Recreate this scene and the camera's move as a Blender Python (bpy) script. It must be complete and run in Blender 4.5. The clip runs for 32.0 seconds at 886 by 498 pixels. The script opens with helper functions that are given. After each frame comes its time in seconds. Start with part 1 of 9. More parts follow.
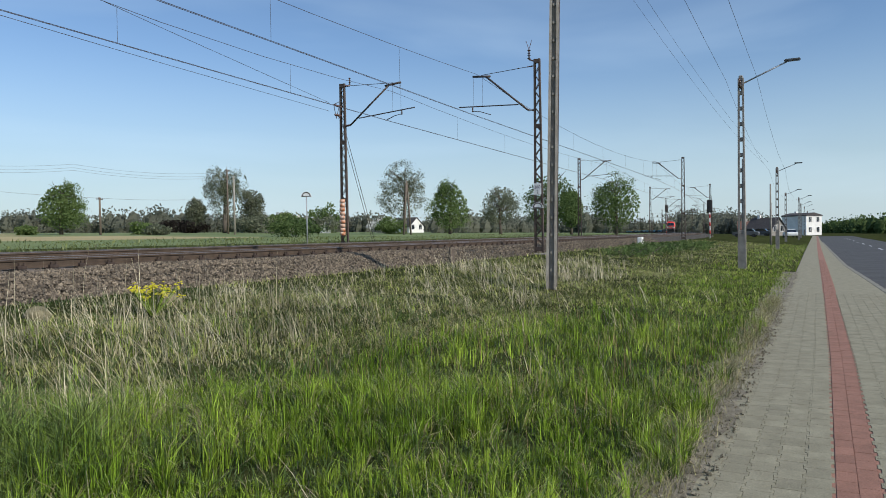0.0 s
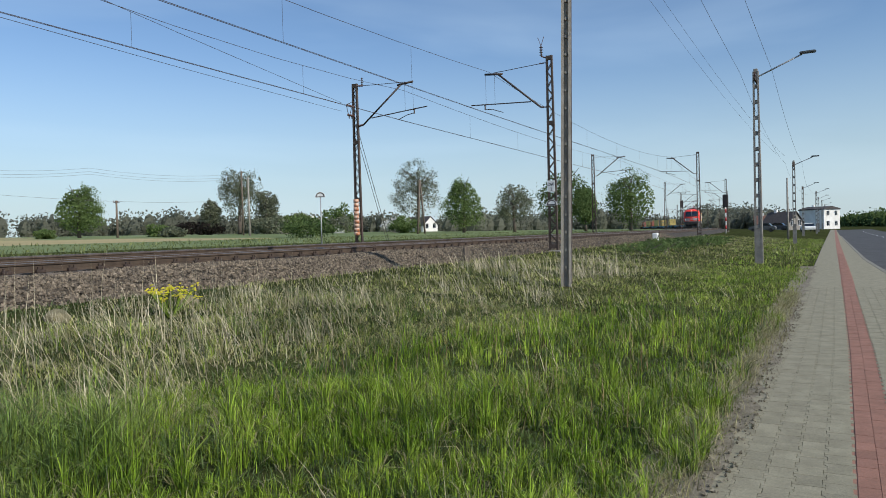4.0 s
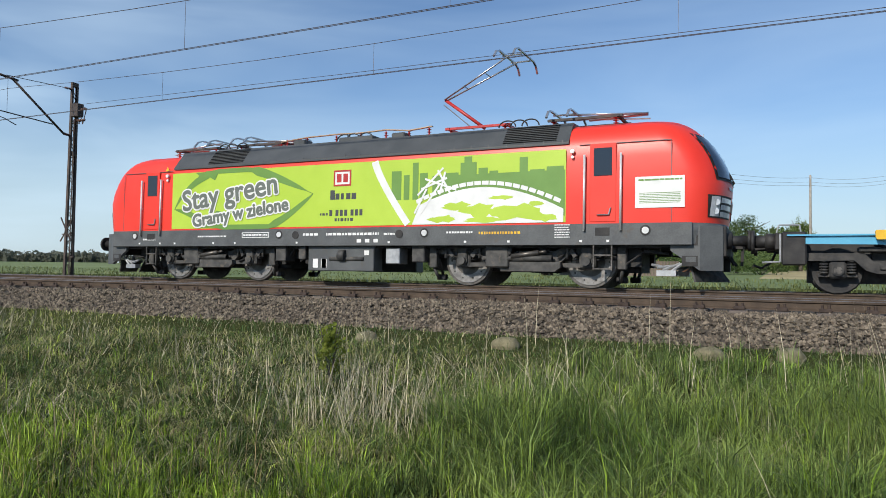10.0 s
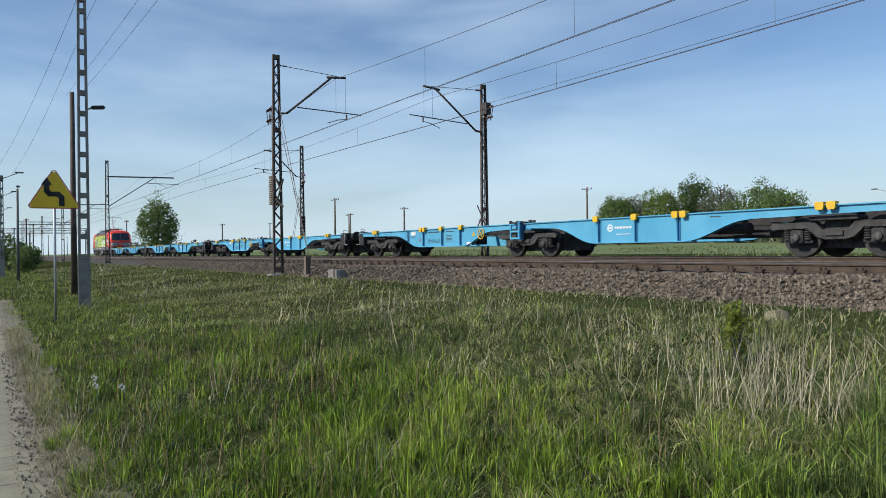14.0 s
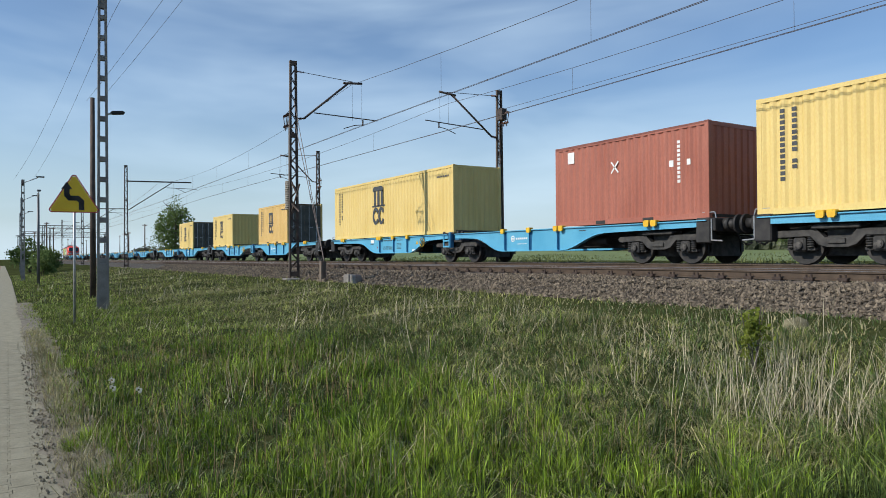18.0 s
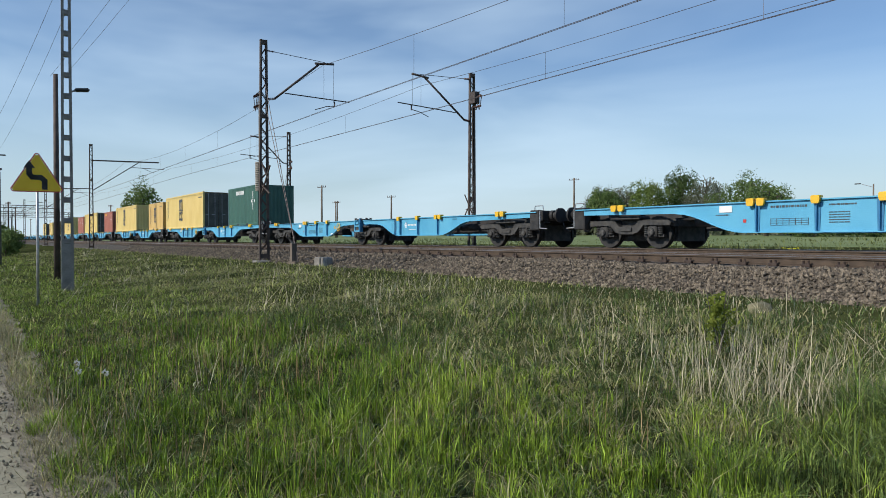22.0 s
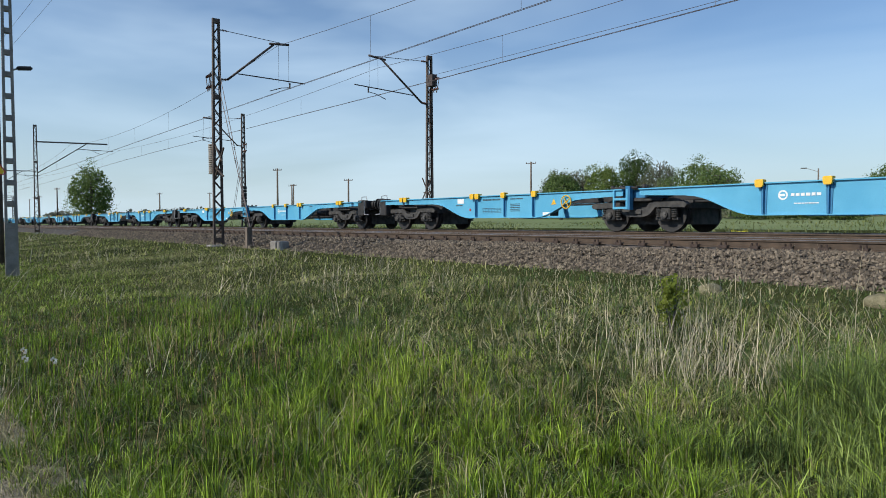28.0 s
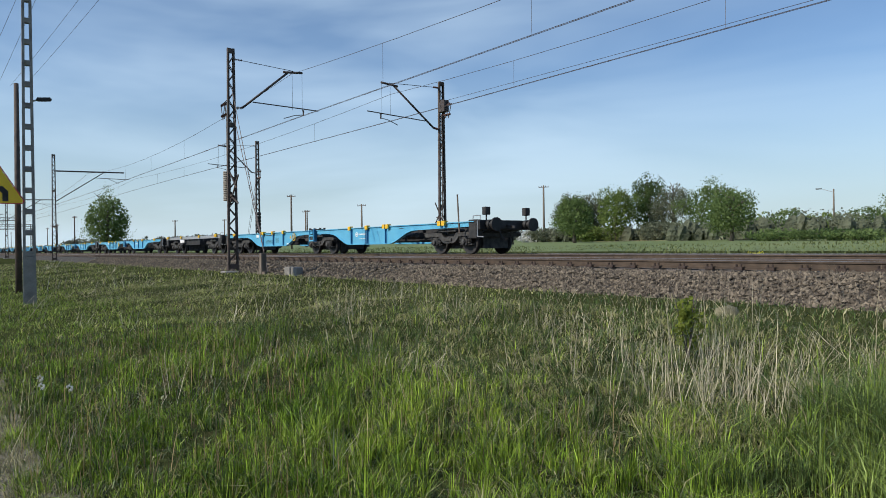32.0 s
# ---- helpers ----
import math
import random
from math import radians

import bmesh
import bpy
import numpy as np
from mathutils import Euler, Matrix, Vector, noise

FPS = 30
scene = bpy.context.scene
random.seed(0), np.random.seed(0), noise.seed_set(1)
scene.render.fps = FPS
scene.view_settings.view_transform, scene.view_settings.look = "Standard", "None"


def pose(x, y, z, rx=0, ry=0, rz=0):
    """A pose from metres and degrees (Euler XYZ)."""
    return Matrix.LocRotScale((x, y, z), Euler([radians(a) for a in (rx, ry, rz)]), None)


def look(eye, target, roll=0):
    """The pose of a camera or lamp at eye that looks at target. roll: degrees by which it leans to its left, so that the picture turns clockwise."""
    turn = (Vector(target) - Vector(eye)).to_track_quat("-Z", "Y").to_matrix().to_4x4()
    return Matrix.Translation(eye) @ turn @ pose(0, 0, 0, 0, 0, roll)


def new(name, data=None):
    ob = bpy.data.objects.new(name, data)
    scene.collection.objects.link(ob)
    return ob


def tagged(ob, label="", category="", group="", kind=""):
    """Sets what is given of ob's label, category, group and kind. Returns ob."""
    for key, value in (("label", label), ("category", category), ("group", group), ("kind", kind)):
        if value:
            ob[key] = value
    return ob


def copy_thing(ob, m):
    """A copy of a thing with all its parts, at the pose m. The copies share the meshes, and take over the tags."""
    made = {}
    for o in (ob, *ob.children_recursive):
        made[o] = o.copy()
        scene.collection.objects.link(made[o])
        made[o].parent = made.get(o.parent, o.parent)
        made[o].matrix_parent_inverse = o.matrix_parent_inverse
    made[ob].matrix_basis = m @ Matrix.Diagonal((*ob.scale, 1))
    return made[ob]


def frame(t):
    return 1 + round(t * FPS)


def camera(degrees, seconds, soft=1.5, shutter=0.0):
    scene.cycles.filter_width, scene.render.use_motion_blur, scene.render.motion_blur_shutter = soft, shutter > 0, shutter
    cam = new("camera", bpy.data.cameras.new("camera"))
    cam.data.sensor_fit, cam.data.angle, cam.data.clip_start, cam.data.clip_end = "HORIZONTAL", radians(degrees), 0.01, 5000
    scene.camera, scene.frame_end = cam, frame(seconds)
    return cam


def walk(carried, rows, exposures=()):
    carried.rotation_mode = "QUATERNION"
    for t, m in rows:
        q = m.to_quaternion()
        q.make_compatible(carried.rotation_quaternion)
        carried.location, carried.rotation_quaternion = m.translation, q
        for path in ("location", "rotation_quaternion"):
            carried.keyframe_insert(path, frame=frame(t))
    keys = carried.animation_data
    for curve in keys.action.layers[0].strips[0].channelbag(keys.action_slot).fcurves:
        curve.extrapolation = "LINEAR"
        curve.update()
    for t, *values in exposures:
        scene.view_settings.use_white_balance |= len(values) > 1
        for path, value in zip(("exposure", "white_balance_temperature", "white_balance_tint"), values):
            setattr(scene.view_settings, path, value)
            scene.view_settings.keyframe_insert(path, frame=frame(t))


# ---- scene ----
import itertools

EYE = 1.6


def aim(yaw, pitch, roll):
    """Pose of the hand-held camera: it only turns, on one spot of the pavement."""
    return pose(0, 0, EYE, 0, 0, yaw) @ pose(0, 0, 0, 90 + pitch) @ pose(0, 0, 0, 0, 0, roll)


# seconds, yaw, pitch, roll in degrees
PATH = [
    (0, -63.61, -1.11, -0.9), (0.5, -63.57, -1.04, -1), (1, -62.81, -1.06, -1.5), (1.5, -62.27, -0.86, -2.14),
    (2, -63.05, -1.2, -2.3), (2.5, -62.94, -1.7, -1.71), (4.5, -62.32, -0.83, -1.78), (5, -62.36, -0.29, -1.95),
    (5.4, -62.5, 0, -2.1), (5.5, -63.92, 1.8, -2.85), (5.6, -59.62, 2.15, -2.84), (5.7, -59.7, 1.2, -2.6),
    (5.8, -61.55, 0.45, -2.3), (6, -61.96, 0.9, -2.28), (6.5, -62.11, 0.28, -1.07), (7, -61.76, 0.34, -1.8),
    (7.5, -60.62, 0.4, -2.37), (8, -61.14, -0.63, -2.94), (8.3, -55.55, -0.05, -2.4), (8.5, -49.69, 0.26, -2.38),
    (8.6, -45.87, 0.54, -2.43), (9, -28.78, 1.62, -1.93), (9.3, -11.95, 2.22, -0.78), (9.5, -0.09, 2.02, -0.18),
    (9.8, 16.63, 2.29, 1.13), (10, 25.58, 2.06, 0.94), (10.3, 35.5, 1.61, 0.03), (10.5, 39.79, 2.09, 0.69),
    (10.6, 41.5, 2.13, 0.75), (11, 47.58, 2.17, 2.11), (11.5, 53.34, 1.62, 1.32), (12, 54.6, 0.57, 0.99),
    (12.5, 56.31, 0.66, 0.48), (13, 57.42, 0.63, -0.84), (13.5, 56.76, 0.16, -0.77), (15.5, 57.35, 0.15, -0.31),
    (16, 56.64, 1.39, 1.05), (16.5, 57.06, 1.06, 0.12), (17, 58.21, 1.3, -0.72), (17.5, 57.88, 0.92, -0.29),
    (18, 58.06, 0.58, -0.41), (18.5, 56.65, 0.7, 1.55), (19, 56.5, 0.88, 0.08), (19.5, 56.36, 1.39, -0.62),
    (20, 56.11, 2.4, 0.39), (20.5, 55.68, 1.93, 0.69), (21, 55.29, 0.95, -0.35), (21.5, 55.7, -0.32, -1.45),
    (22, 55.77, -0.78, 0), (22.5, 55.7, -0.86, -0.02), (23, 56.77, -1.79, 0.47), (23.5, 54.66, -0.06, 1.24),
    (24, 54.48, -1.05, -0.48), (24.5, 54.27, -1.1, -1.21), (26.5, 53.28, -1.65, -0.22), (27, 53.31, -2.18, 0.3),
    (27.5, 51.21, -2.36, 0.07), (28, 52.36, -2.12, -0.1), (28.5, 51.5, -1.7, -0.69), (29, 54.23, -1.56, -1.33),
    (29.5, 55.03, -0.82, -1.05), (30, 54.91, -1.06, -0.96), (30.5, 55.1, -1.38, -0.92), (31, 55.37, -0.59, -0.91),
    (31.5, 54.24, -0.4, -0.65), (32, 53.42, -0.14, -0.63),
]

cam = camera(64.1, 32.0, 0.9)
walk(cam, [(t, aim(a, b, c)) for t, a, b, c in PATH], [(0, 0.0), (8.3, 0.0), (9.2, 0.0), (10.5, 0.0), (12, 0.0), (32, 0.0)])

# ---------------------------------------------------------------- light
SUN_AZ, SUN_EL = math.atan2(-0.22, -1.0), radians(34)   # measured from +y towards +x
world = bpy.data.worlds.new("world")
scene.world = world
world.use_nodes = True
wn, wl = world.node_tree.nodes, world.node_tree.links
wn.clear()
w_out = wn.new("ShaderNodeOutputWorld")
w_bg = wn.new("ShaderNodeBackground")
w_sky = wn.new("ShaderNodeTexSky")
w_sky.sky_type = "NISHITA"
w_sky.sun_disc = False
w_sky.sun_elevation = SUN_EL
w_sky.sun_rotation = SUN_AZ
w_sky.air_density, w_sky.dust_density, w_sky.ozone_density = 1.0, 0.1, 4.6
w_bg.inputs["Strength"].default_value = 0.126
# thin high cloud, streaked along the horizon
w_co = wn.new("ShaderNodeTexCoord")
w_map = wn.new("ShaderNodeMapping")
w_map.inputs["Scale"].default_value = (1.2, 1.2, 6.0)
w_map.inputs["Location"].default_value = (0.55, 0.3, 0.0)
w_noise = wn.new("ShaderNodeTexNoise")
w_noise.inputs["Scale"].default_value = 1.5
w_noise.inputs["Detail"].default_value = 4.5
w_noise.inputs["Roughness"].default_value = 0.48
w_noise.inputs["Distortion"].default_value = 0.4
w_ramp = wn.new("ShaderNodeValToRGB")
w_ramp.color_ramp.elements[0].position = 0.44
w_ramp.color_ramp.elements[1].position = 0.70
w_ramp.color_ramp.elements[1].color = (0.44, 0.44, 0.44, 1)
w_mix = wn.new("ShaderNodeMixRGB")
w_mix.inputs["Color2"].default_value = (5.9, 7.5, 8.9, 1)
wl.new(w_co.outputs["Generated"], w_map.inputs["Vector"])
wl.new(w_map.outputs["Vector"], w_noise.inputs["Vector"])
wl.new(w_noise.outputs["Fac"], w_ramp.inputs["Fac"])
# whitish haze that thickens towards the horizon
w_sep = wn.new("ShaderNodeSeparateXYZ")
w_hz = wn.new("ShaderNodeMapRange")
w_hz.interpolation_type = "SMOOTHSTEP"
w_hz.inputs["From Min"].default_value, w_hz.inputs["From Max"].default_value = 0.27, -0.02
w_hz.inputs["To Min"].default_value, w_hz.inputs["To Max"].default_value = 0.0, 0.85
w_haze = wn.new("ShaderNodeMixRGB")
w_haze.inputs["Color2"].default_value = (3.95, 5.0, 5.6, 1)
wl.new(w_co.outputs["Generated"], w_sep.inputs["Vector"])
wl.new(w_sep.outputs["Z"], w_hz.inputs["Value"])
# the veil of high cloud is thicker towards the west
w_west = wn.new("ShaderNodeMapRange")
w_west.interpolation_type = "SMOOTHSTEP"
w_west.inputs["From Min"].default_value, w_west.inputs["From Max"].default_value = -0.42, -0.95
w_west.inputs["To Min"].default_value, w_west.inputs["To Max"].default_value = 0.42, 1.0
w_veil = wn.new("ShaderNodeMath")
w_veil.operation = "MULTIPLY"
w_thin = wn.new("ShaderNodeMath")
w_thin.operation = "MULTIPLY_ADD"
w_thin.inputs[1].default_value, w_thin.inputs[2].default_value = 0.10, -0.04
w_sum = wn.new("ShaderNodeMath")
w_sum.operation = "ADD"
w_sum.use_clamp = True
wl.new(w_sep.outputs["X"], w_west.inputs["Value"])
wl.new(w_west.outputs["Result"], w_veil.inputs[0])
wl.new(w_ramp.outputs["Color"], w_veil.inputs[1])
wl.new(w_west.outputs["Result"], w_thin.inputs[0])
wl.new(w_veil.outputs[0], w_sum.inputs[0])
wl.new(w_thin.outputs[0], w_sum.inputs[1])
wl.new(w_sum.outputs[0], w_mix.inputs["Fac"])
wl.new(w_hz.outputs["Result"], w_haze.inputs["Fac"])
wl.new(w_sky.outputs["Color"], w_haze.inputs["Color1"])
wl.new(w_haze.outputs["Color"], w_mix.inputs["Color1"])
wl.new(w_mix.outputs["Color"], w_bg.inputs["Color"])
wl.new(w_bg.outputs["Background"], w_out.inputs["Surface"])
sun = new("sun", bpy.data.lights.new("sun", "SUN"))
sun.data.energy, sun.data.angle, sun.data.color = 4.1, radians(0.53), (1.0, 0.94, 0.84)
sun.matrix_world = look((0, 0, 50), Vector((0, 0, 50)) - Vector((math.sin(SUN_AZ) * math.cos(SUN_EL), math.cos(SUN_AZ) * math.cos(SUN_EL), math.sin(SUN_EL))))


# ---------------------------------------------------------------- materials
def surf(name, a, b, rough=0.6, metal=0.0, scale=6.0, fine=60.0, bump=0.15, stain=None, amount=0.35, stretch=(1, 1, 1), vary=0.0, coords="Object", leaf=0.0, spec=0.5):
    """A painted, stone, metal or leaf surface: two colours mixed by broad noise, a fine grain, optional stains and a bump."""
    m = bpy.data.materials.new(name)
    m.use_nodes = True
    n, l = m.node_tree.nodes, m.node_tree.links
    n.clear()
    out = n.new("ShaderNodeOutputMaterial")
    p = n.new("ShaderNodeBsdfPrincipled")
    p.inputs["Metallic"].default_value = metal
    p.inputs["Specular IOR Level"].default_value = spec
    if coords == "World":
        vec = n.new("ShaderNodeNewGeometry").outputs["Position"]
    else:
        vec = n.new("ShaderNodeTexCoord").outputs["Object"]
    mp = n.new("ShaderNodeMapping")
    mp.inputs["Scale"].default_value = stretch
    l.new(vec, mp.inputs["Vector"])
    broad, grain = n.new("ShaderNodeTexNoise"), n.new("ShaderNodeTexNoise")
    broad.inputs["Scale"].default_value, broad.inputs["Detail"].default_value = scale, 5
    grain.inputs["Scale"].default_value, grain.inputs["Detail"].default_value = fine, 3
    l.new(mp.outputs["Vector"], broad.inputs["Vector"])
    l.new(mp.outputs["Vector"], grain.inputs["Vector"])
    ramp = n.new("ShaderNodeValToRGB")
    ramp.color_ramp.elements[0].position, ramp.color_ramp.elements[1].position = 0.36, 0.64
    ramp.color_ramp.elements[0].color, ramp.color_ramp.elements[1].color = (*a, 1), (*b, 1)
    l.new(broad.outputs["Fac"], ramp.inputs["Fac"])
    col = ramp.outputs["Color"]
    gm = n.new("ShaderNodeMixRGB")
    gm.blend_type = "OVERLAY"
    gm.inputs["Fac"].default_value = amount
    l.new(col, gm.inputs["Color1"])
    l.new(grain.outputs["Fac"], gm.inputs["Color2"])
    col = gm.outputs["Color"]
    if vary:
        info = n.new("ShaderNodeNewGeometry").outputs["Random Per Island"] if vary < 0 else n.new("ShaderNodeObjectInfo").outputs["Random"]
        hv = n.new("ShaderNodeHueSaturation")
        mr = n.new("ShaderNodeMapRange")
        mr.inputs["To Min"].default_value, mr.inputs["To Max"].default_value = 1 - abs(vary), 1 + abs(vary)
        l.new(info, mr.inputs["Value"])
        l.new(mr.outputs["Result"], hv.inputs["Value"])
        l.new(col, hv.inputs["Color"])
        col = hv.outputs["Color"]
    if stain:
        st = n.new("ShaderNodeTexNoise")
        st.inputs["Scale"].default_value, st.inputs["Detail"].default_value, st.inputs["Roughness"].default_value = stain[1], 8, 0.7
        l.new(mp.outputs["Vector"], st.inputs["Vector"])
        sr = n.new("ShaderNodeMapRange")
        sr.inputs["From Min"].default_value, sr.inputs["From Max"].default_value = stain[2], stain[2] + 0.12
        l.new(st.outputs["Fac"], sr.inputs["Value"])
        sm = n.new("ShaderNodeMixRGB")
        sm.inputs["Color2"].default_value = (*stain[0], 1)
        l.new(sr.outputs["Result"], sm.inputs["Fac"])
        l.new(col, sm.inputs["Color1"])
        col = sm.outputs["Color"]
    l.new(col, p.inputs["Base Color"])
    rm = n.new("ShaderNodeMapRange")
    rm.inputs["To Min"].default_value, rm.inputs["To Max"].default_value = max(0.03, rough - 0.12), min(1, rough + 0.12)
    l.new(grain.outputs["Fac"], rm.inputs["Value"])
    l.new(rm.outputs["Result"], p.inputs["Roughness"])
    if bump:
        bp = n.new("ShaderNodeBump")
        bp.inputs["Strength"].default_value, bp.inputs["Distance"].default_value = bump, 0.02
        l.new(grain.outputs["Fac"], bp.inputs["Height"])
        l.new(bp.outputs["Normal"], p.inputs["Normal"])
    if leaf:
        tr = n.new("ShaderNodeBsdfTranslucent")
        l.new(col, tr.inputs["Color"])
        ms = n.new("ShaderNodeMixShader")
        ms.inputs["Fac"].default_value = leaf
        l.new(p.outputs["BSDF"], ms.inputs[1])
        l.new(tr.outputs["BSDF"], ms.inputs[2])
        l.new(ms.outputs["Shader"], out.inputs["Surface"])
    else:
        l.new(p.outputs["BSDF"], out.inputs["Surface"])
    return m


def glass_dark(name, colour):
    m = bpy.data.materials.new(name)
    m.use_nodes = True
    p = m.node_tree.nodes["Principled BSDF"]
    p.inputs["Base Color"].default_value = (*colour, 1)
    p.inputs["Roughness"].default_value = 0.06
    p.inputs["Specular IOR Level"].default_value = 0.8
    return m


def lamp_glow(name, colour, power):
    m = bpy.data.materials.new(name)
    m.use_nodes = True
    p = m.node_tree.nodes["Principled BSDF"]
    p.inputs["Base Color"].default_value = (*colour, 1)
    p.inputs["Emission Color"].default_value = (*colour, 1)
    p.inputs["Emission Strength"].default_value = power
    return m


M_RED = surf("red paint", (0.80, 0.040, 0.022), (0.86, 0.050, 0.028), 0.40, 0, 1.2, 90, 0.02, amount=0.12, vary=0)
M_GREEN = surf("lime film", (0.43, 0.60, 0.052), (0.48, 0.65, 0.066), 0.42, 0, 1.0, 80, 0.02, amount=0.12)
M_DKGREEN = surf("dark green print", (0.135, 0.27, 0.050), (0.155, 0.30, 0.060), 0.45, 0, 2, 80, 0.02, amount=0.1)
M_WHITE = surf("white paint", (0.74, 0.74, 0.72), (0.82, 0.82, 0.80), 0.45, 0, 3, 60, 0.03, amount=0.12)
M_SLOGAN = surf("dark grey slogan print", (0.125, 0.145, 0.12), (0.15, 0.17, 0.145), 0.5, 0, 3, 60, 0.02, amount=0.15)
M_PRINT = surf("charcoal print", (0.045, 0.050, 0.055), (0.06, 0.065, 0.07), 0.5, 0, 3, 60, 0.02, amount=0.15)
M_SILL = surf("dark grey paint", (0.082, 0.086, 0.088), (0.112, 0.117, 0.118), 0.45, 0, 2.5, 40, 0.05, stain=((0.10, 0.085, 0.07), 3.0, 0.60))
M_ROOF = surf("roof grey paint", (0.055, 0.06, 0.062), (0.075, 0.08, 0.082), 0.5, 0, 2, 50, 0.05)
M_UNDER = surf("dusty underframe grey", (0.036, 0.036, 0.035), (0.088, 0.084, 0.078), 0.7, 0, 5, 60, 0.25, stain=((0.16, 0.13, 0.10), 4, 0.56))
# grime, and on the wagons' centre beams the shade below the deck
M_BLACK = surf("grimy black", (0.012, 0.012, 0.013), (0.035, 0.032, 0.030), 0.65, 0, 4, 60, 0.2)
M_WHEEL = surf("wheel steel", (0.085, 0.078, 0.07), (0.17, 0.155, 0.14), 0.45, 0.6, 5, 70, 0.1)
M_STEEL = surf("bright metal", (0.45, 0.45, 0.46), (0.6, 0.6, 0.6), 0.35, 0.85, 6, 90, 0.05)
M_RAILING = surf("pale brushed metal", (0.62, 0.62, 0.61), (0.74, 0.74, 0.73), 0.4, 0.3, 6, 90, 0.05)
M_DISC = surf("bright brake disc", (0.20, 0.19, 0.18), (0.36, 0.34, 0.32), 0.4, 0.5, 7, 90, 0.1, stain=((0.12, 0.09, 0.07), 3, 0.6))
M_REDPIPE = surf("red insulator enamel", (0.42, 0.03, 0.03), (0.55, 0.05, 0.04), 0.35, 0, 6, 60, 0.05)
M_BRONZE = surf("busbar copper", (0.42, 0.26, 0.15), (0.52, 0.36, 0.24), 0.4, 0.5, 6, 60, 0.05)
M_GLASS = glass_dark("tinted glass", (0.012, 0.018, 0.03))
M_HEAD = surf("headlamp glass", (0.55, 0.57, 0.6), (0.7, 0.72, 0.75), 0.12, 0.2, 8, 60, 0.02)
M_LAMP = lamp_glow("lit lamp", (1.0, 0.93, 0.80), 1.6)
M_BLUE = surf("sky blue wagon paint", (0.085, 0.365, 0.57), (0.12, 0.43, 0.63), 0.42, 0, 1.1, 45, 0.06, stain=((0.20, 0.16, 0.13), 2.3, 0.66), amount=0.25, vary=0.05)
# the wagon blue again, darker, with shade put into the colour
M_BLUE_SHADE = surf("wagon blue with shade", (0.030, 0.17, 0.34), (0.042, 0.21, 0.39), 0.45, 0, 2, 50, 0.06, amount=0.3)
M_YELL = surf("yellow spigot paint", (0.72, 0.40, 0.02), (0.82, 0.50, 0.03), 0.5, 0, 5, 60, 0.1, stain=((0.08, 0.06, 0.04), 8, 0.6))
M_BOGIE = surf("bogie iron, brake dust", (0.028, 0.028, 0.029), (0.072, 0.068, 0.063), 0.75, 0.1, 6, 70, 0.3)
M_MSC = surf("pale yellow container paint", (0.70, 0.515, 0.17), (0.76, 0.575, 0.21), 0.5, 0, 0.9, 30, 0.06, stain=((0.26, 0.12, 0.05), 2.2, 0.69), amount=0.2, stretch=(1, 1, 0.5))
M_MSCOLD = surf("weathered yellow container paint", (0.62, 0.40, 0.12), (0.68, 0.46, 0.17), 0.6, 0, 1.2, 30, 0.08, stain=((0.30, 0.15, 0.07), 1.8, 0.61), amount=0.3, stretch=(1, 1, 0.4))
M_MAROON = surf("maroon container paint", (0.34, 0.108, 0.070), (0.40, 0.138, 0.092), 0.5, 0, 1.0, 30, 0.08, stain=((0.20, 0.06, 0.04), 2.0, 0.63), amount=0.25, stretch=(1, 1, 0.4))
M_CGREEN = surf("dark green container paint", (0.026, 0.098, 0.074), (0.038, 0.122, 0.092), 0.5, 0, 1.0, 30, 0.08, stain=((0.12, 0.09, 0.05), 2.0, 0.66), amount=0.25, stretch=(1, 1, 0.4))
# yellow containers' doors: the shade on their ends is put into this grey
M_DOOR = surf("container door with end shade", (0.075, 0.070, 0.056), (0.115, 0.108, 0.086), 0.8, 0, 2, 40, 0.08)
M_MAST = surf("rust-brown mast steel", (0.060, 0.045, 0.038), (0.115, 0.085, 0.068), 0.75, 0.2, 3, 50, 0.25)
M_ARM = surf("bracket steel", (0.055, 0.043, 0.04), (0.09, 0.072, 0.065), 0.7, 0.2, 4, 60, 0.2)
M_WIRE = surf("dull copper wire", (0.085, 0.070, 0.068), (0.12, 0.10, 0.095), 0.55, 0.5, 8, 60, 0.0)
M_INSUL = surf("brown porcelain", (0.10, 0.05, 0.035), (0.14, 0.07, 0.05), 0.3, 0, 6, 60, 0.05)
M_CONC = surf("weathered concrete", (0.26, 0.235, 0.20), (0.36, 0.33, 0.285), 0.85, 0, 3.5, 55, 0.35, stain=((0.17, 0.145, 0.12), 2.2, 0.58))
M_CONCD = surf("old grey concrete", (0.20, 0.185, 0.165), (0.29, 0.27, 0.24), 0.85, 0, 3.5, 55, 0.35, stain=((0.10, 0.09, 0.08), 2.2, 0.60))
M_WOOD = surf("old tarred timber", (0.11, 0.085, 0.065), (0.19, 0.15, 0.115), 0.8, 0, 4, 40, 0.3, stretch=(3, 3, 0.4))
M_GALV = surf("galvanised steel", (0.36, 0.37, 0.38), (0.48, 0.49, 0.50), 0.5, 0.6, 8, 80, 0.05)
M_RAIL = surf("rusty rail side", (0.060, 0.041, 0.028), (0.098, 0.068, 0.046), 0.75, 0.2, 5, 70, 0.2)
M_RAILTOP = surf("worn rail head", (0.30, 0.27, 0.25), (0.42, 0.39, 0.37), 0.35, 0.8, 5, 60, 0.05)
M_SLEEPER = surf("concrete sleeper", (0.095, 0.075, 0.060), (0.15, 0.122, 0.10), 0.85, 0, 4, 40, 0.35, vary=0.15)
M_CLIP = surf("rusty clip iron", (0.034, 0.022, 0.018), (0.065, 0.044, 0.034), 0.75, 0.2, 6, 60, 0.2)
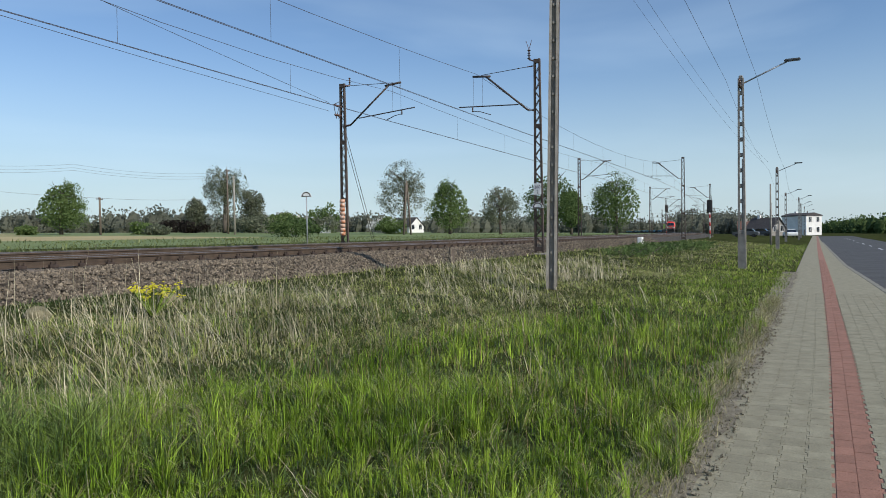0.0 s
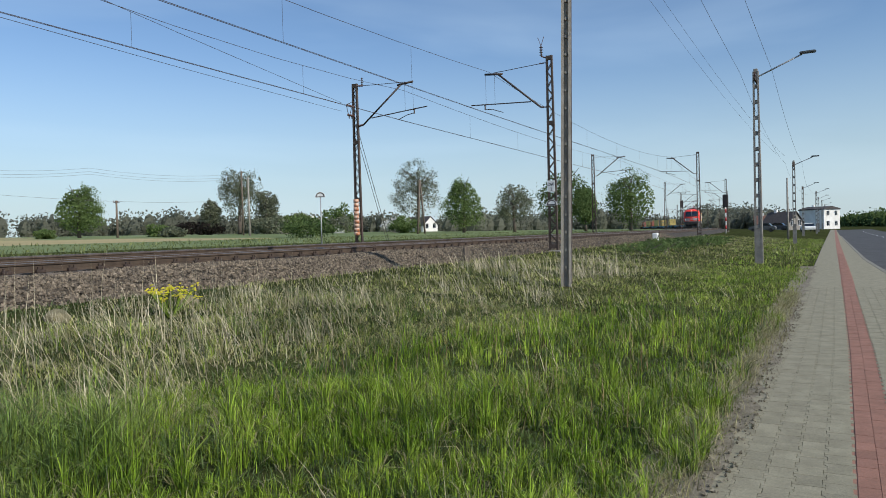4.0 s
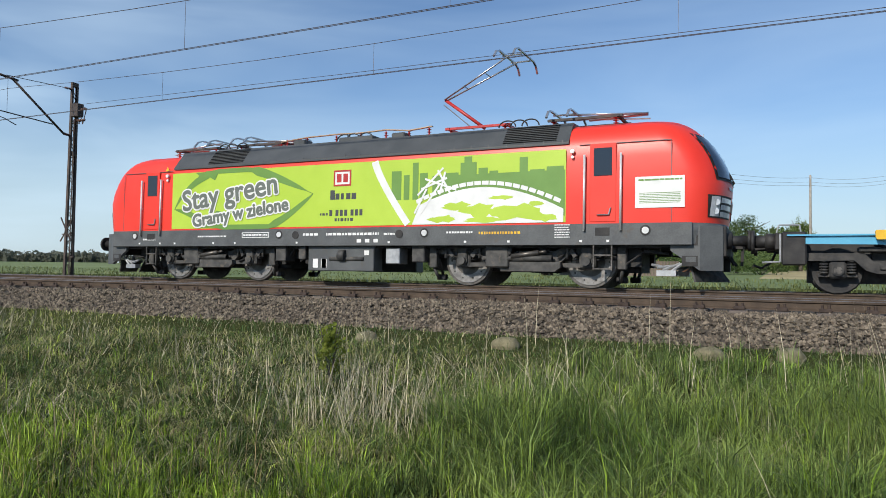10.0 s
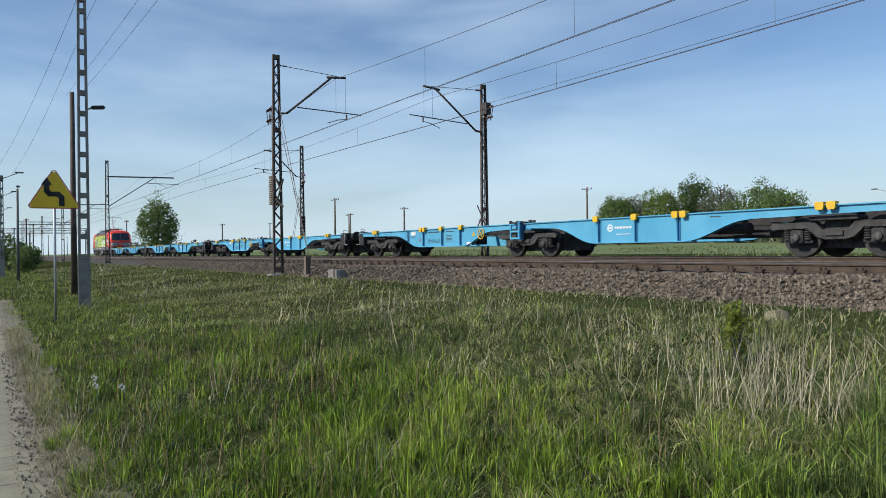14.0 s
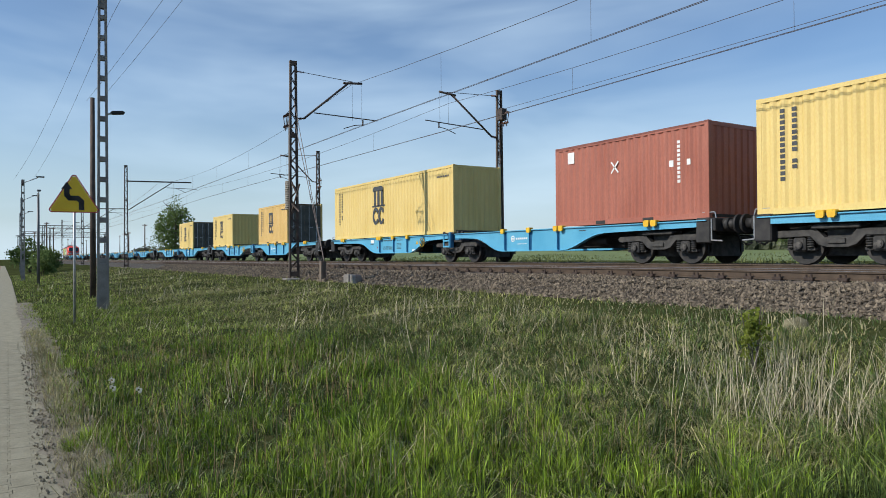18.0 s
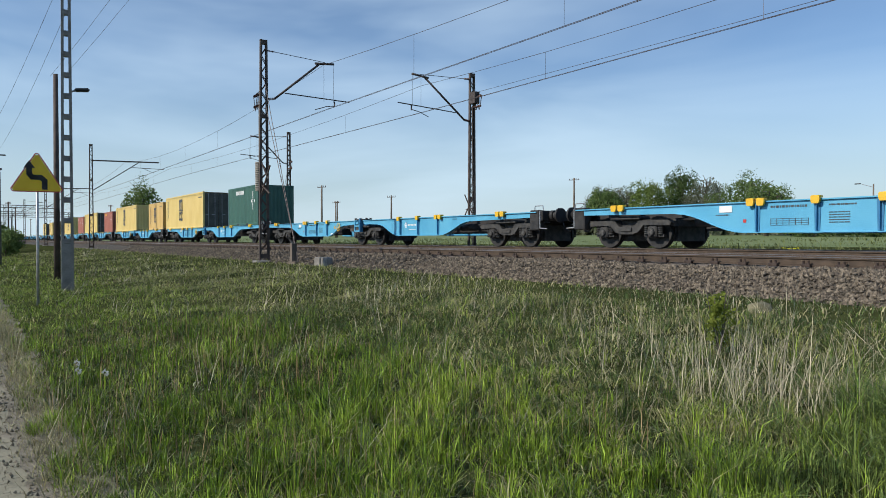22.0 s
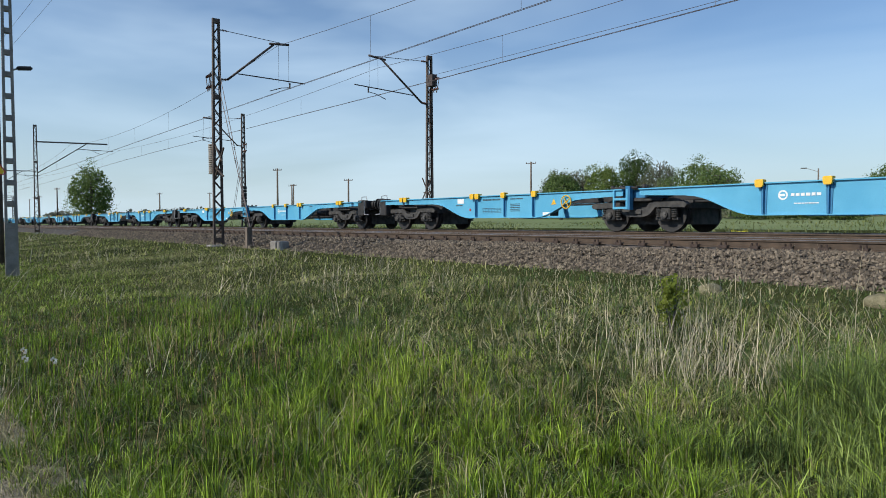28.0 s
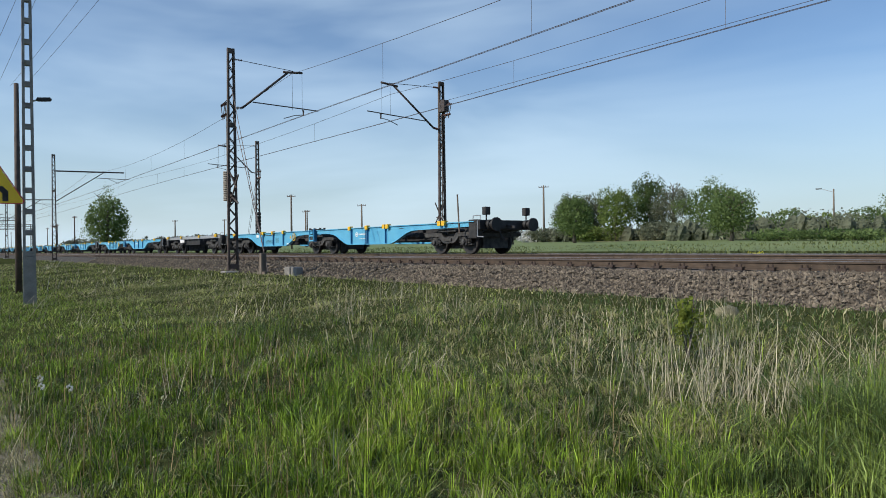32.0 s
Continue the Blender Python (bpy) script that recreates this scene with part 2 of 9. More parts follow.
# far darker than the loose stones: shade of their gaps is put into it
M_BALLAST = surf("crushed stone bed with gap shade", (0.030, 0.025, 0.019), (0.072, 0.060, 0.045), 0.9, 0, 14.0, 42.0, 1.0, amount=0.7, coords="World", stain=((0.055, 0.04, 0.034), 22, 0.55))
M_STONE = surf("crushed stone", (0.088, 0.069, 0.050), (0.198, 0.160, 0.115), 0.9, 0, 11, 60, 0.4, vary=-0.55, coords="World")
# turf tone kept dark, so that gaps between the blades look shaded
M_GROUND = surf("meadow soil and turf", (0.036, 0.044, 0.017), (0.062, 0.072, 0.027), 0.95, 0, 0.35, 22, 0.8, spec=0.0, amount=0.5, coords="World", stain=((0.085, 0.075, 0.036), 0.9, 0.60))
M_FIELD = surf("ripening field", (0.34, 0.275, 0.125), (0.43, 0.35, 0.17), 0.95, 0, 0.05, 6, 0.5, coords="World", stretch=(0.2, 2, 1))
M_MEADOW = surf("far meadow", (0.110, 0.155, 0.042), (0.175, 0.215, 0.072), 0.95, 0, 0.06, 4, 0.5, coords="World")
M_ASPH = surf("asphalt", (0.052, 0.052, 0.054), (0.075, 0.075, 0.076), 0.9, 0, 0.7, 90, 0.3, coords="World")
M_PAVER = surf("grey concrete paver", (0.225, 0.207, 0.142), (0.285, 0.263, 0.184), 0.9, 0, 5, 80, 0.3, vary=0.10, coords="World")
M_REDPAVER = surf("red concrete paver", (0.245, 0.122, 0.085), (0.31, 0.155, 0.11), 0.9, 0, 5, 80, 0.3, vary=0.10, coords="World")
M_JOINT = surf("sandy joint", (0.155, 0.14, 0.105), (0.22, 0.20, 0.15), 0.95, 0, 8, 70, 0.4, coords="World")
M_KERB = surf("kerb concrete", (0.19, 0.18, 0.145), (0.26, 0.245, 0.20), 0.85, 0, 5, 60, 0.3)
M_SAND = surf("gritty verge soil", (0.145, 0.125, 0.088), (0.26, 0.23, 0.17), 0.95, 0, 5, 60, 0.8, coords="World", stain=((0.09, 0.08, 0.045), 4, 0.55))


# ---------------------------------------------------------------- mesh helpers
def box(bm, x0, x1, y0, y1, z0, z1, bev=0.0):
    v = [bm.verts.new(c) for c in itertools.product((x0, x1), (y0, y1), (z0, z1))]
    fs = [bm.faces.new([v[i] for i in q]) for q in ((0, 1, 3, 2), (4, 6, 7, 5), (0, 4, 5, 1), (2, 3, 7, 6), (0, 2, 6, 4), (1, 5, 7, 3))]
    if bev:
        bmesh.ops.bevel(bm, geom=list({e for f in fs for e in f.edges}), offset=bev, segments=1, affect="EDGES")
    return bm


def rod(bm, a, b, r, seg=8, r2=None, cap=True):
    a, b = Vector(a), Vector(b)
    r2 = r if r2 is None else r2
    d = (b - a).normalized()
    u = d.orthogonal().normalized()
    w = d.cross(u)
    rings = []
    for p, q in ((a, r), (b, r2)):
        rings.append([bm.verts.new(p + (u * math.cos(k * math.tau / seg) + w * math.sin(k * math.tau / seg)) * q) for k in range(seg)])
    for k in range(seg):
        f = bm.faces.new((rings[0][k], rings[0][(k + 1) % seg], rings[1][(k + 1) % seg], rings[1][k]))
        f.smooth = seg > 6
    if cap:
        bm.faces.new(rings[0][::-1])
        bm.faces.new(rings[1])
    return bm


def bar(bm, a, b, w, h, up=(0, 0, 1)):
    """A straight bar of rectangular section from a to b; h is measured along up, w across."""
    a, b, up = Vector(a), Vector(b), Vector(up)
    d = (b - a).normalized()
    s = d.cross(up)
    if s.length < 1e-4:
        s = d.orthogonal()
    s.normalize()
    u = s.cross(d)
    r = []
    for p in (a, b):
        r.append([bm.verts.new(p + s * i * w / 2 + u * j * h / 2) for i, j in ((-1, -1), (1, -1), (1, 1), (-1, 1))])
    for k in range(4):
        bm.faces.new((r[0][k], r[0][(k + 1) % 4], r[1][(k + 1) % 4], r[1][k]))
    bm.faces.new(r[0][::-1])
    bm.faces.new(r[1])
    return bm


def prism(bm, pts, y0, y1, swap=False):
    """A plate with the outline pts in x, z, from y0 to y1 (swap: outline in y, z along x)."""
    def at(p, d):
        return (d, p[0], p[1]) if swap else (p[0], d, p[1])
    a = [bm.verts.new(at(p, y0)) for p in pts]
    b = [bm.verts.new(at(p, y1)) for p in pts]
    n = len(pts)
    bm.faces.new(a)
    bm.faces.new(b[::-1])
    for k in range(n):
        bm.faces.new((a[k], b[k], b[(k + 1) % n], a[(k + 1) % n]))
    return bm


def disc(bm, x, z, y, r, seg=24, width=0.02):
    rod(bm, (x, y, z), (x, y + width, z), r, seg)
    return bm


def finish(bm, mat, name="mesh", flip=True):
    if flip:
        bmesh.ops.recalc_face_normals(bm, faces=bm.faces)
    me = bpy.data.meshes.new(name)
    bm.to_mesh(me)
    bm.free()
    for m in (mat if isinstance(mat, (list, tuple)) else (mat,)):
        me.materials.append(m)
    return me


def put(name, me, parent=None, label="", m=None):
    ob = new(name, me)
    if parent is not None:
        ob.parent = parent
    if m is not None:
        ob.matrix_basis = m
    if label:
        tagged(ob, label)
    return ob


def part(name, bm, material, parent, label=""):
    return put(name, finish(bm, material, name), parent, label)


def raw_mesh(name, verts, faces, mats, index=None, smooth=False):
    """A mesh from arrays of corners and of triangles or quads."""
    verts, faces = np.asarray(verts, np.float32), np.asarray(faces, np.int32)
    me = bpy.data.meshes.new(name)
    k = faces.shape[1]
    me.vertices.add(len(verts))
    me.vertices.foreach_set("co", verts.ravel())
    me.loops.add(faces.size)
    me.loops.foreach_set("vertex_index", faces.ravel())
    me.polygons.add(len(faces))
    me.polygons.foreach_set("loop_start", np.arange(0, faces.size, k, dtype=np.int32))
    if index is not None:
        me.polygons.foreach_set("material_index", np.asarray(index, np.int32))
    me.polygons.foreach_set("use_smooth", np.full(len(faces), smooth))
    for m in (mats if isinstance(mats, (list, tuple)) else (mats,)):
        me.materials.append(m)
    me.update(calc_edges=True)
    return me


B = bmesh.new


# ---------------------------------------------------------------- the lie of the land
Y_NEAR, Y_FAR = 12.95, 16.98          # centre lines of the two tracks
Z_NEAR, Z_FAR = 1.295, 1.345          # tops of the rails
LAND = ((-3000, -0.1), (-16, -0.06), (-8.3, -0.10), (-8.1, -0.19), (0.28, -0.19), (0.46, -0.02), (0.9, 0.0), (1.6, 0.02), (5.0, 0.22), (8.2, 0.50), (9.0, 0.59), (9.7, 0.66), (10.45, 0.69), (10.9, 0.55),
        (20.4, 0.55), (21.0, 0.82), (22.5, 1.12), (30, 1.28), (50, 1.75), (70, 2.15), (95, 2.6), (140, 3.4), (400, 5.5), (3000, 22))
LY, LZ = np.array([p[0] for p in LAND]), np.array([p[1] for p in LAND])


BEND_X, BEND_R = 61.7, 898.0          # the line runs straight, then bends away northwards


def on_line(u, c):
    """Place and heading (radians) at the length u along the railway; c is the y that the same line has on the straight."""
    th = max(0.0, (u - BEND_X) / BEND_R)
    if th == 0:
        return u, c, 0.0
    r = BEND_R + Y_FAR - c
    return BEND_X + r * math.sin(th), c + r * (1 - math.cos(th)), th


def bend(v):
    """Lay points that were built along a straight railway on the bend."""
    v = np.array(v, float)
    th = np.maximum(0.0, (v[:, 0] - BEND_X) / BEND_R)
    r = BEND_R + Y_FAR - v[:, 1]
    on = th > 0
    x = np.where(on, BEND_X + r * np.sin(th), v[:, 0])
    y = np.where(on, v[:, 1] + r * (1 - np.cos(th)), v[:, 1])
    return np.stack([x, y, v[:, 2]], 1)


def bend_mesh(me):
    v = np.empty(len(me.vertices) * 3)
    me.vertices.foreach_get("co", v)
    me.vertices.foreach_set("co", bend(v.reshape(-1, 3)).ravel())
    me.update()
    return me


def drift(x):
    """How far the line has moved north at x."""
    q = np.clip(np.asarray(x, float) - BEND_X, 0, 840)
    return BEND_R - np.sqrt(BEND_R ** 2 - q ** 2)


def edge(x):
    """y of the pavement's grassy edge."""
    return np.interp(x, (-60, -14, -6, 0, 4.5, 10, 24, 60, 200), (0.6, 0.42, 0.38, 0.58, 0.64, 0.45, 0.08, -0.75, -4.2))


def waves(x, y):
    return (np.sin(x * 0.9 + 1.3 * np.sin(y * 0.7)) * 0.5 + np.sin(y * 1.7 + x * 0.33) * 0.3 + np.sin(x * 2.3 - y * 1.1) * 0.2)


def ground_z(x, y):
    x, y = np.asarray(x, float), np.asarray(y, float)
    lean = (0.55 - edge(x)) * np.clip((9.0 - y) / 8.0, 0, 1)
    y = np.where(y > 9.0, np.maximum(9.0, y - drift(x)), y)
    z = np.interp(y + lean, LY, LZ)
    hump = np.clip(np.minimum((y + lean - 1.5) / 2.0, (9.0 - y) / 1.5), 0, 1)
    knoll = np.clip(np.minimum((y - 4.5) / 2.0, (9.3 - y) / 1.0), 0, 1)
    return z + hump * 0.07 * waves(x, y) + knoll * 0.06 * (waves(x * 1.9 + 4, y * 1.7) + 0.25)


def grid_mesh(name, xs, ys, zf, mats, pick=None):
    X, Y = np.meshgrid(xs, ys, indexing="ij")
    Z = zf(X, Y)
    v = np.stack([X, Y, Z], -1).reshape(-1, 3)
    n, m = len(xs), len(ys)
    i = np.arange(n * m).reshape(n, m)
    f = np.stack([i[:-1, :-1], i[1:, :-1], i[1:, 1:], i[:-1, 1:]], -1).reshape(-1, 4)
    idx = None
    if pick is not None:
        cx = ((X[:-1, :-1] + X[1:, 1:]) / 2).ravel()
        cy = ((Y[:-1, :-1] + Y[1:, 1:]) / 2).ravel()
        idx = pick(cx, cy)
    return raw_mesh(name, v, f, mats, idx, True)


def land_kind(cx, cy):
    """0 turf, 1 ripening field, 2 meadow."""
    k = np.zeros(len(cx), int)
    k[cy > 30] = 2
    k[(cy > 44) & (cy < 150) & (cx > -1) & (cx < 0.56 * cy + 4)] = 1
    k[(cy > 44) & (cy < 66) & (cx > 0) & (cx < 54)] = 1
    k[(cy > 66) & (cy < 96) & (cx > -60) & (cx < -30)] = 1
    return k


gx = np.concatenate([-np.geomspace(3000, 70, 16), np.arange(-60, -16, 1.0), np.arange(-16, 16, 0.4), np.arange(16, 60.1, 1.0), np.arange(65, 420, 10), np.geomspace(440, 3000, 12)])
gy = np.concatenate([-np.geomspace(3000, 20, 8), [-16, -12, -10, -9], np.arange(-8.5, -1.6, 0.5), np.arange(-1.5, 1.6, 0.125), np.arange(2, 9.1, 0.25), [9.35, 9.7, 10.1, 10.45, 10.9, 12, 14, 16, 18, 20.4, 20.7, 21.0, 21.5, 22.5, 26], np.arange(30, 66, 4), np.geomspace(67, 3000, 22)])
ground = tagged(put("ground", grid_mesh("ground", gx, gy, ground_z, (M_GROUND, M_FIELD, M_MEADOW), land_kind)), "wide flat meadow and farmland beside the railway", "ground", kind="structure")


# ---------------------------------------------------------------- road, kerb, pavement
def width(x):
    """Width of the footway, which narrows along the road."""
    return np.interp(x, (0, 12, 20, 36, 60, 130), (2.38, 2.36, 2.2, 1.75, 1.62, 1.2))


def ribbon(name, x_list, off0, off1, z, mat, thick):
    """A slab along the pavement's edge between two offsets from it."""
    bm = B()
    rows = []
    for x in x_list:
        e = float(edge(x))
        o0 = off0 if off0 is not None else -float(width(x))
        rows.append([bm.verts.new((x, e + o, h)) for o, h in ((o0, z - thick), (o0, z), (off1, z), (off1, z - thick))])
    for a, b in zip(rows, rows[1:]):
        for k in range(4):
            bm.faces.new((a[k], a[(k + 1) % 4], b[(k + 1) % 4], b[k]))
    bm.faces.new(rows[0])
    bm.faces.new(rows[-1][::-1])
    return finish(bm, mat, name)


RX = [-200, -60, -30, -14, -10, -6, -3, 0, 2, 4.5, 7, 10, 14, 19, 24, 35, 48, 60, 100, 200]
road = tagged(put("road", ribbon("road", RX, -8.6, -1.0, -0.135, M_ASPH, 0.10)), "grey asphalt road with a worn surface", "road", kind="structure")
pavement = tagged(put("pavement", ribbon("pavement", RX, None, 0.0, -0.004, M_JOINT, 0.20)), "grey paved footway with a red stripe", "pavement", kind="structure")
kerb = tagged(new("kerb"), "pale concrete kerbstones along the road", "kerb", kind="structure")
bm = B()
box(bm, -0.49, 0.49, -0.075, 0.075, -0.2, 0.0, 0.012)
KERB = finish(bm, M_KERB, "kerbstone")
for k in range(-8, 100):
    x = k + 0.5
    e = float(edge(x))
    put("kerbstone", KERB, kerb, m=pose(x, e - float(width(x)) - 0.08, 0.004, 0, 0, math.degrees(math.atan(float(edge(x + 0.5) - edge(x - 0.5))))))
bm = B()
for k in range(12):
    x0 = 20 + k * 12
    ya = float(edge(x0)) - 5.55
    yb = float(edge(x0 + 4)) - 5.55
    bar(bm, (x0, ya, -0.133), (x0 + 4, yb, -0.133), 0.12, 0.008)
put("lane_marking", finish(bm, M_WHITE, "lane_marking"), road)

# ---------------------------------------------------------------- track bed
PROF = ((9.75, 0.50), (10.15, 0.62), (10.75, 0.86), (11.15, 1.02), (11.5, 1.065), (12.2, 1.075), (13.7, 1.075), (14.4, 1.06), (14.95, 1.03), (15.5, 1.085), (16.2, 1.115), (17.8, 1.115), (18.5, 1.10), (18.9, 1.06), (19.9, 0.66), (20.3, 0.5))
PY, PZ = np.array([p[0] for p in PROF]), np.array([p[1] for p in PROF])


def bed_z(x, y):
    z = np.interp(y, PY, PZ)
    return z + 0.022 * np.sin(x * 9.1 + 4 * np.sin(y * 5.3)) * np.sin(y * 11.0 + 3 * np.sin(x * 3.7)) + 0.02 * np.sin(x * 0.8 + y)


bx = np.concatenate([-np.geomspace(1500, 50, 40), np.arange(-49, 49.1, 0.20), np.arange(50, 900, 5)])
by = np.arange(9.75, 20.40, 0.19)
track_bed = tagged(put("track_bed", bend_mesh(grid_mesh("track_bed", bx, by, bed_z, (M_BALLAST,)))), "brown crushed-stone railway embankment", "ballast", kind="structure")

# loose stones of the slope and of the bed's crown
rng = np.random.default_rng(5)
iv = np.array([(1, 0, 0), (-1, 0, 0), (0, 1, 0), (0, -1, 0), (0, 0, 1), (0, 0, -1)], float)     # a stone is a knocked-about octahedron
itri = np.array([(0, 2, 4), (2, 1, 4), (1, 3, 4), (3, 0, 4), (2, 0, 5), (1, 2, 5), (3, 1, 5), (0, 3, 5)])


def rubble(name, n, xr, yr, zf, lo, hi, mat, spread=None):
    cx = rng.uniform(*xr, n) if spread is None else rng.normal(0, spread, n)
    cy = rng.uniform(*yr, n)
    cz = zf(cx, cy)
    s = rng.uniform(lo, hi, n)
    sc = rng.uniform(0.7, 1.25, (n, 1, 3)) * s[:, None, None]
    v = (iv[None] * (1 + rng.uniform(-0.15, 0.25, (n, len(iv), 1))) + rng.uniform(-0.30, 0.30, (n, len(iv), 3))) * sc
    a = rng.uniform(0, math.tau, n)
    c, d = np.cos(a)[:, None], np.sin(a)[:, None]
    v = np.stack([v[..., 0] * c - v[..., 1] * d, v[..., 0] * d + v[..., 1] * c, v[..., 2] * 0.95], -1)
    v += np.stack([cx, cy, cz + s * 0.40], -1)[:, None]
    f = (itri[None] + (np.arange(n) * len(iv))[:, None, None]).reshape(-1, 3)
    return raw_mesh(name, v.reshape(-1, 3), f, mat)


tagged(put("ballast_stones", rubble("ballast_stones", 11000, (-60, -17), (10.2, 11.95), bed_z, 0.024, 0.050, M_STONE)), "loose crushed stones further along the embankment", "ballast", kind="stuff")
tagged(put("ballast_stones", rubble("ballast_stones", 11000, (21, 64), (10.2, 11.95), bed_z, 0.024, 0.050, M_STONE)), "loose crushed stones further along the embankment", "ballast", kind="stuff")
tagged(put("ballast_stones", rubble("ballast_stones", 42000, (-17, 21), (10.2, 11.95), bed_z, 0.019, 0.043, M_STONE)), "loose brown and grey crushed stones of the railway embankment", "ballast", kind="stuff")
tagged(put("ballast_stones", rubble("ballast_stones", 5000, (-34, 40), (14.2, 15.4), bed_z, 0.024, 0.048, M_STONE)), "loose crushed stones between the two tracks", "ballast", kind="stuff")

# ---------------------------------------------------------------- rails and sleepers
RAIL = ((-0.065, 0), (0.065, 0), (0.065, 0.014), (0.012, 0.036), (0.010, 0.115), (0.034, 0.128), (0.034, 0.158), (0.026, 0.165), (-0.026, 0.165), (-0.034, 0.158), (-0.034, 0.128), (-0.010, 0.115), (-0.012, 0.036), (-0.065, 0.014))


def rail_mesh(c, z):
    """One rail swept along the line."""
    us = [-1500, -300, 0, 60] + [62 + 6 * k for k in range(140)]
    n = len(RAIL)
    v = bend([(u, c + p[0], z + p[1]) for u in us for p in RAIL])
    f = [(k * n + i, k * n + (i + 1) % n, (k + 1) * n + (i + 1) % n, (k + 1) * n + i) for k in range(len(us) - 1) for i in range(n)]
    top = [1 if i in (6, 7, 8) else 0 for k in range(len(us) - 1) for i in range(n)]
    return raw_mesh("rail", v, f, (M_RAIL, M_RAILTOP), top)


bm = B()
prism(bm, ((-1.25, 0), (1.25, 0), (1.25, 0.10), (1.22, 0.13), (0.55, 0.13), (0.4, 0.10), (-0.4, 0.10), (-0.55, 0.13), (-1.22, 0.13), (-1.25, 0.10)), -0.13, 0.13, True)
SLEEPER = finish(bm, M_SLEEPER, "sleeper")
bm = B()
for s in (-1, 1):
    box(bm, -0.085, 0.085, s * 0.095 - 0.035, s * 0.095 + 0.035, 0, 0.06, 0.008)
    rod(bm, (0.045, s * 0.095, 0.05), (0.045, s * 0.095, 0.115), 0.022, 6)
    rod(bm, (-0.045, s * 0.095, 0.05), (-0.045, s * 0.095, 0.11), 0.022, 6)
CLIP = finish(bm, M_CLIP, "rail_clip")
for y, z, tag in ((Y_NEAR, Z_NEAR, "grassy side track"), (Y_FAR, Z_FAR, "track that the train runs on")):
    track = tagged(new("railway_track"), "rusty steel rails on concrete sleepers, " + tag, "railway track", "railway tracks", "structure")
    for s in (-1, 1):
        put("rail", rail_mesh(y + s * 0.7525, z - 0.165), track)
    n_s = 110 if y == Y_NEAR else 80
    for k in range(-n_s, n_s):
        q = on_line(k * 0.6, y)
        put("sleeper", SLEEPER, track, m=pose(q[0], q[1], z - 0.165 - 0.145, 0, 0, math.degrees(q[2])))
        if y == Y_NEAR:
            put("rail_clip", CLIP, track, m=pose(q[0], q[1] - 0.7525, z - 0.165 - 0.012))
    cv, cf = [], []
    for k in list(range(-400, -n_s)) + list(range(n_s, 900)):
        b0 = len(cv)
        for dx, dy, dz in itertools.product((-0.13, 0.13), (-1.25, 1.25), (0, 0.13)):
            cv.append((k * 0.6 + dx, y + dy, z - 0.31 + dz))
        cf += [[b0 + i for i in q] for q in ((0, 1, 3, 2), (4, 6, 7, 5), (0, 4, 5, 1), (2, 3, 7, 6), (1, 5, 7, 3))]
    tagged(put("far_sleepers", raw_mesh("far_sleepers", bend(cv), cf, M_SLEEPER), track), kind="stuff")


# ---------------------------------------------------------------- overhead line
def lattice_leg(bm, x, y, z0, z1, s):
    """A channel-section leg, open towards the other leg."""
    box(bm, x - 0.055, x + 0.055, y - 0.012, y + 0.012, z0, z1)
    box(bm, x - 0.055, x - 0.043, y, y + s * 0.055, z0, z1)
    box(bm, x + 0.043, x + 0.055, y, y + s * 0.055, z0, z1)


def mast_parts(h, gap=0.36, taper=0.6):
    """Meshes of a two-legged lattice mast of height h: legs, lacing, cap, footing."""
    out = []
    legs = []
    for s in (-1, 1):
        bm = B()
        a, b = s * gap / 2, s * gap / 2 * taper
        prof = ((-0.057, 0.04), (-0.057, -0.038), (0.057, -0.038), (0.057, 0.04), (0.043, 0.04), (0.043, -0.024), (-0.043, -0.024), (-0.043, 0.04))
        lo, hi = [[bm.verts.new((px, yy - s * py, zz)) for px, py in prof] for yy, zz in ((a, 0), (b, h))]
        for k in range(8):
            bm.faces.new((lo[k], lo[(k + 1) % 8], hi[(k + 1) % 8], hi[k]))
        bm.faces.new(hi)
        legs.append(finish(bm, M_MAST, "leg"))
    bm = B()
    z, s = 0.5, 1
    while z < h - 0.45:
        g0, g1 = gap / 2 * (1 - (1 - taper) * z / h), gap / 2 * (1 - (1 - taper) * (z + 0.36) / h)
        for dx in (-0.055, 0.055):
            bar(bm, (dx, -s * g0, z), (dx, s * g1, z + 0.36), 0.008, 0.035, (0, 1, 0))
        z += 0.36
        s = -s
    for zz in (0.3, h * 0.33, h * 0.66, h - 0.1):
        g0 = gap / 2 * (1 - (1 - taper) * zz / h) + 0.02
        box(bm, -0.065, 0.065, -g0, g0, zz - 0.09, zz + 0.09)
    lacing = finish(bm, M_MAST, "lacing")
    bm = B()
    box(bm, -0.32, 0.32, -0.42, 0.42, -0.8, 0.12, 0.03)
    return legs, lacing, finish(bm, M_CONCD, "footing")


def tube(bm, pts, r, seg=5):
    """One unbroken thin tube along a line of points."""
    pts = [Vector(p) for p in pts]
    rings = []
    for i, p in enumerate(pts):
        d = (pts[min(i + 1, len(pts) - 1)] - pts[max(i - 1, 0)]).normalized()
        side = d.cross(Vector((0, 0, 1)))
        side = side.normalized() if side.length > 1e-4 else Vector((1, 0, 0))
        up = side.cross(d)
        rings.append([bm.verts.new(p + (side * math.cos(k * math.tau / seg) + up * math.sin(k * math.tau / seg)) * r) for k in range(seg)])
    for a, b in zip(rings, rings[1:]):
        for k in range(seg):
            bm.faces.new((a[k], a[(k + 1) % seg], b[(k + 1) % seg], b[k]))


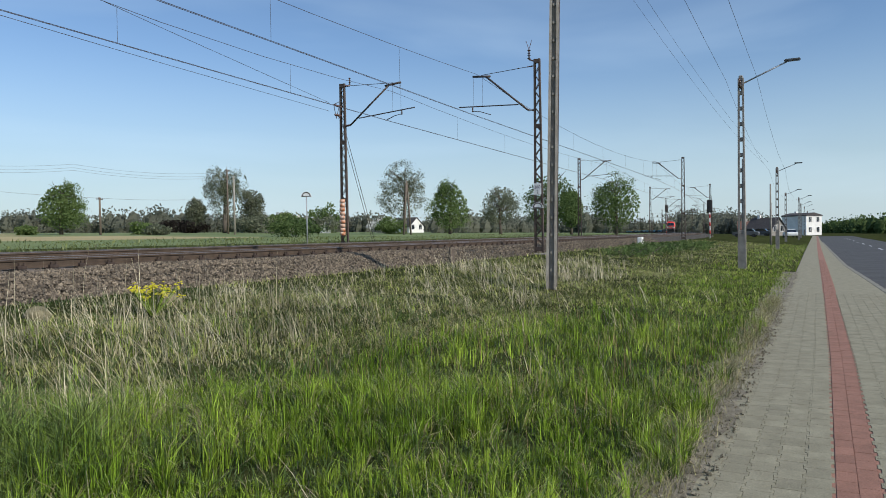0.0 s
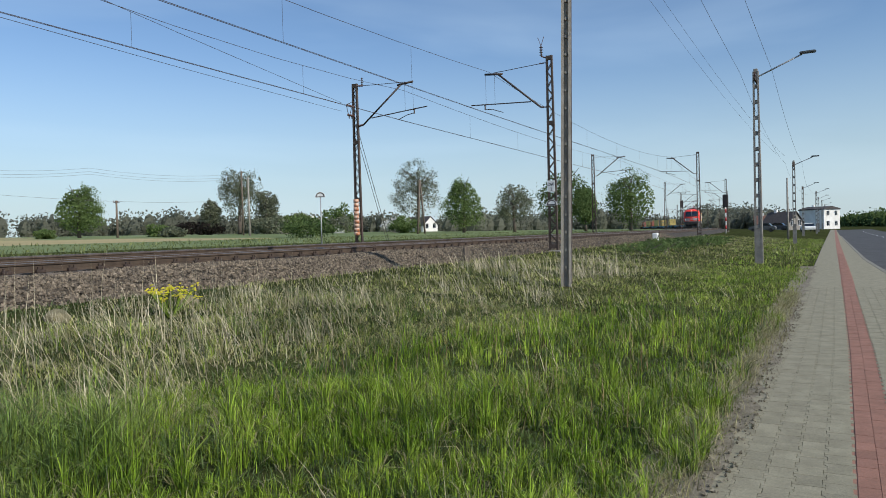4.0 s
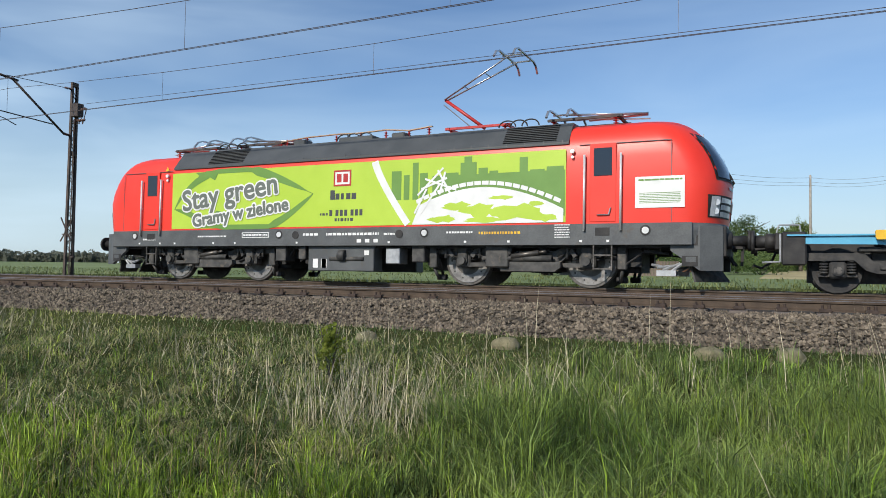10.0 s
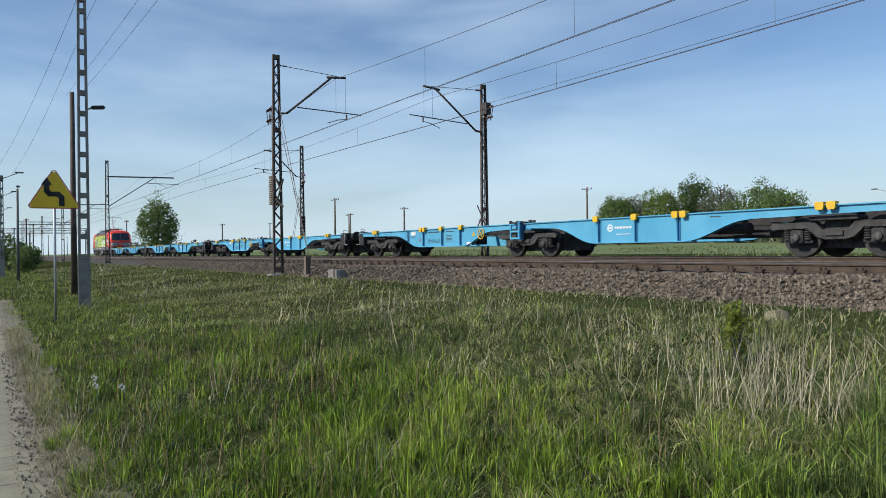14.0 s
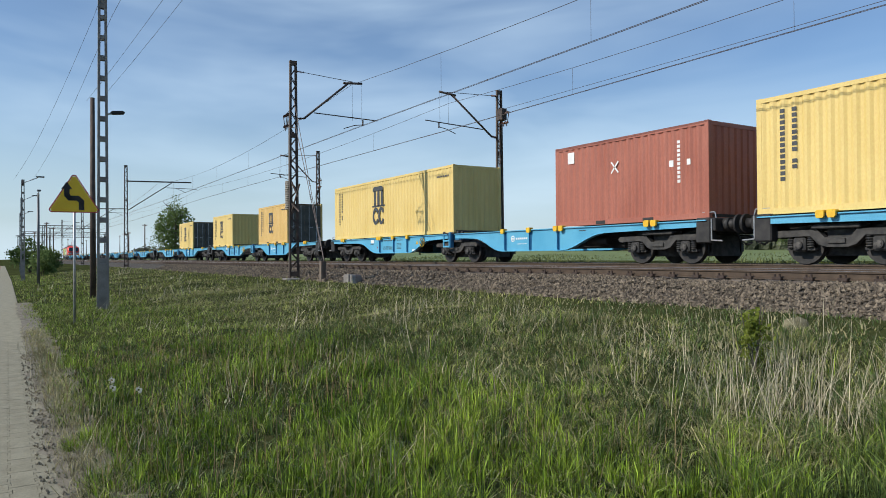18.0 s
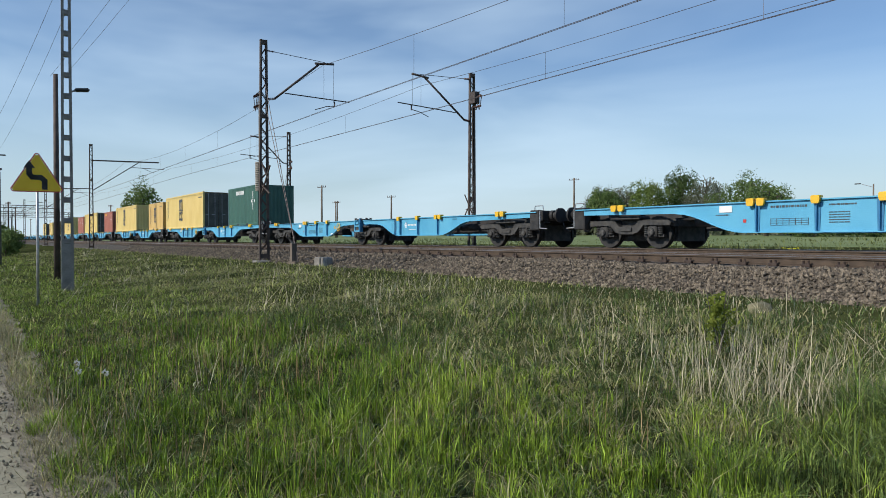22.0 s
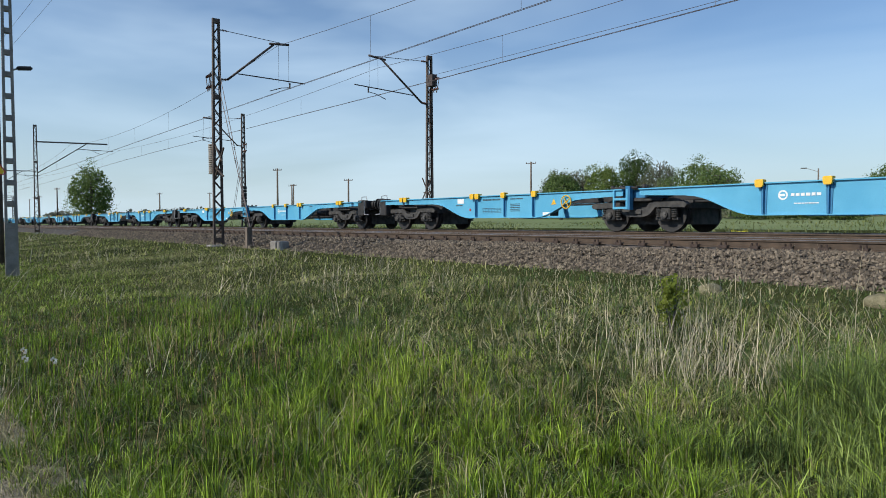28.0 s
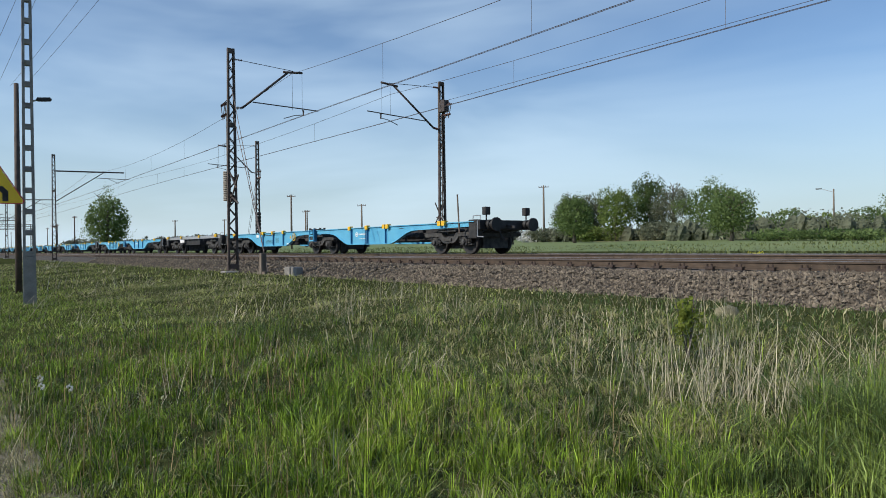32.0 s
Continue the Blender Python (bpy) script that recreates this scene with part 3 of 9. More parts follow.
def insulator(bm, a, b, r=0.06, n=5):
    a, b = Vector(a), Vector(b)
    rod(bm, a, b, r * 0.35, 8)
    for k in range(n):
        p = a.lerp(b, (k + 0.5) / n)
        q = a.lerp(b, (k + 0.62) / n)
        rod(bm, p, q, r, 10, r * 0.5)


def bracket(mast, d, z_top, z_low, reach, z_wire, y0):
    """The cantilever of a mast: strut, tie, insulators, registration tube and steady arm. d: +1 or -1 along y."""
    tip = (0, d * reach, z_top)
    foot = (0, d * (y0 + 0.28), z_low)
    bm = B()
    rod(bm, foot, (0, d * (reach - 0.55), z_top - 0.10), 0.045, 8)
    rod(bm, (0, d * (reach - 0.75), z_top - 0.10), (0, d * (reach + 0.12), z_top - 0.02), 0.05, 8)
    part("strut", bm, M_ARM, mast)
    bm = B()
    rod(bm, (0, d * (y0 + 0.3), z_top + 0.12), (0, d * (reach - 0.3), z_top), 0.014, 6)
    part("tie_rod", bm, M_ARM, mast)
    bm = B()
    insulator(bm, (0, d * y0, z_low - 0.03), foot)
    part("insulator", bm, M_INSUL, mast)
    bm = B()
    insulator(bm, (0, d * y0, z_top + 0.13), (0, d * (y0 + 0.3), z_top + 0.12), 0.05)
    part("insulator", bm, M_INSUL, mast)
    bm = B()
    f = 0.16
    rod(bm, (0, d * (y0 + 0.28 + (reach - y0) * f), z_low + (z_top - z_low) * f), (0, d * (reach + 0.85), z_wire + 0.50), 0.026, 6)
    part("registration_tube", bm, M_ARM, mast)
    bm = B()
    bar(bm, (0, d * (reach + 0.15), z_wire + 0.46), (0, d * (reach + 0.15), z_wire + 0.22), 0.05, 0.05)
    rod(bm, (0, d * (reach + 0.15), z_wire + 0.26), (0, d * (reach - 0.25), z_wire + 0.20), 0.018, 6)
    rod(bm, (0, d * (reach - 0.25), z_wire + 0.20), (0, d * (reach - 0.75), z_wire + 0.02), 0.018, 6)
    part("steady_arm", bm, M_ARM, mast)
    for p in (-0.1, 0.35):
        bm = B()
        rod(bm, (0.01, d * (reach - p), z_top - 0.05), (0.01, d * (reach - p), z_wire + 0.4), 0.006, 5)
        part("hanger", bm, M_WIRE, mast)


MAST_MESH = {}


def mast(x, y, z0, h, d, reach, label, brack=True, gap=0.36, lift=0.0):
    """One catenary mast; d tells on which side of it the track lies."""
    key = (round(h, 2), gap)
    if key not in MAST_MESH:
        MAST_MESH[key] = mast_parts(h, gap)
    legs, lacing, foot = MAST_MESH[key]
    ob = tagged(new("catenary_mast"), label, "catenary mast", "masts along the railway")
    q = on_line(x, y)
    ob.matrix_basis = pose(q[0], q[1], z0, 0, 0, math.degrees(q[2]))
    for me in legs:
        put("leg", me, ob)
    tagged(put("lacing", lacing, ob), kind="stuff")
    put("footing", foot, ob, "concrete footing")
    if brack:
        zr = (Z_NEAR if y < 15 else Z_FAR) - z0
        bracket(ob, d, zr + 7.65 + lift, zr + 5.85 + lift, reach, zr + 5.78, 0.17)
    return ob


Y_NM, Y_FM = 10.18, 19.95            # mast lines
NEAR_X = [30.2, 77.2, 124, 168, 212, 256, 300, -27.9, -74.2, -118, -160, -202, -244]
FAR_X = [29.3, 72.6, 126, 170, 214, 258, 302, -26.9, -72, -116, -158, -200]
LBL = "rust-brown lattice catenary mast with a cantilever arm"
masts = {}
for x in NEAR_X:
    masts["n", x] = mast(x, Y_NM, 0.62, {-27.9: 9.07, -74.2: 10.0, -118: 10.0}.get(x, 8.75), 1, 3.0, LBL + ", near side", brack=x not in (-74.2, -118), lift=0.2 if x == -27.9 else 0.0)
for x in [q for q in FAR_X if q > -60]:      # beyond that the long arms carry both lines
    masts["f", x] = mast(x, Y_FM, 0.62, {29.3: 8.54}.get(x, 8.8), -1, 3.2, LBL + ", far side", lift=-0.1 if x == 29.3 else 0.0)


# wires: messenger, contact wire and droppers, span by span
def wire_run(name, xs, y, z_mess, z_con, sag, label, stagger=0.15, twin=0.0, slope=0.0):
    ob = tagged(new(name), label, "overhead wire", "overhead wires")
    xs = sorted(xs)
    bd = B()
    mess, cont = [], []

    def level(x):
        return z_con - slope * max(-60.0, min(60.0, x))
    for k, (a, b) in enumerate(zip(xs, xs[1:])):
        n = max(4, int((b - a) / 4))
        ya, yb = y + stagger * (-1) ** k, y + stagger * (-1) ** (k + 1)
        for i in range(n):
            u = i / n
            x = a + (b - a) * u
            mess.append((x, ya + (yb - ya) * u, z_mess - sag * 4 * u * (1 - u)))
            cont.append((x, ya + (yb - ya) * u, level(x)))
        m = max(3, int((b - a) / 7))
        for i in range(1, m):
            u = i / m
            x, yy = a + (b - a) * u, ya + (yb - ya) * u
            rod(bd, (x, yy, level(x)), (x, yy, z_mess - sag * 4 * u * (1 - u)), 0.005, 4, cap=False)
    bm = B()
    tube(bm, mess, 0.009)
    bend_mesh(part("messenger_wire", bm, M_WIRE, ob).data)
    for w in (0, twin):
        bm = B()
        tube(bm, [(p[0], p[1] + w, p[2]) for p in cont], 0.0085)
        bend_mesh(part("contact_wire", bm, M_WIRE, ob).data)
    bend_mesh(tagged(part("dropper", bd, M_WIRE, ob), kind="stuff").data)
    return ob


wire_run("overhead_line", NEAR_X, Y_NEAR, Z_NEAR + 7.72, Z_NEAR + 5.80, 0.95, "tensioned copper catenary wires over the side track", twin=0.06)
wire_run("overhead_line", FAR_X + [6.1], Y_FAR, Z_FAR + 7.15, Z_FAR + 5.82, 0.40, "tensioned copper catenary wires over the train's track", twin=-0.06, slope=0.0045)
# wires that leave the running line and end on two far masts
for runs in ((((28.0, 19.85, 8.02), (6.1, Y_FAR, 9.0)), ((28.0, 19.85, 7.62), (6.1, Y_FAR, 7.15))), (((-26.3, 19.8, 8.42), (2.0, Y_FAR, 7.28)),)):
    an = tagged(new("anchor_wire"), "slack catenary wires led off to an anchor mast", "overhead wire", "overhead wires")
    for a, b in runs:
        bm = B()
        tube(bm, [a, tuple(Vector(a).lerp(Vector(b), 0.5) - Vector((0, 0, 0.04))), b], 0.0085)
        part("wire", bm, M_WIRE, an)

# two masts at the station's end carry a long arm over both tracks
for x in (-74.2, -118):
    bm = B()
    bar(bm, (0, 0, 8.46), (0, 6.1, 8.6), 0.10, 0.12)
    part("long_arm", bm, M_ARM, masts["n", x], "long horizontal arm")
    bm = B()
    bar(bm, (0, 0.15, 5.62), (0, 4.25, 8.5), 0.08, 0.08)
    part("arm_strut", bm, M_ARM, masts["n", x])
    bm = B()
    rod(bm, (0, 3.5, 7.98), (0, 6.6, 7.95), 0.03, 6)
    rod(bm, (0, 4.6, 7.96), (0, 5.6, 7.55), 0.02, 6)
    part("registration_tube", bm, M_ARM, masts["n", x])
# ---- details of single masts
def label_plate(parent, y, z, dome, turn=0):
    made = []
    bm = B()
    if dome:
        pts = [(0.26 * math.cos(math.pi * k / 14), 0.26 * math.sin(math.pi * k / 14)) for k in range(15)]
        prism(bm, [(p[0], z + p[1]) for p in pts], y - 0.02, y)
        made.append(part("dome_sign", bm, M_WHITE, parent, "white half-round sign with a black rim"))
        bm = B()
        for a, b in zip(pts, pts[1:]):
            bar(bm, (a[0] * 0.78, y - 0.024, z + 0.02 + a[1] * 0.78), (b[0] * 0.78, y - 0.024, z + 0.02 + b[1] * 0.78), 0.006, 0.045, (0, 0, 1))
        bar(bm, (-0.2, y - 0.024, z + 0.035), (0.2, y - 0.024, z + 0.035), 0.006, 0.03)
        made.append(part("dome_rim", bm, M_BLACK, parent))
    else:
        box(bm, -0.17, 0.17, y - 0.02, y, z, z + 0.5, 0.004)
        made.append(part("number_plate", bm, M_WHITE, parent, "white distance plate"))
    for ob in made:
        ob.matrix_basis = pose(0, 0, 0, 0, 0, turn)


def weights(ob, x, y, z0, z1, mat, r=0.14, n=14):
    """A stack of tension weights on its rod."""
    bm = B()
    h = (z1 - z0) / n
    for k in range(n):
        rod(bm, (x, y, z0 + k * h), (x, y, z0 + (k + 0.82) * h), r, 14)
    rod(bm, (x, y, z0), (x, y, z1 + 2.5), 0.012, 6)
    part("weight_stack", bm, mat, ob, "stack of round tension weights")


def guy(ob, a, b, r=0.014):
    bm = B()
    rod(bm, a, b, r, 6)
    m = Vector(a).lerp(Vector(b), 0.45)
    insulator(bm, m, m + (Vector(b) - Vector(a)).normalized() * 0.3, 0.035, 4)
    part("guy_wire", bm, M_WIRE, ob)


def anchor_set(ob, d, z):
    """Termination insulators and pulley frame on a mast, pointing along x with sign d."""
    bm = B()
    for dz in (0.0, -0.45):
        insulator(bm, (d * 0.25, -0.1, z + dz), (d * 0.85, -0.1, z + dz), 0.06, 5)
    part("anchor_insulators", bm, M_INSUL, ob)
    bm = B()
    for a, b in (((0, 0.1, z + 0.35), (d * 0.95, -0.1, z)), ((0, 0.1, z - 0.6), (d * 0.6, -0.1, z - 0.45)), ((d * 0.45, -0.1, z), (d * 0.7, -0.1, z - 0.62)), ((d * 0.9, -0.1, z), (d * 0.7, -0.1, z - 0.62)), ((d * 0.3, -0.1, z), (d * 0.5, -0.1, z - 0.6))):
        rod(bm, a, b, 0.018, 6)
    part("anchor_stay", bm, M_ARM, ob)


p1, p2 = masts["f", 29.3], masts["n", 30.2]
bm = B()
for k in range(9):
    rod(bm, (-0.26, -0.05, 1.05 + k * 0.2), (-0.26, -0.05, 1.05 + k * 0.2 + 0.17), 0.13 if k % 3 else 0.14, 12)
part("weight_stack", bm, surf("flaking orange and white paint", (0.50, 0.16, 0.05), (0.66, 0.52, 0.42), 0.7, 0, 9, 40, 0.2), p1, "flaking orange and white stack of weights")
guy(p1, (0.1, 0, 5.9), (3.1, 0.1, -0.1))
guy(p1, (0.1, 0.05, 6.6), (3.4, 0.15, -0.1))
anchor_set(p1, -1, 7.35)
bm = B()
insulator(bm, (0.2, -0.3, 8.45), (0.2, -0.3, 8.85), 0.07, 4)
rod(bm, (0.0, 0, 8.45), (0.2, -0.3, 8.45), 0.03, 6)
part("arrester", bm, M_INSUL, p1)
label_plate(p2, -0.14, 2.72, False, -90)
lettering_late = [(p2, "260", 0.20, -0.155, -0.163, 2.99), (p2, "2", 0.20, -0.045, -0.163, 2.77)]
label_plate(p2, -0.14, 2.12, True, -90)
bm = B()
insulator(bm, (-0.05, 0.35, 8.75), (-0.05, 0.35, 9.2), 0.09, 4)
rod(bm, (0, 0, 8.6), (-0.05, 0.35, 8.75), 0.03, 6)
for s in (-1, 1):
    rod(bm, (-0.05, 0.35, 9.2), (-0.05, 0.35 + s * 0.14, 9.6), 0.012, 6)
part("arrester", bm, M_INSUL, p2)
m1, m2 = masts["n", -27.9], masts["f", -26.9]
guy(m1, (0.1, 0, 7.4), (3.4, 0.1, -0.1))
guy(m1, (0.1, 0.05, 6.4), (3.2, 0.2, -0.1))
anchor_set(m1, -1, 6.9)
weights(m1, -0.3, -0.1, 2.95, 4.15, M_CONC, 0.15, 16)
bm = B()
for a, b in (((0.0, -0.1, 3.2), (0.9, -0.1, 2.8)), ((0.0, -0.1, 2.8), (0.95, -0.1, 3.9)), ((0.0, -0.1, 4.1), (0.75, -0.1, 3.4))):
    bar(bm, a, b, 0.05, 0.05)
part("weight_guard", bm, M_MAST, m1)
weights(m2, 0.35, -0.1, 1.4, 1.5, M_MAST, 0.1, 1)
anchor_set(m2, 1, 7.6)
bm = B()
for a, b in (((-0.3, -0.2, 3.1), (0.35, -0.2, 2.1)), ((-0.3, -0.2, 2.1), (0.4, -0.2, 3.0)), ((-0.2, -0.2, 2.4), (0.4, -0.2, 2.4)), ((0.3, -0.2, 0.3), (0.3, -0.2, 7.2))):
    bar(bm, a, b, 0.04, 0.04)
part("weight_guide", bm, M_MAST, m2)
bm = B()
box(bm, 0.12, 0.55, -0.25, 0.05, 7.3, 7.85, 0.02)
part("pulley_box", bm, M_ARM, m2)
m3 = mast(-49.5, Y_FM, 0.62, 8.87, -1, 2.75, "slim lattice catenary mast with dark tension weights, far side", gap=0.30)
weights(m3, 0.3, -0.1, 2.2, 3.7, M_BLACK, 0.2, 6)
guy(m3, (-0.1, 0, 6.5), (-3.2, 0.1, -0.1))
guy(m3, (-0.1, 0, 5.9), (-2.9, 0.1, -0.1))
anchor_set(m3, 1, 6.6)
# brown steel beam mast
n1 = tagged(new("catenary_mast"), "brown steel beam catenary mast with faded orange bands", "catenary mast", "masts along the railway")
n1.matrix_basis = pose(6.1, Y_FM, 0.62)
bm = B()
for s in (-1, 1):
    box(bm, -0.10, 0.10, s * 0.10 - 0.008, s * 0.10 + 0.008, 0, 9.3)
box(bm, -0.006, 0.006, -0.10, 0.10, 0, 9.3)
part("beam", bm, M_MAST, n1)
for z in (2.45, 5.05):
    bm = B()
    box(bm, -0.115, 0.115, -0.125, 0.125, z, z + 0.28, 0.004)
    part("band", bm, M_YELL, n1, "faded orange band")
bm = B()
box(bm, -0.3, 0.3, -0.36, 0.36, -0.6, 0.15, 0.03)
part("footing", bm, M_CONCD, n1)
bracket(n1, -1, 8.45, 6.65, 3.1, 6.5, 0.12)


# ---------------------------------------------------------------- leaves
def leaf_mat(name, a, b, scale=0.6, vary=-0.2, leaf=0.42):
    return surf(name, a, b, 0.85, 0, scale, 8, 0, amount=0.3, vary=vary, coords="World", leaf=leaf, spec=0.12)


M_LEAF = leaf_mat("mid green leaves", (0.122, 0.182, 0.060), (0.176, 0.240, 0.088))
M_LEAFD = leaf_mat("dark green leaves", (0.075, 0.120, 0.042), (0.115, 0.165, 0.058))
M_LEAFP = leaf_mat("fresh pale leaves", (0.15, 0.21, 0.055), (0.21, 0.27, 0.085))
M_LEAFG = leaf_mat("grey-green young leaves", (0.148, 0.168, 0.112), (0.212, 0.228, 0.152))
M_LEAFB = leaf_mat("purple-brown leaves", (0.022, 0.020, 0.018), (0.045, 0.036, 0.030))
M_BLOSSOM = leaf_mat("white blossom", (0.55, 0.55, 0.52), (0.75, 0.75, 0.72))
# grey of half-bare woods, made paler by distance haze put into the colour
M_FARW_HAZE = leaf_mat("distant wood", (0.150, 0.160, 0.125), (0.205, 0.215, 0.165), 0.05, -0.1, 0.5)
M_BARK = surf("grey bark", (0.085, 0.070, 0.055), (0.14, 0.118, 0.095), 0.9, 0, 3, 30, 0.5, stretch=(4, 4, 1))
LEAFMESH = {}


def leaf_quads(p, s, r, slim=0.6):
    """One small four-cornered leaf at each place, turned at random."""
    n = len(p)
    a = r.normal(size=(n, 3))
    a /= np.linalg.norm(a, axis=1)[:, None]
    b = np.cross(a, r.normal(size=(n, 3)))
    b /= np.linalg.norm(b, axis=1)[:, None]
    s = np.asarray(s)[:, None]
    return np.stack([p - a * s, p + b * s * slim, p + a * s, p - b * s * slim], 1).reshape(-1, 3)


def leaf_cloud(name, centre, radii, n, size, mat, seed, clumps=26, hollow=0.45, flat_base=0.0, taper=0.0, core=0.0):
    """Leaves in uneven clumps within an egg-shaped crown, with gaps between the clumps; core: share of coarse inner leaves."""
    r = np.random.default_rng(seed)
    lobes = r.normal(size=(9, 3))
    lobes *= (r.uniform(0.30, 0.58, 9) / np.linalg.norm(lobes, axis=1))[:, None]
    size_l = r.uniform(0.36, 0.52, 9)
    at = r.integers(0, 9, clumps)
    d = r.normal(size=(clumps, 3)) + lobes[at] * 1.2
    d /= np.linalg.norm(d, axis=1)[:, None]
    rad = (hollow + (1 - hollow) * r.random(clumps) ** 0.5)[:, None]
    cc = lobes[at] + d * rad * size_l[at][:, None]
    sg = r.uniform(0.085, 0.165, clumps) * (30 / max(clumps, 30)) ** 0.45
    k = r.integers(0, clumps, n)
    p = cc[k] + r.normal(size=(n, 3)) * sg[k][:, None]
    ln = np.linalg.norm(p, axis=1)
    p *= np.minimum(1.0, (1.03 + 0.08 * np.sin(7 * p[:, 0] + seed) * np.sin(6 * p[:, 2])) / np.maximum(ln, 1e-6))[:, None]
    s = size * r.uniform(0.55, 1.3, n)
    if core:
        m = int(n * core)
        q = r.normal(size=(m, 3))
        q *= (0.74 * r.random(m) ** 0.33 / np.linalg.norm(q, axis=1))[:, None]
        p = np.concatenate([p, q])
        s = np.concatenate([s, size * 2.1 * r.uniform(0.6, 1.3, m)])
    if taper:
        p[:, :2] *= (1 - taper * (p[:, 2] + 0.25))[:, None]
    if flat_base:
        p[:, 2] = np.maximum(p[:, 2], -flat_base + r.normal(0, 0.05, len(p)))
    p = p * np.asarray(radii) + np.asarray(centre)
    v = leaf_quads(p, s, r)
    return raw_mesh(name, v, np.arange(len(v)).reshape(-1, 4), mat)


def limb_mesh(h, w, seed, trunk=0.45, bare=False):
    bm = B()
    r = random.Random(seed)
    t = 0.022 * h + 0.05
    bend = [(0, 0, 0), (r.uniform(-0.1, 0.1) * w * 0.3, r.uniform(-0.1, 0.1) * w * 0.3, h * trunk * 0.6), (r.uniform(-0.12, 0.12) * w * 0.4, 0, h * trunk), (r.uniform(-0.15, 0.15) * w * 0.4, r.uniform(-0.1, 0.1) * w, h * 0.82)]
    rr = (t * 1.25, t, t * 0.8, t * 0.25)
    for i in range(3):
        rod(bm, bend[i], bend[i + 1], rr[i], 8, rr[i + 1])
    for k in range(14 if bare else 9):
        u = r.uniform(0.25, 0.95)
        z0 = h * (0.25 + 0.55 * u)
        a = r.uniform(0, math.tau)
        ln = w * r.uniform(0.2, 0.36)
        p0 = Vector((bend[2][0] * u, 0, z0))
        p1 = p0 + Vector((math.cos(a) * ln * 0.6, math.sin(a) * ln * 0.6, h * 0.10))
        p2 = p1 + Vector((math.cos(a + 0.3) * ln * 0.45, math.sin(a + 0.3) * ln * 0.45, h * 0.10))
        rod(bm, p0, p1, t * 0.35, 6, t * 0.22)
        rod(bm, p1, p2, t * 0.22, 6, t * 0.08)
        rod(bm, p1, p1 + Vector((math.cos(a - 0.7) * ln * 0.35, math.sin(a - 0.7) * ln * 0.35, h * 0.06)), t * 0.16, 5, t * 0.06)
    return finish(bm, M_BARK, "trunk")


SEED = itertools.count(100)


def tree(x, y, z_top, w, mat, label, style="round", leaves=5200):
    z0 = float(ground_z(x, y))
    h = z_top - z0
    sd = next(SEED)
    label += " at the field edge" if len(label.split()) < 4 else ""
    ob = tagged(new("tree"), label, "tree")
    ob.matrix_basis = pose(x, y, z0 - 0.05)
    put("trunk", limb_mesh(h, w, sd, bare=style == "airy"), ob, "grey bark trunk with limbs")
    dist = math.hypot(x, y)
    size = max(0.06, 0.00092 * dist)
    if style == "airy":
        me = leaf_cloud("crown", (0, 0, h * 0.56), (w * 0.60, w * 0.60, h * 0.48), int(leaves * 2.0), size * 0.8, mat, sd, 120, 0.35, core=0.10)
    elif style == "cone":
        me = leaf_cloud("crown", (0, 0, h * 0.50), (w * 0.64, w * 0.64, h * 0.56), int(leaves * 1.25), size, mat, sd, 80, 0.5, taper=0.30, core=0.32)
    else:
        me = leaf_cloud("crown", (0, 0, h * 0.53), (w * 0.64, w * 0.64, h * 0.52), int(leaves * 1.25), size, mat, sd, 70, 0.5, taper=0.10, core=0.32)
    put("crown", me, ob)
    return ob


def bush(x, y, z_top, w, mat, label, leaves=2800):
    z0 = float(ground_z(x, y))
    h = max(0.4, z_top - z0)
    sd = next(SEED)
    label += " at the field edge" if len(label.split()) < 4 else ""
    ob = tagged(new("bush"), label, "bush")
    ob.matrix_basis = pose(x, y, z0)
    bm = B()
    r = random.Random(sd)
    for k in range(6):
        a = r.uniform(0, math.tau)
        rod(bm, (math.cos(a) * 0.05, math.sin(a) * 0.05, -0.05), (math.cos(a) * w * 0.3, math.sin(a) * w * 0.3, h * 0.7), 0.02 + 0.004 * h, 5, 0.008)
    part("stem", bm, M_BARK, ob)
    size = max(0.04, 0.00125 * math.hypot(x, y))
    put("foliage", leaf_cloud("foliage", (0, 0, h * 0.47), (w * 0.66, w * 0.66, h * 0.62), leaves, size, mat, sd, 44, 0.45, 0.75, core=0.10), ob)
    return ob


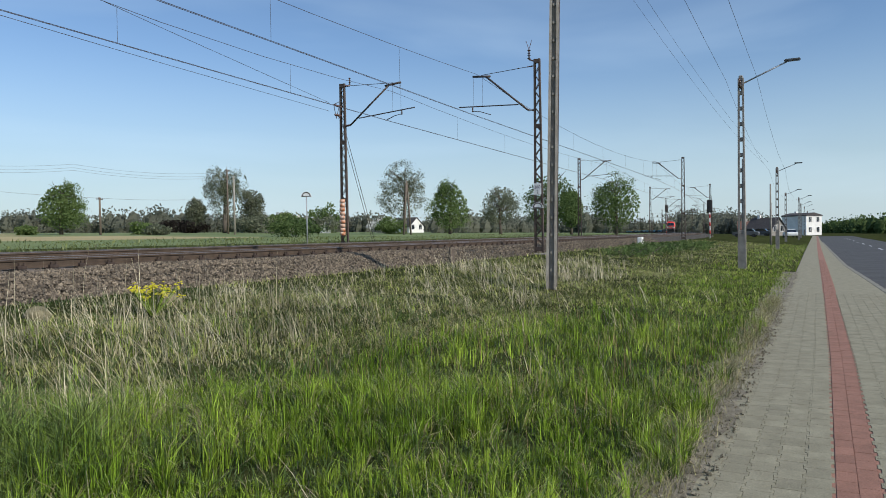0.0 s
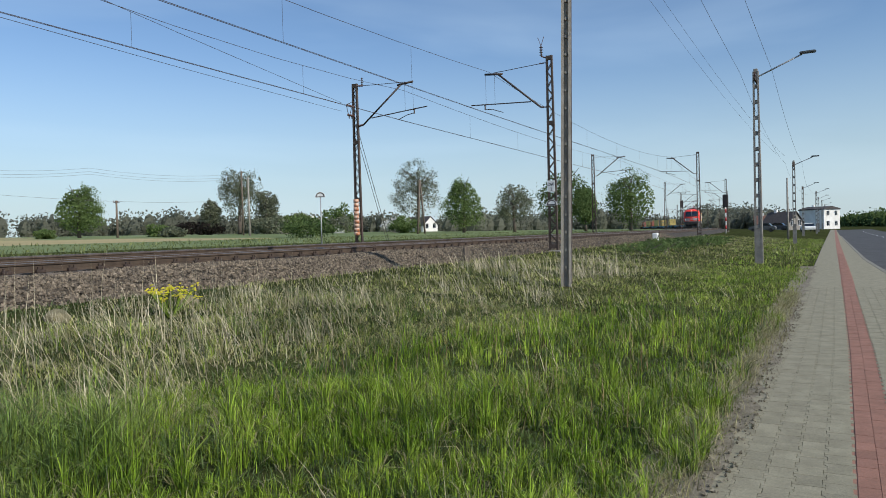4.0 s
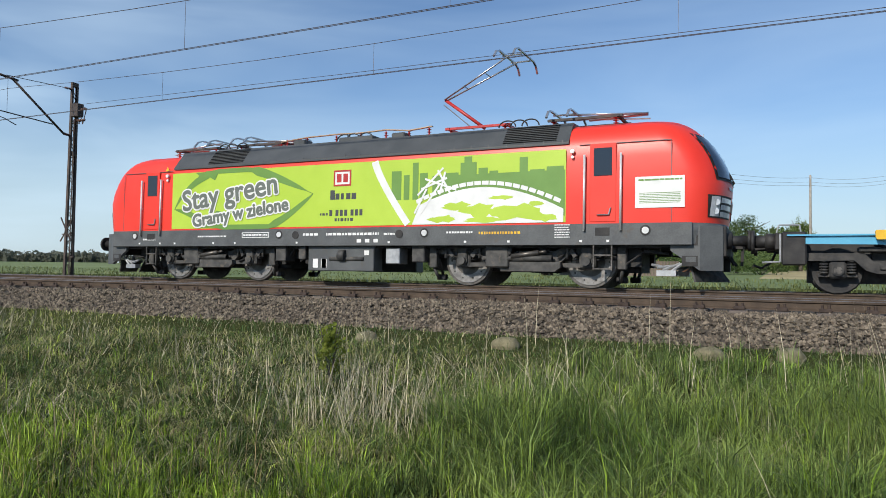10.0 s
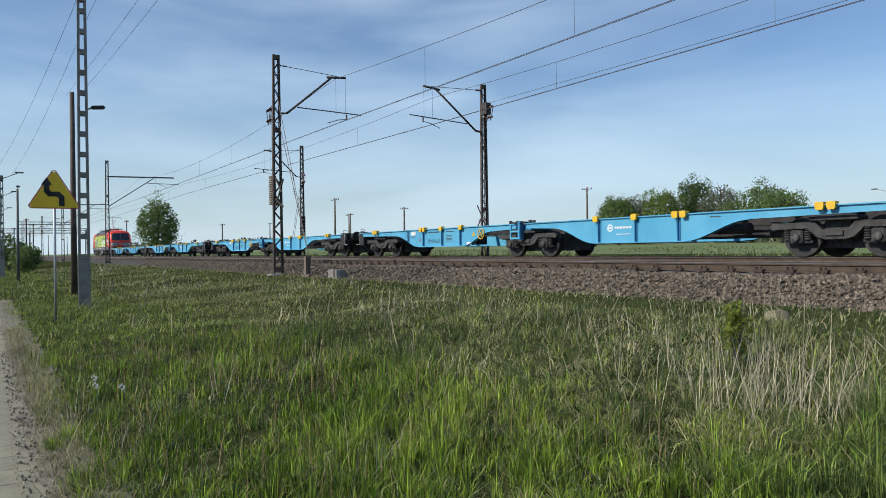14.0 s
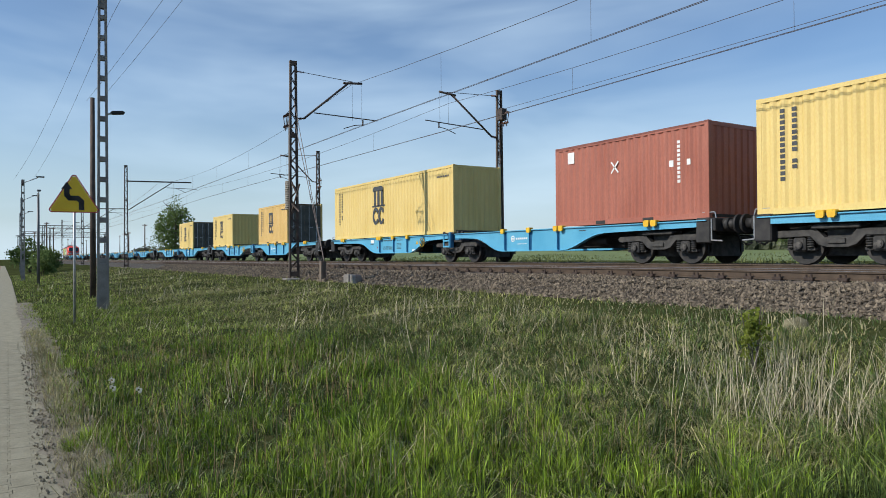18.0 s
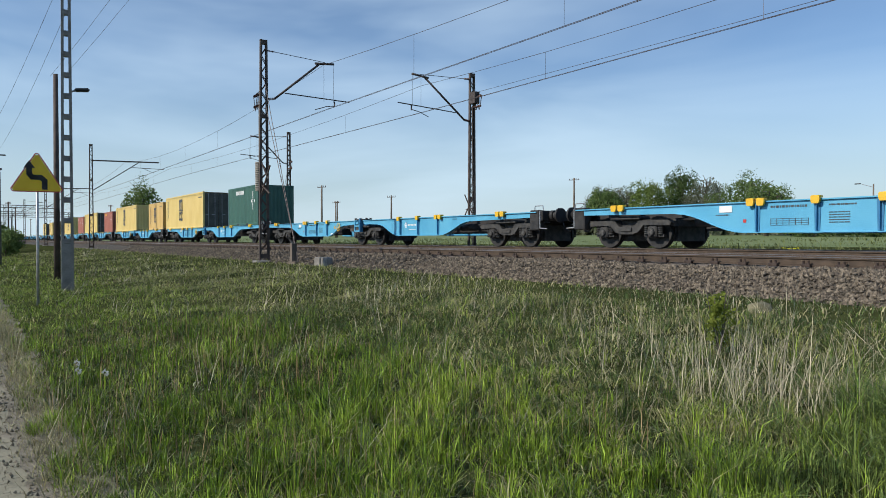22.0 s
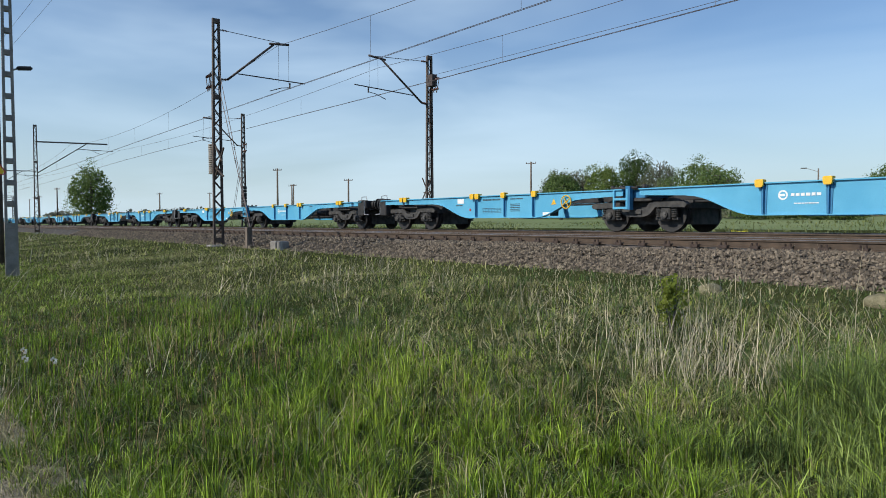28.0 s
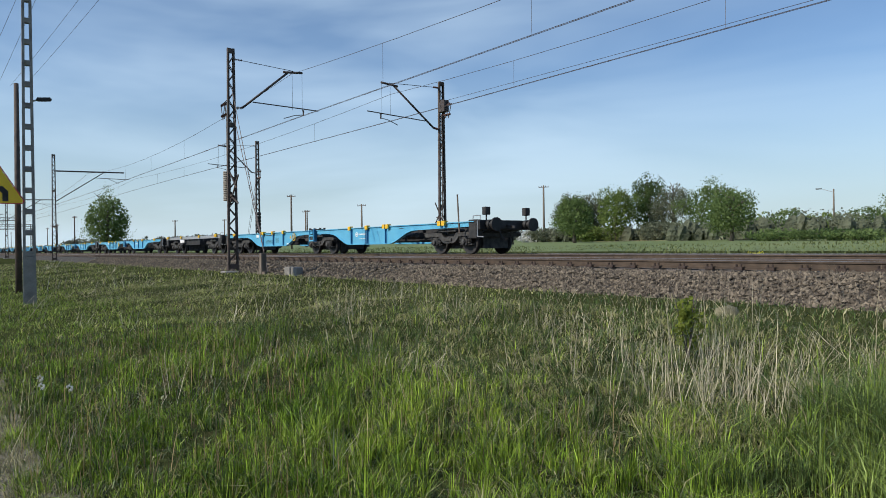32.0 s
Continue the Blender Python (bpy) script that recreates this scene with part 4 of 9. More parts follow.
for x, y, zt, w, m, lb, st in (
        (63.6, 89.8, 10.0, 6.6, M_LEAF, "round dense green tree on the meadow edge", "cone"),
        (108.8, 103.3, 17.0, 8.4, M_LEAFG, "tall airy grey-green tree", "airy"), (116.2, 102.6, 12.8, 6.4, M_LEAFG, "airy half-bare tree", "airy"), (104.9, 107.2, 10.5, 4.6, M_LEAFG, "small airy tree", "airy"),
        (113.2, 63.9, 15.0, 9.0, M_LEAFG, "tall airy grey-green tree", "airy"), (108.0, 52.2, 11.3, 7.2, M_LEAF, "dense oval green tree", "cone"), (116.1, 46.2, 10.9, 7.4, M_LEAFG, "airy young-leaved tree with visible limbs", "airy"),
        (100.1, 31.8, 11.3, 8.8, M_LEAFD, "dark dense broad tree", "round"), (124.9, 36.0, 10.1, 4.6, M_LEAF, "green tree beside a darker one", "round"), (117.1, 26.2, 11.1, 8.6, M_LEAF, "broad dense green tree beside the line", "round"),
        (-4.3, 94.9, 9.2, 8.0, M_LEAFD, "dark broad tree at the wood's edge", "round"), (-0.3, 95.0, 8.6, 5.0, M_LEAF, "green tree at the wood's edge", "round"), (2.4, 110, 10.4, 4.0, M_LEAFP, "pale fresh-leaved tree", "airy"), (28.5, 147.3, 12.8, 7.5, M_LEAFP, "pale fresh-leaved tree above bushes", "airy"),
        (-30.6, 88.0, 9.4, 6.6, M_LEAF, "green tree behind the brick house", "round"), (-14.2, 45.9, 5.4, 2.0, M_LEAFB, "dark conifer beside the brick house", "cone"), (-14.2, 58.3, 6.4, 6.0, M_LEAF, "broad green garden tree", "round"),
        (-9.0, 69.4, 7.3, 5.2, M_LEAF, "green garden tree behind a gable", "round"), (-3.7, 69.9, 5.9, 4.6, M_LEAF, "green garden tree", "round"), (-33.7, 55.6, 6.7, 4.4, M_LEAF, "green tree above a hedge", "round"), (-54.4, 58.6, 7.4, 5.0, M_LEAF, "bushy green tree", "round"),
        (-64.7, 69.6, 8.6, 5.2, M_LEAFG, "grey-green round tree", "round"), (-64.1, 72.8, 9.4, 4.4, M_LEAFG, "airy young-leaved tree", "airy"), (-57.4, 69.3, 9.0, 5.2, M_LEAFP, "fresh light green tree", "round"), (-57.3, 75.8, 10.6, 5.0, M_LEAFD, "dark green tall tree", "round"),
        (-53.3, 75.0, 9.9, 5.2, M_LEAFG, "pale half-bare tree", "airy"), (-45.5, 71.8, 8.9, 7.2, M_LEAF, "broad green tree with dense crown", "round"),
        (-29.7, 85.0, 9.2, 4.4, M_LEAF, "green tree", "round"), (-26.0, 84.1, 9.9, 3.0, M_LEAFD, "dark conifer among leafy trees", "cone"), (-19.1, 77.7, 9.2, 6.4, M_LEAFG, "broad grey-green tree", "round"),
        (-137.3, 27.3, 12.6, 8.0, M_LEAF, "large green tree beside the far end of the line", "round"), (190, -27, 7.0, 7.0, M_LEAFD, "dark tree beside the road", "round"), (150, -22, 5.2, 5.0, M_LEAF, "roadside tree", "round")):
    tree(x, y, zt, w, m, lb, st)
for x, y, zt, w, m, lb in (
        (54.7, 83.7, 3.6, 2.0, M_LEAF, "small green bush"), (110.0, 97.0, 6.4, 8.0, M_LEAFG, "dense undergrowth below the grove"), (117.0, 95.0, 6.8, 8.0, M_LEAF, "green undergrowth below the grove"), (121.0, 89.0, 6.0, 7.0, M_LEAFG, "grey-green undergrowth below the grove"), (105.5, 62.5, 4.8, 6.0, M_LEAF, "green bush beside a white cottage"), (58.9, 46.4, 4.0, 5.2, M_LEAFD, "dark rounded bush by the line"), (103.3, 108.8, 5.6, 9.0, M_LEAFB, "very dark purple-brown bush"), (129.8, 93.6, 8.9, 7.0, M_LEAF, "green bush near a farm roof"),
        (128.4, 77.5, 5.2, 5.6, M_BLOSSOM, "white-blossomed bush"), (71.8, 83.3, 4.2, 3.8, M_LEAF, "small green bush on the field edge"), (64.0, 72.0, 3.6, 3.0, M_LEAFG, "low grey-green bush"),
        (12.9, 129.4, 7.7, 10.5, M_LEAFP, "pale green thicket"), (19.8, 133.5, 7.9, 10.5, M_LEAF, "green thicket"), (31.5, 136.4, 7.9, 11.0, M_LEAFP, "pale green thicket"), (40.5, 140, 7.6, 9.0, M_LEAF, "green thicket"),
        (-14.5, 53.0, 4.4, 3.4, M_LEAFD, "dark garden bush"), (-10.7, 48.8, 2.5, 1.6, M_BLOSSOM, "white-blossomed garden bush"), (-9.2, 54.2, 4.3, 4.2, M_LEAF, "green garden bush"), (-5.4, 59.8, 4.6, 6.0, M_LEAFD, "broad dark hedge bush"), (-1.5, 62.0, 4.0, 5.5, M_LEAF, "green hedge bush"),
        (-28.4, 52.9, 2.9, 5.0, M_LEAF, "garden hedge"), (-24.0, 52.0, 2.7, 4.6, M_LEAFD, "garden hedge, dark"), (-21.4, 50.5, 2.6, 3.4, M_LEAF, "garden hedge beside the house"), (-38.0, 70.4, 5.2, 6.0, M_LEAF, "green roadside bush"), (-33.4, 72.7, 4.9, 4.0, M_LEAFP, "fresh green bush"), (-30.3, 74.0, 5.1, 4.6, M_LEAF, "green bush beside a lamp post"), (-41.0, 72.0, 4.6, 4.6, M_LEAFP, "fresh green bush"), (-26.0, 74.0, 5.3, 5.0, M_LEAF, "green bush"),
        (-52.0, 70.0, 4.6, 5.0, M_LEAFG, "undergrowth below the trees"), (-61.0, 68.0, 4.4, 4.0, M_LEAFP, "undergrowth, fresh green"), (-70.0, 70.0, 4.2, 4.6, M_LEAFG, "grey-green bush"), (-75.0, 72.0, 4.0, 5.0, M_BLOSSOM, "blossoming hedge"),
        (-90.0, 2.6, 3.8, 4.0, M_LEAFD, "dark bush beside the pavement"), (-70.0, 3.0, 2.6, 2.4, M_LEAF, "bush beside a pole")):
    bush(x, y, zt, w, m, lb)
# brambles on the bank
for k, (x, y, zt, w) in enumerate(((34.5, 7.2, 1.05, 3.0), (37.5, 6.8, 1.15, 3.0), (40.5, 7.4, 1.05, 2.6), (44.5, 7.0, 1.0, 3.0), (49, 6.2, 0.95, 3.2), (54, 6.6, 1.0, 3.4))):
    bush(x, y, zt, w, M_LEAFD if k % 2 else M_LEAF, "low green bramble on the bank", 900)


def far_wood(label, runs, mat=None, kind_name="far_wood", wide=0.5):
    """A line of crowns side by side: leaves on and within many overlapping egg shapes of uneven height."""
    r = np.random.default_rng(next(SEED))
    vs = []
    for (x0, y0), (x1, y1), h, n, size in runs:
        n, size = int(n * 0.85), size * 0.8
        length = math.hypot(x1 - x0, y1 - y0)
        m = max(12, int(length / (h * wide * 0.24)))
        cu = r.random(m)
        hc = h * (0.70 + 0.10 * np.sin(cu * 19 + x0) + r.uniform(-0.12, 0.18, m))
        rc = hc * r.uniform(0.3, 0.5, m)
        off = r.normal(0, h * 0.35, (m, 2))
        k = r.integers(0, m, n)
        d = r.normal(size=(n, 3))
        d /= np.linalg.norm(d, axis=1)[:, None]
        d *= (0.72 + 0.32 * r.random(n) ** 0.5)[:, None]
        x = x0 + (x1 - x0) * cu[k] + off[k, 0] + d[:, 0] * rc[k]
        y = y0 + (y1 - y0) * cu[k] + off[k, 1] + d[:, 1] * rc[k]
        z = hc[k] * 0.52 + d[:, 2] * hc[k] * 0.5
        low = r.random(n) < 0.4
        x, y = np.where(low, x + r.normal(0, h * 0.5, n), x), np.where(low, y + r.normal(0, h * 0.3, n), y)
        z = np.where(low, r.random(n) ** 0.8 * h * 0.62, z)
        p = np.stack([x, y, ground_z(x, y) + np.maximum(z, 0.1)], 1)
        vs.append(leaf_quads(p, size * r.uniform(0.6, 1.4, n), r, 0.7))
        # the shaded inside of each crown
        ang = np.arange(8) * math.tau / 8
        lev = ((0.02, 0.75), (0.30, 0.95), (0.62, 0.85), (0.86, 0.5))
        for j in range(m):
            cx, cy = x0 + (x1 - x0) * cu[j] + off[j, 0], y0 + (y1 - y0) * cu[j] + off[j, 1]
            rr = rc[j] * 0.66 * (1 + 0.22 * np.sin(ang * 3 + j) + r.uniform(-0.12, 0.12, 8))
            zb = float(ground_z(cx, cy))
            ring = [np.stack([cx + rr * q * np.cos(ang + 0.3 * i), cy + rr * q * np.sin(ang + 0.3 * i), np.full(8, zb + hc[j] * t * 0.80) + r.uniform(-0.04, 0.04, 8) * hc[j]], 1) for i, (t, q) in enumerate(lev)]
            top = np.repeat(np.array([[cx, cy, zb + hc[j] * 0.80]]), 8, 0)
            for lo, hi in zip(ring, ring[1:] + [top]):
                vs.append(np.stack([lo, np.roll(lo, -1, 0), np.roll(hi, -1, 0), hi], 1).reshape(-1, 3))
    v = np.concatenate(vs)
    return tagged(put(kind_name, raw_mesh(kind_name, v, np.arange(len(v)).reshape(-1, 4), mat or M_FARW_HAZE)), label, "wood", kind="stuff")


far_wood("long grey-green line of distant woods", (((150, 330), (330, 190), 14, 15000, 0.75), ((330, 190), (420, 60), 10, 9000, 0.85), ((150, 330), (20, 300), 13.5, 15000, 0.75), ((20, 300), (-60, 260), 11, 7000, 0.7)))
far_wood("green thicket along the field's far side", (((46, 142), (4, 126), 4.6, 9000, 0.26), ((2, 118), (-20, 100), 5.0, 5000, 0.24)), M_LEAF)
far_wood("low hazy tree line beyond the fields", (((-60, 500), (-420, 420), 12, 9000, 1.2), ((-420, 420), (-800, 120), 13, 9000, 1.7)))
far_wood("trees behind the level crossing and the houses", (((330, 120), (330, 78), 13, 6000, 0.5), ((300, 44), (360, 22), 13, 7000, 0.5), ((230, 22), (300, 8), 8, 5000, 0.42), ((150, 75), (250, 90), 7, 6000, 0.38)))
far_wood("dark roadside trees beyond the road", (((170, -24), (270, -30), 3.4, 6000, 0.32), ((270, -30), (420, -18), 8, 5000, 0.6)), M_LEAFD)
far_wood("hedge of young trees behind the meadow", (((-44, 62), (-26, 64), 3.0, 4000, 0.13), ((-75, 72), (-46, 70), 2.4, 4000, 0.14)), M_LEAFG)


# ---------------------------------------------------------------- houses and cars
M_BRICK = surf("orange brick", (0.36, 0.145, 0.075), (0.44, 0.19, 0.10), 0.85, 0, 2, 30, 0.3)
M_TILE = surf("dark roof tile", (0.045, 0.040, 0.040), (0.075, 0.066, 0.062), 0.8, 0, 3, 20, 0.4)
M_REDTILE = surf("old red roof tile", (0.12, 0.065, 0.05), (0.17, 0.09, 0.068), 0.85, 0, 3, 20, 0.4)
M_GREYROOF = surf("grey sheet roof", (0.22, 0.20, 0.18), (0.30, 0.28, 0.25), 0.8, 0, 2, 20, 0.3)
M_PLASTER = surf("white render", (0.70, 0.69, 0.66), (0.80, 0.79, 0.76), 0.85, 0, 1, 30, 0.15)


def house(x, y, w, d, wall_h, roof_h, turn, wm, rm, label, wins=3, flat_roof=False, storeys=1):
    z0 = float(ground_z(x, y))
    ob = tagged(new("house"), label, "house")
    ob.matrix_basis = pose(x, y, z0 - 0.1, 0, 0, turn)
    bm = B()
    box(bm, -w / 2, w / 2, -d / 2, d / 2, 0, wall_h)
    if not flat_roof:
        prism(bm, [(-d / 2, wall_h), (d / 2, wall_h), (0, wall_h + roof_h)], -w / 2, w / 2, True)
    part("wall", bm, wm, ob)
    bm = B()
    if flat_roof:
        box(bm, -w / 2 - 0.2, w / 2 + 0.2, -d / 2 - 0.2, d / 2 + 0.2, wall_h, wall_h + 0.25)
        prism(bm, [(-d / 2 - 0.2, wall_h + 0.25), (d / 2 + 0.2, wall_h + 0.25), (0, wall_h + 0.25 + roof_h)], -w / 2 - 0.2, w / 2 + 0.2, True)
    else:
        for s in (-1, 1):
            a = [(s * (d / 2 + 0.35), wall_h - 0.28), (s * (d / 2 + 0.35), wall_h - 0.14), (0, wall_h + roof_h + 0.16), (0, wall_h + roof_h + 0.02)]
            prism(bm, a, -w / 2 - 0.3, w / 2 + 0.3, True)
    roof = part("roof", bm, rm, ob)
    bm = B()
    box(bm, w * 0.2, w * 0.2 + 0.6, -0.3, 0.3, wall_h + roof_h * 0.6, wall_h + roof_h + 0.7)
    part("chimney", bm, M_BRICK if wm is M_BRICK else M_PLASTER, roof)
    for st in range(storeys):
        for k in range(wins):
            for side, q in (("y", -1), ("x", -1), ("x", 1)):
                if side == "x" and k > 1:
                    continue
                zz = 0.95 + st * 2.8
                win = put("window", None, ob)
                if side == "y":
                    cx, cy, t = -w / 2 + w * (k + 0.5) / wins, -d / 2, 0
                else:
                    cx, cy, t = q * w / 2, -d / 4 + k * d / 2, q * 90
                win.matrix_basis = pose(cx, cy, zz, 0, 0, t)
                bm = B()
                box(bm, -0.55, 0.55, -0.03, 0.05, 0, 1.3)
                part("pane", bm, M_GLASS, win)
                bm = B()
                for a, b, c, e in ((-0.62, 0.62, -0.07, 0.0), (-0.62, 0.62, 1.3, 1.37), (-0.62, -0.55, 0, 1.3), (0.55, 0.62, 0, 1.3), (-0.03, 0.03, 0, 1.3)):
                    box(bm, a, b, -0.06, 0.02, c, e)
                part("window_frame", bm, M_WHITE, win)
    return ob


house(-24.9, 77.0, 8.2, 6.0, 1.5, 1.8, 6, M_BRICK, M_TILE, "orange brick house with a dark tiled roof", 4)
house(-10.3, 79.0, 5.6, 4.0, 1.4, 1.5, 60, M_BRICK, M_TILE, "brick house gable among garden trees", 2)
house(175.0, 97.9, 7.0, 6.0, 1.8, 2.4, 75, M_PLASTER, M_TILE, "white cottage with a steep dark roof", 2)
house(121.6, 87.8, 2.6, 2.2, 1.8, 0.6, 40, M_PLASTER, M_GREYROOF, "small white outbuilding with a grey roof", 1)
house(129.6, 104.0, 11.0, 6.0, 1.6, 1.8, -52, M_CONCD, M_GREYROOF, "long farm building with a grey roof", 4)
house(225.0, -2.0, 7.6, 6.6, 5.4, 0.7, 53, M_PLASTER, M_TILE, "white two-storey house beside the road", 3, True, 2)
house(183.0, 8.6, 6.5, 6.0, 1.5, 1.7, 95, M_CONCD, M_REDTILE, "low house with an old red roof", 2)
house(172.0, 5.6, 6.0, 5.4, 1.6, 2.3, 60, M_CONCD, M_TILE, "low grey house with a dark roof", 2)


def car(x, y, turn, mat, label):
    ob = tagged(new("car"), label, "car")
    ob.matrix_basis = pose(x, y, float(ground_z(x, y)) + 0.02, 0, 0, turn)
    bm = B()
    prism(bm, [(-2.1, 0.35), (-2.15, 0.75), (-1.95, 0.95), (-1.2, 1.0), (1.0, 1.02), (1.9, 0.85), (2.12, 0.62), (2.1, 0.35)], -0.85, 0.85)
    bmesh.ops.bevel(bm, geom=list(bm.edges), offset=0.05, segments=1, affect="EDGES")
    part("body", bm, mat, ob)
    bm = B()
    prism(bm, [(-1.5, 0.98), (-1.1, 1.42), (0.3, 1.46), (1.05, 1.0)], -0.72, 0.72)
    part("cabin", bm, M_GLASS, ob)
    bm = B()
    prism(bm, [(-1.12, 1.42), (0.32, 1.46), (0.30, 1.49), (-1.10, 1.46)], -0.70, 0.70)
    part("roof", bm, mat, ob)
    for wx in (-1.35, 1.35):
        for wy in (-0.78, 0.78):
            bm = B()
            rod(bm, (wx, wy - 0.09, 0.31), (wx, wy + 0.09, 0.31), 0.31, 18)
            part("wheel", bm, M_BLACK, ob)


car(140.0, 0.6, 12, M_WHITE, "parked white saloon car")
car(150.0, 6.0, 80, M_PRINT, "dark car waiting at the crossing")
car(132.0, 7.4, 85, M_SILL, "dark grey car by the crossing")


# ---------------------------------------------------------------- poles, lamps, signs
def lattice_pole(x, y, h, w, turn, label, lamp=None, cross=True, mat=None, lean=0.0):
    """A concrete pole with a row of oval holes, tapering upwards."""
    mat = mat or M_CONCD
    z0 = float(ground_z(x, y))
    ob = tagged(new("street_lamp" if lamp else "utility_pole"), label, "street lamp" if lamp else "pole", "poles along the road")
    ob.matrix_basis = pose(x, y, z0 - 0.1, 0, lean, turn)
    bm = B()
    for s in (-1, 1):
        bar(bm, (s * w * 0.40, 0, 0), (s * w * 0.26, 0, h), w * 0.22, w * 0.5, (0, 1, 0))
    box(bm, -w * 0.42, w * 0.42, -w * 0.24, w * 0.24, 0, 1.5, 0.01)
    z = 1.5
    while z < h:
        u = z / h
        q = w * (0.40 - 0.14 * u)
        box(bm, -q, q, -w * 0.2, w * 0.2, z, z + 0.16, 0.02)
        z += 0.62
    box(bm, -w * 0.32, w * 0.32, -w * 0.22, w * 0.22, h - 0.3, h)
    part("shaft", bm, mat, ob, "pierced concrete shaft")
    if cross:
        bm = B()
        bar(bm, (0, -0.65, h - 0.35), (0, 0.65, h - 0.35), 0.07, 0.09)
        part("cross_arm", bm, M_MAST, ob)
        for q in (-0.58, -0.25, 0.25, 0.58):
            bm = B()
            insulator(bm, (0, q, h - 0.3), (0, q, h - 0.10), 0.045, 3)
            part("insulator", bm, M_INSUL, ob)
    if lamp:
        lx, ly, lz = lamp
        bm = B()
        rod(bm, (0, 0, h - 0.25), (lx * 0.9, ly * 0.9, h + lz - 0.05), 0.03, 8)
        part("lamp_arm", bm, M_GALV, ob)
        bm = B()
        d = Vector((lx, ly, 0)).normalized()
        a = Vector((lx, ly, h + lz)) - d * 0.28
        b = Vector((lx, ly, h + lz)) + d * 0.30
        bar(bm, a, b, 0.22, 0.09)
        bmesh.ops.bevel(bm, geom=list(bm.edges), offset=0.03, segments=2, affect="EDGES")
        part("lamp_head", bm, M_SILL, ob, "grey lamp head")
    return ob


def round_pole(x, y, h, r, label, mat=None, cross=0, lamp=None, lean=0.0, steps=False):
    z0 = float(ground_z(x, y))
    ob = tagged(new("utility_pole"), label, "pole", "poles")
    ob.matrix_basis = pose(x, y, z0 - 0.1, 0, lean, 0)
    bm = B()
    rod(bm, (0, 0, 0), (0, 0, h), r, 10, r * 0.68)
    part("shaft", bm, mat or M_WOOD, ob)
    for k in range(cross):
        z = h - 0.25 - k * 0.5
        a = math.radians(25)
        bm = B()
        bar(bm, (-0.75 * math.cos(a), -0.75 * math.sin(a), z), (0.75 * math.cos(a), 0.75 * math.sin(a), z), 0.07, 0.08)
        part("cross_arm", bm, M_MAST, ob)
        for q in (-0.68, -0.3, 0.3, 0.68):
            bm = B()
            rod(bm, (q * math.cos(a), q * math.sin(a), z + 0.04), (q * math.cos(a), q * math.sin(a), z + 0.22), 0.04, 8, 0.03)
            part("insulator", bm, M_INSUL, ob)
    if lamp:
        bm = B()
        rod(bm, (0, 0, h - 0.3), (lamp * 0.9, 0, h + 0.1), 0.025, 6)
        part("lamp_arm", bm, M_GALV, ob)
        bm = B()
        box(bm, min(lamp * 0.85, lamp * 1.25), max(lamp * 0.85, lamp * 1.25), -0.1, 0.1, h + 0.05, h + 0.15, 0.02)
        part("lamp_head", bm, M_SILL, ob)
    return ob


LP = "grey pierced concrete street lamp pole beside the pavement"
lattice_pole(30.94, 1.88, 7.75, 0.30, 88, LP, lamp=(-1.85, 0.0, 0.5))
for x, y, h in ((62.0, 1.17, 6.5), (98.0, 0.9, 6.2), (122, -0.7, 6.5), (150, -1.2, 6.5), (185, -2.2, 7), (225, -3.4, 7)):
    lattice_pole(x, y, h, 0.28, 88, LP, lamp=(-1.5, 0.0, 0.35))
round_pole(33.0, 1.92, 4.7, 0.10, "short grey pole behind the street lamp", M_CONCD)
round_pole(75.0, 2.0, 6.0, 0.10, "tall thin grey pole by the road", M_CONCD)
round_pole(92.0, 2.4, 4.5, 0.10, "thin grey pole by the road", M_CONCD, lamp=0.8)
lp = lattice_pole(-23.85, 2.62, 9.6, 0.34, 86, "grey pierced concrete pole with a small lamp", cross=False, lamp=None)
bm = B()
rod(bm, (0.08, 0, 6.05), (0.30, 0, 6.12), 0.025, 8)
part("lamp_arm", bm, M_GALV, lp)
bm = B()
bar(bm, (0.22, 0, 6.12), (0.62, 0, 6.16), 0.2, 0.10)
bmesh.ops.bevel(bm, geom=list(bm.edges), offset=0.03, segments=2, affect="EDGES")
part("lamp_head", bm, M_BLACK, lp, "dark lamp head")
round_pole(-29.86, 2.94, 7.75, 0.115, "weathered dark pole with insulators", M_MAST, lean=-0.8)
for x, y, h in ((-60, 1.3, 7.5), (-78, 1.6, 7.5), (-105, 2.0, 7.5)):
    lattice_pole(x, y, h, 0.28, 88, LP, lamp=(1.1, 0.0, 0.25))
round_pole(-50.0, 1.9, 5.7, 0.09, "slim dark lamp post", M_SILL, lamp=0.8)
# the tall weathered pole with step holes
P = tagged(new("utility_pole"), "tall weathered concrete pole with step holes in the grass", "pole")
P.matrix_basis = pose(16.0, 5.12, 0.15, 1.4, 0, 0) @ pose(0, 0, 0, 0, 0, -74)
bm = B()
for s in (-1, 1):
    bar(bm, (s * 0.092, 0, 0), (s * 0.070, 0, 10.4), 0.06, 0.20, (0, 1, 0))
part("shaft", bm, M_CONC, P, "pale concrete flanges")
bm = B()
bar(bm, (0, 0.02, 0), (0, 0.02, 10.4), 0.14, 0.08, (0, 1, 0))
part("web", bm, M_CONCD, P)
for k in range(24):
    bm = B()
    rod(bm, (0, -0.075, 0.6 + k * 0.41), (0, -0.01, 0.6 + k * 0.41), 0.035, 10)
    part("step_bolt", bm, M_CONCD, P)
bm = B()
rod(bm, (0.13, 0.0, 0.2), (0.11, 0.0, 10.0), 0.012, 6)
part("earth_wire", bm, M_WIRE, P)
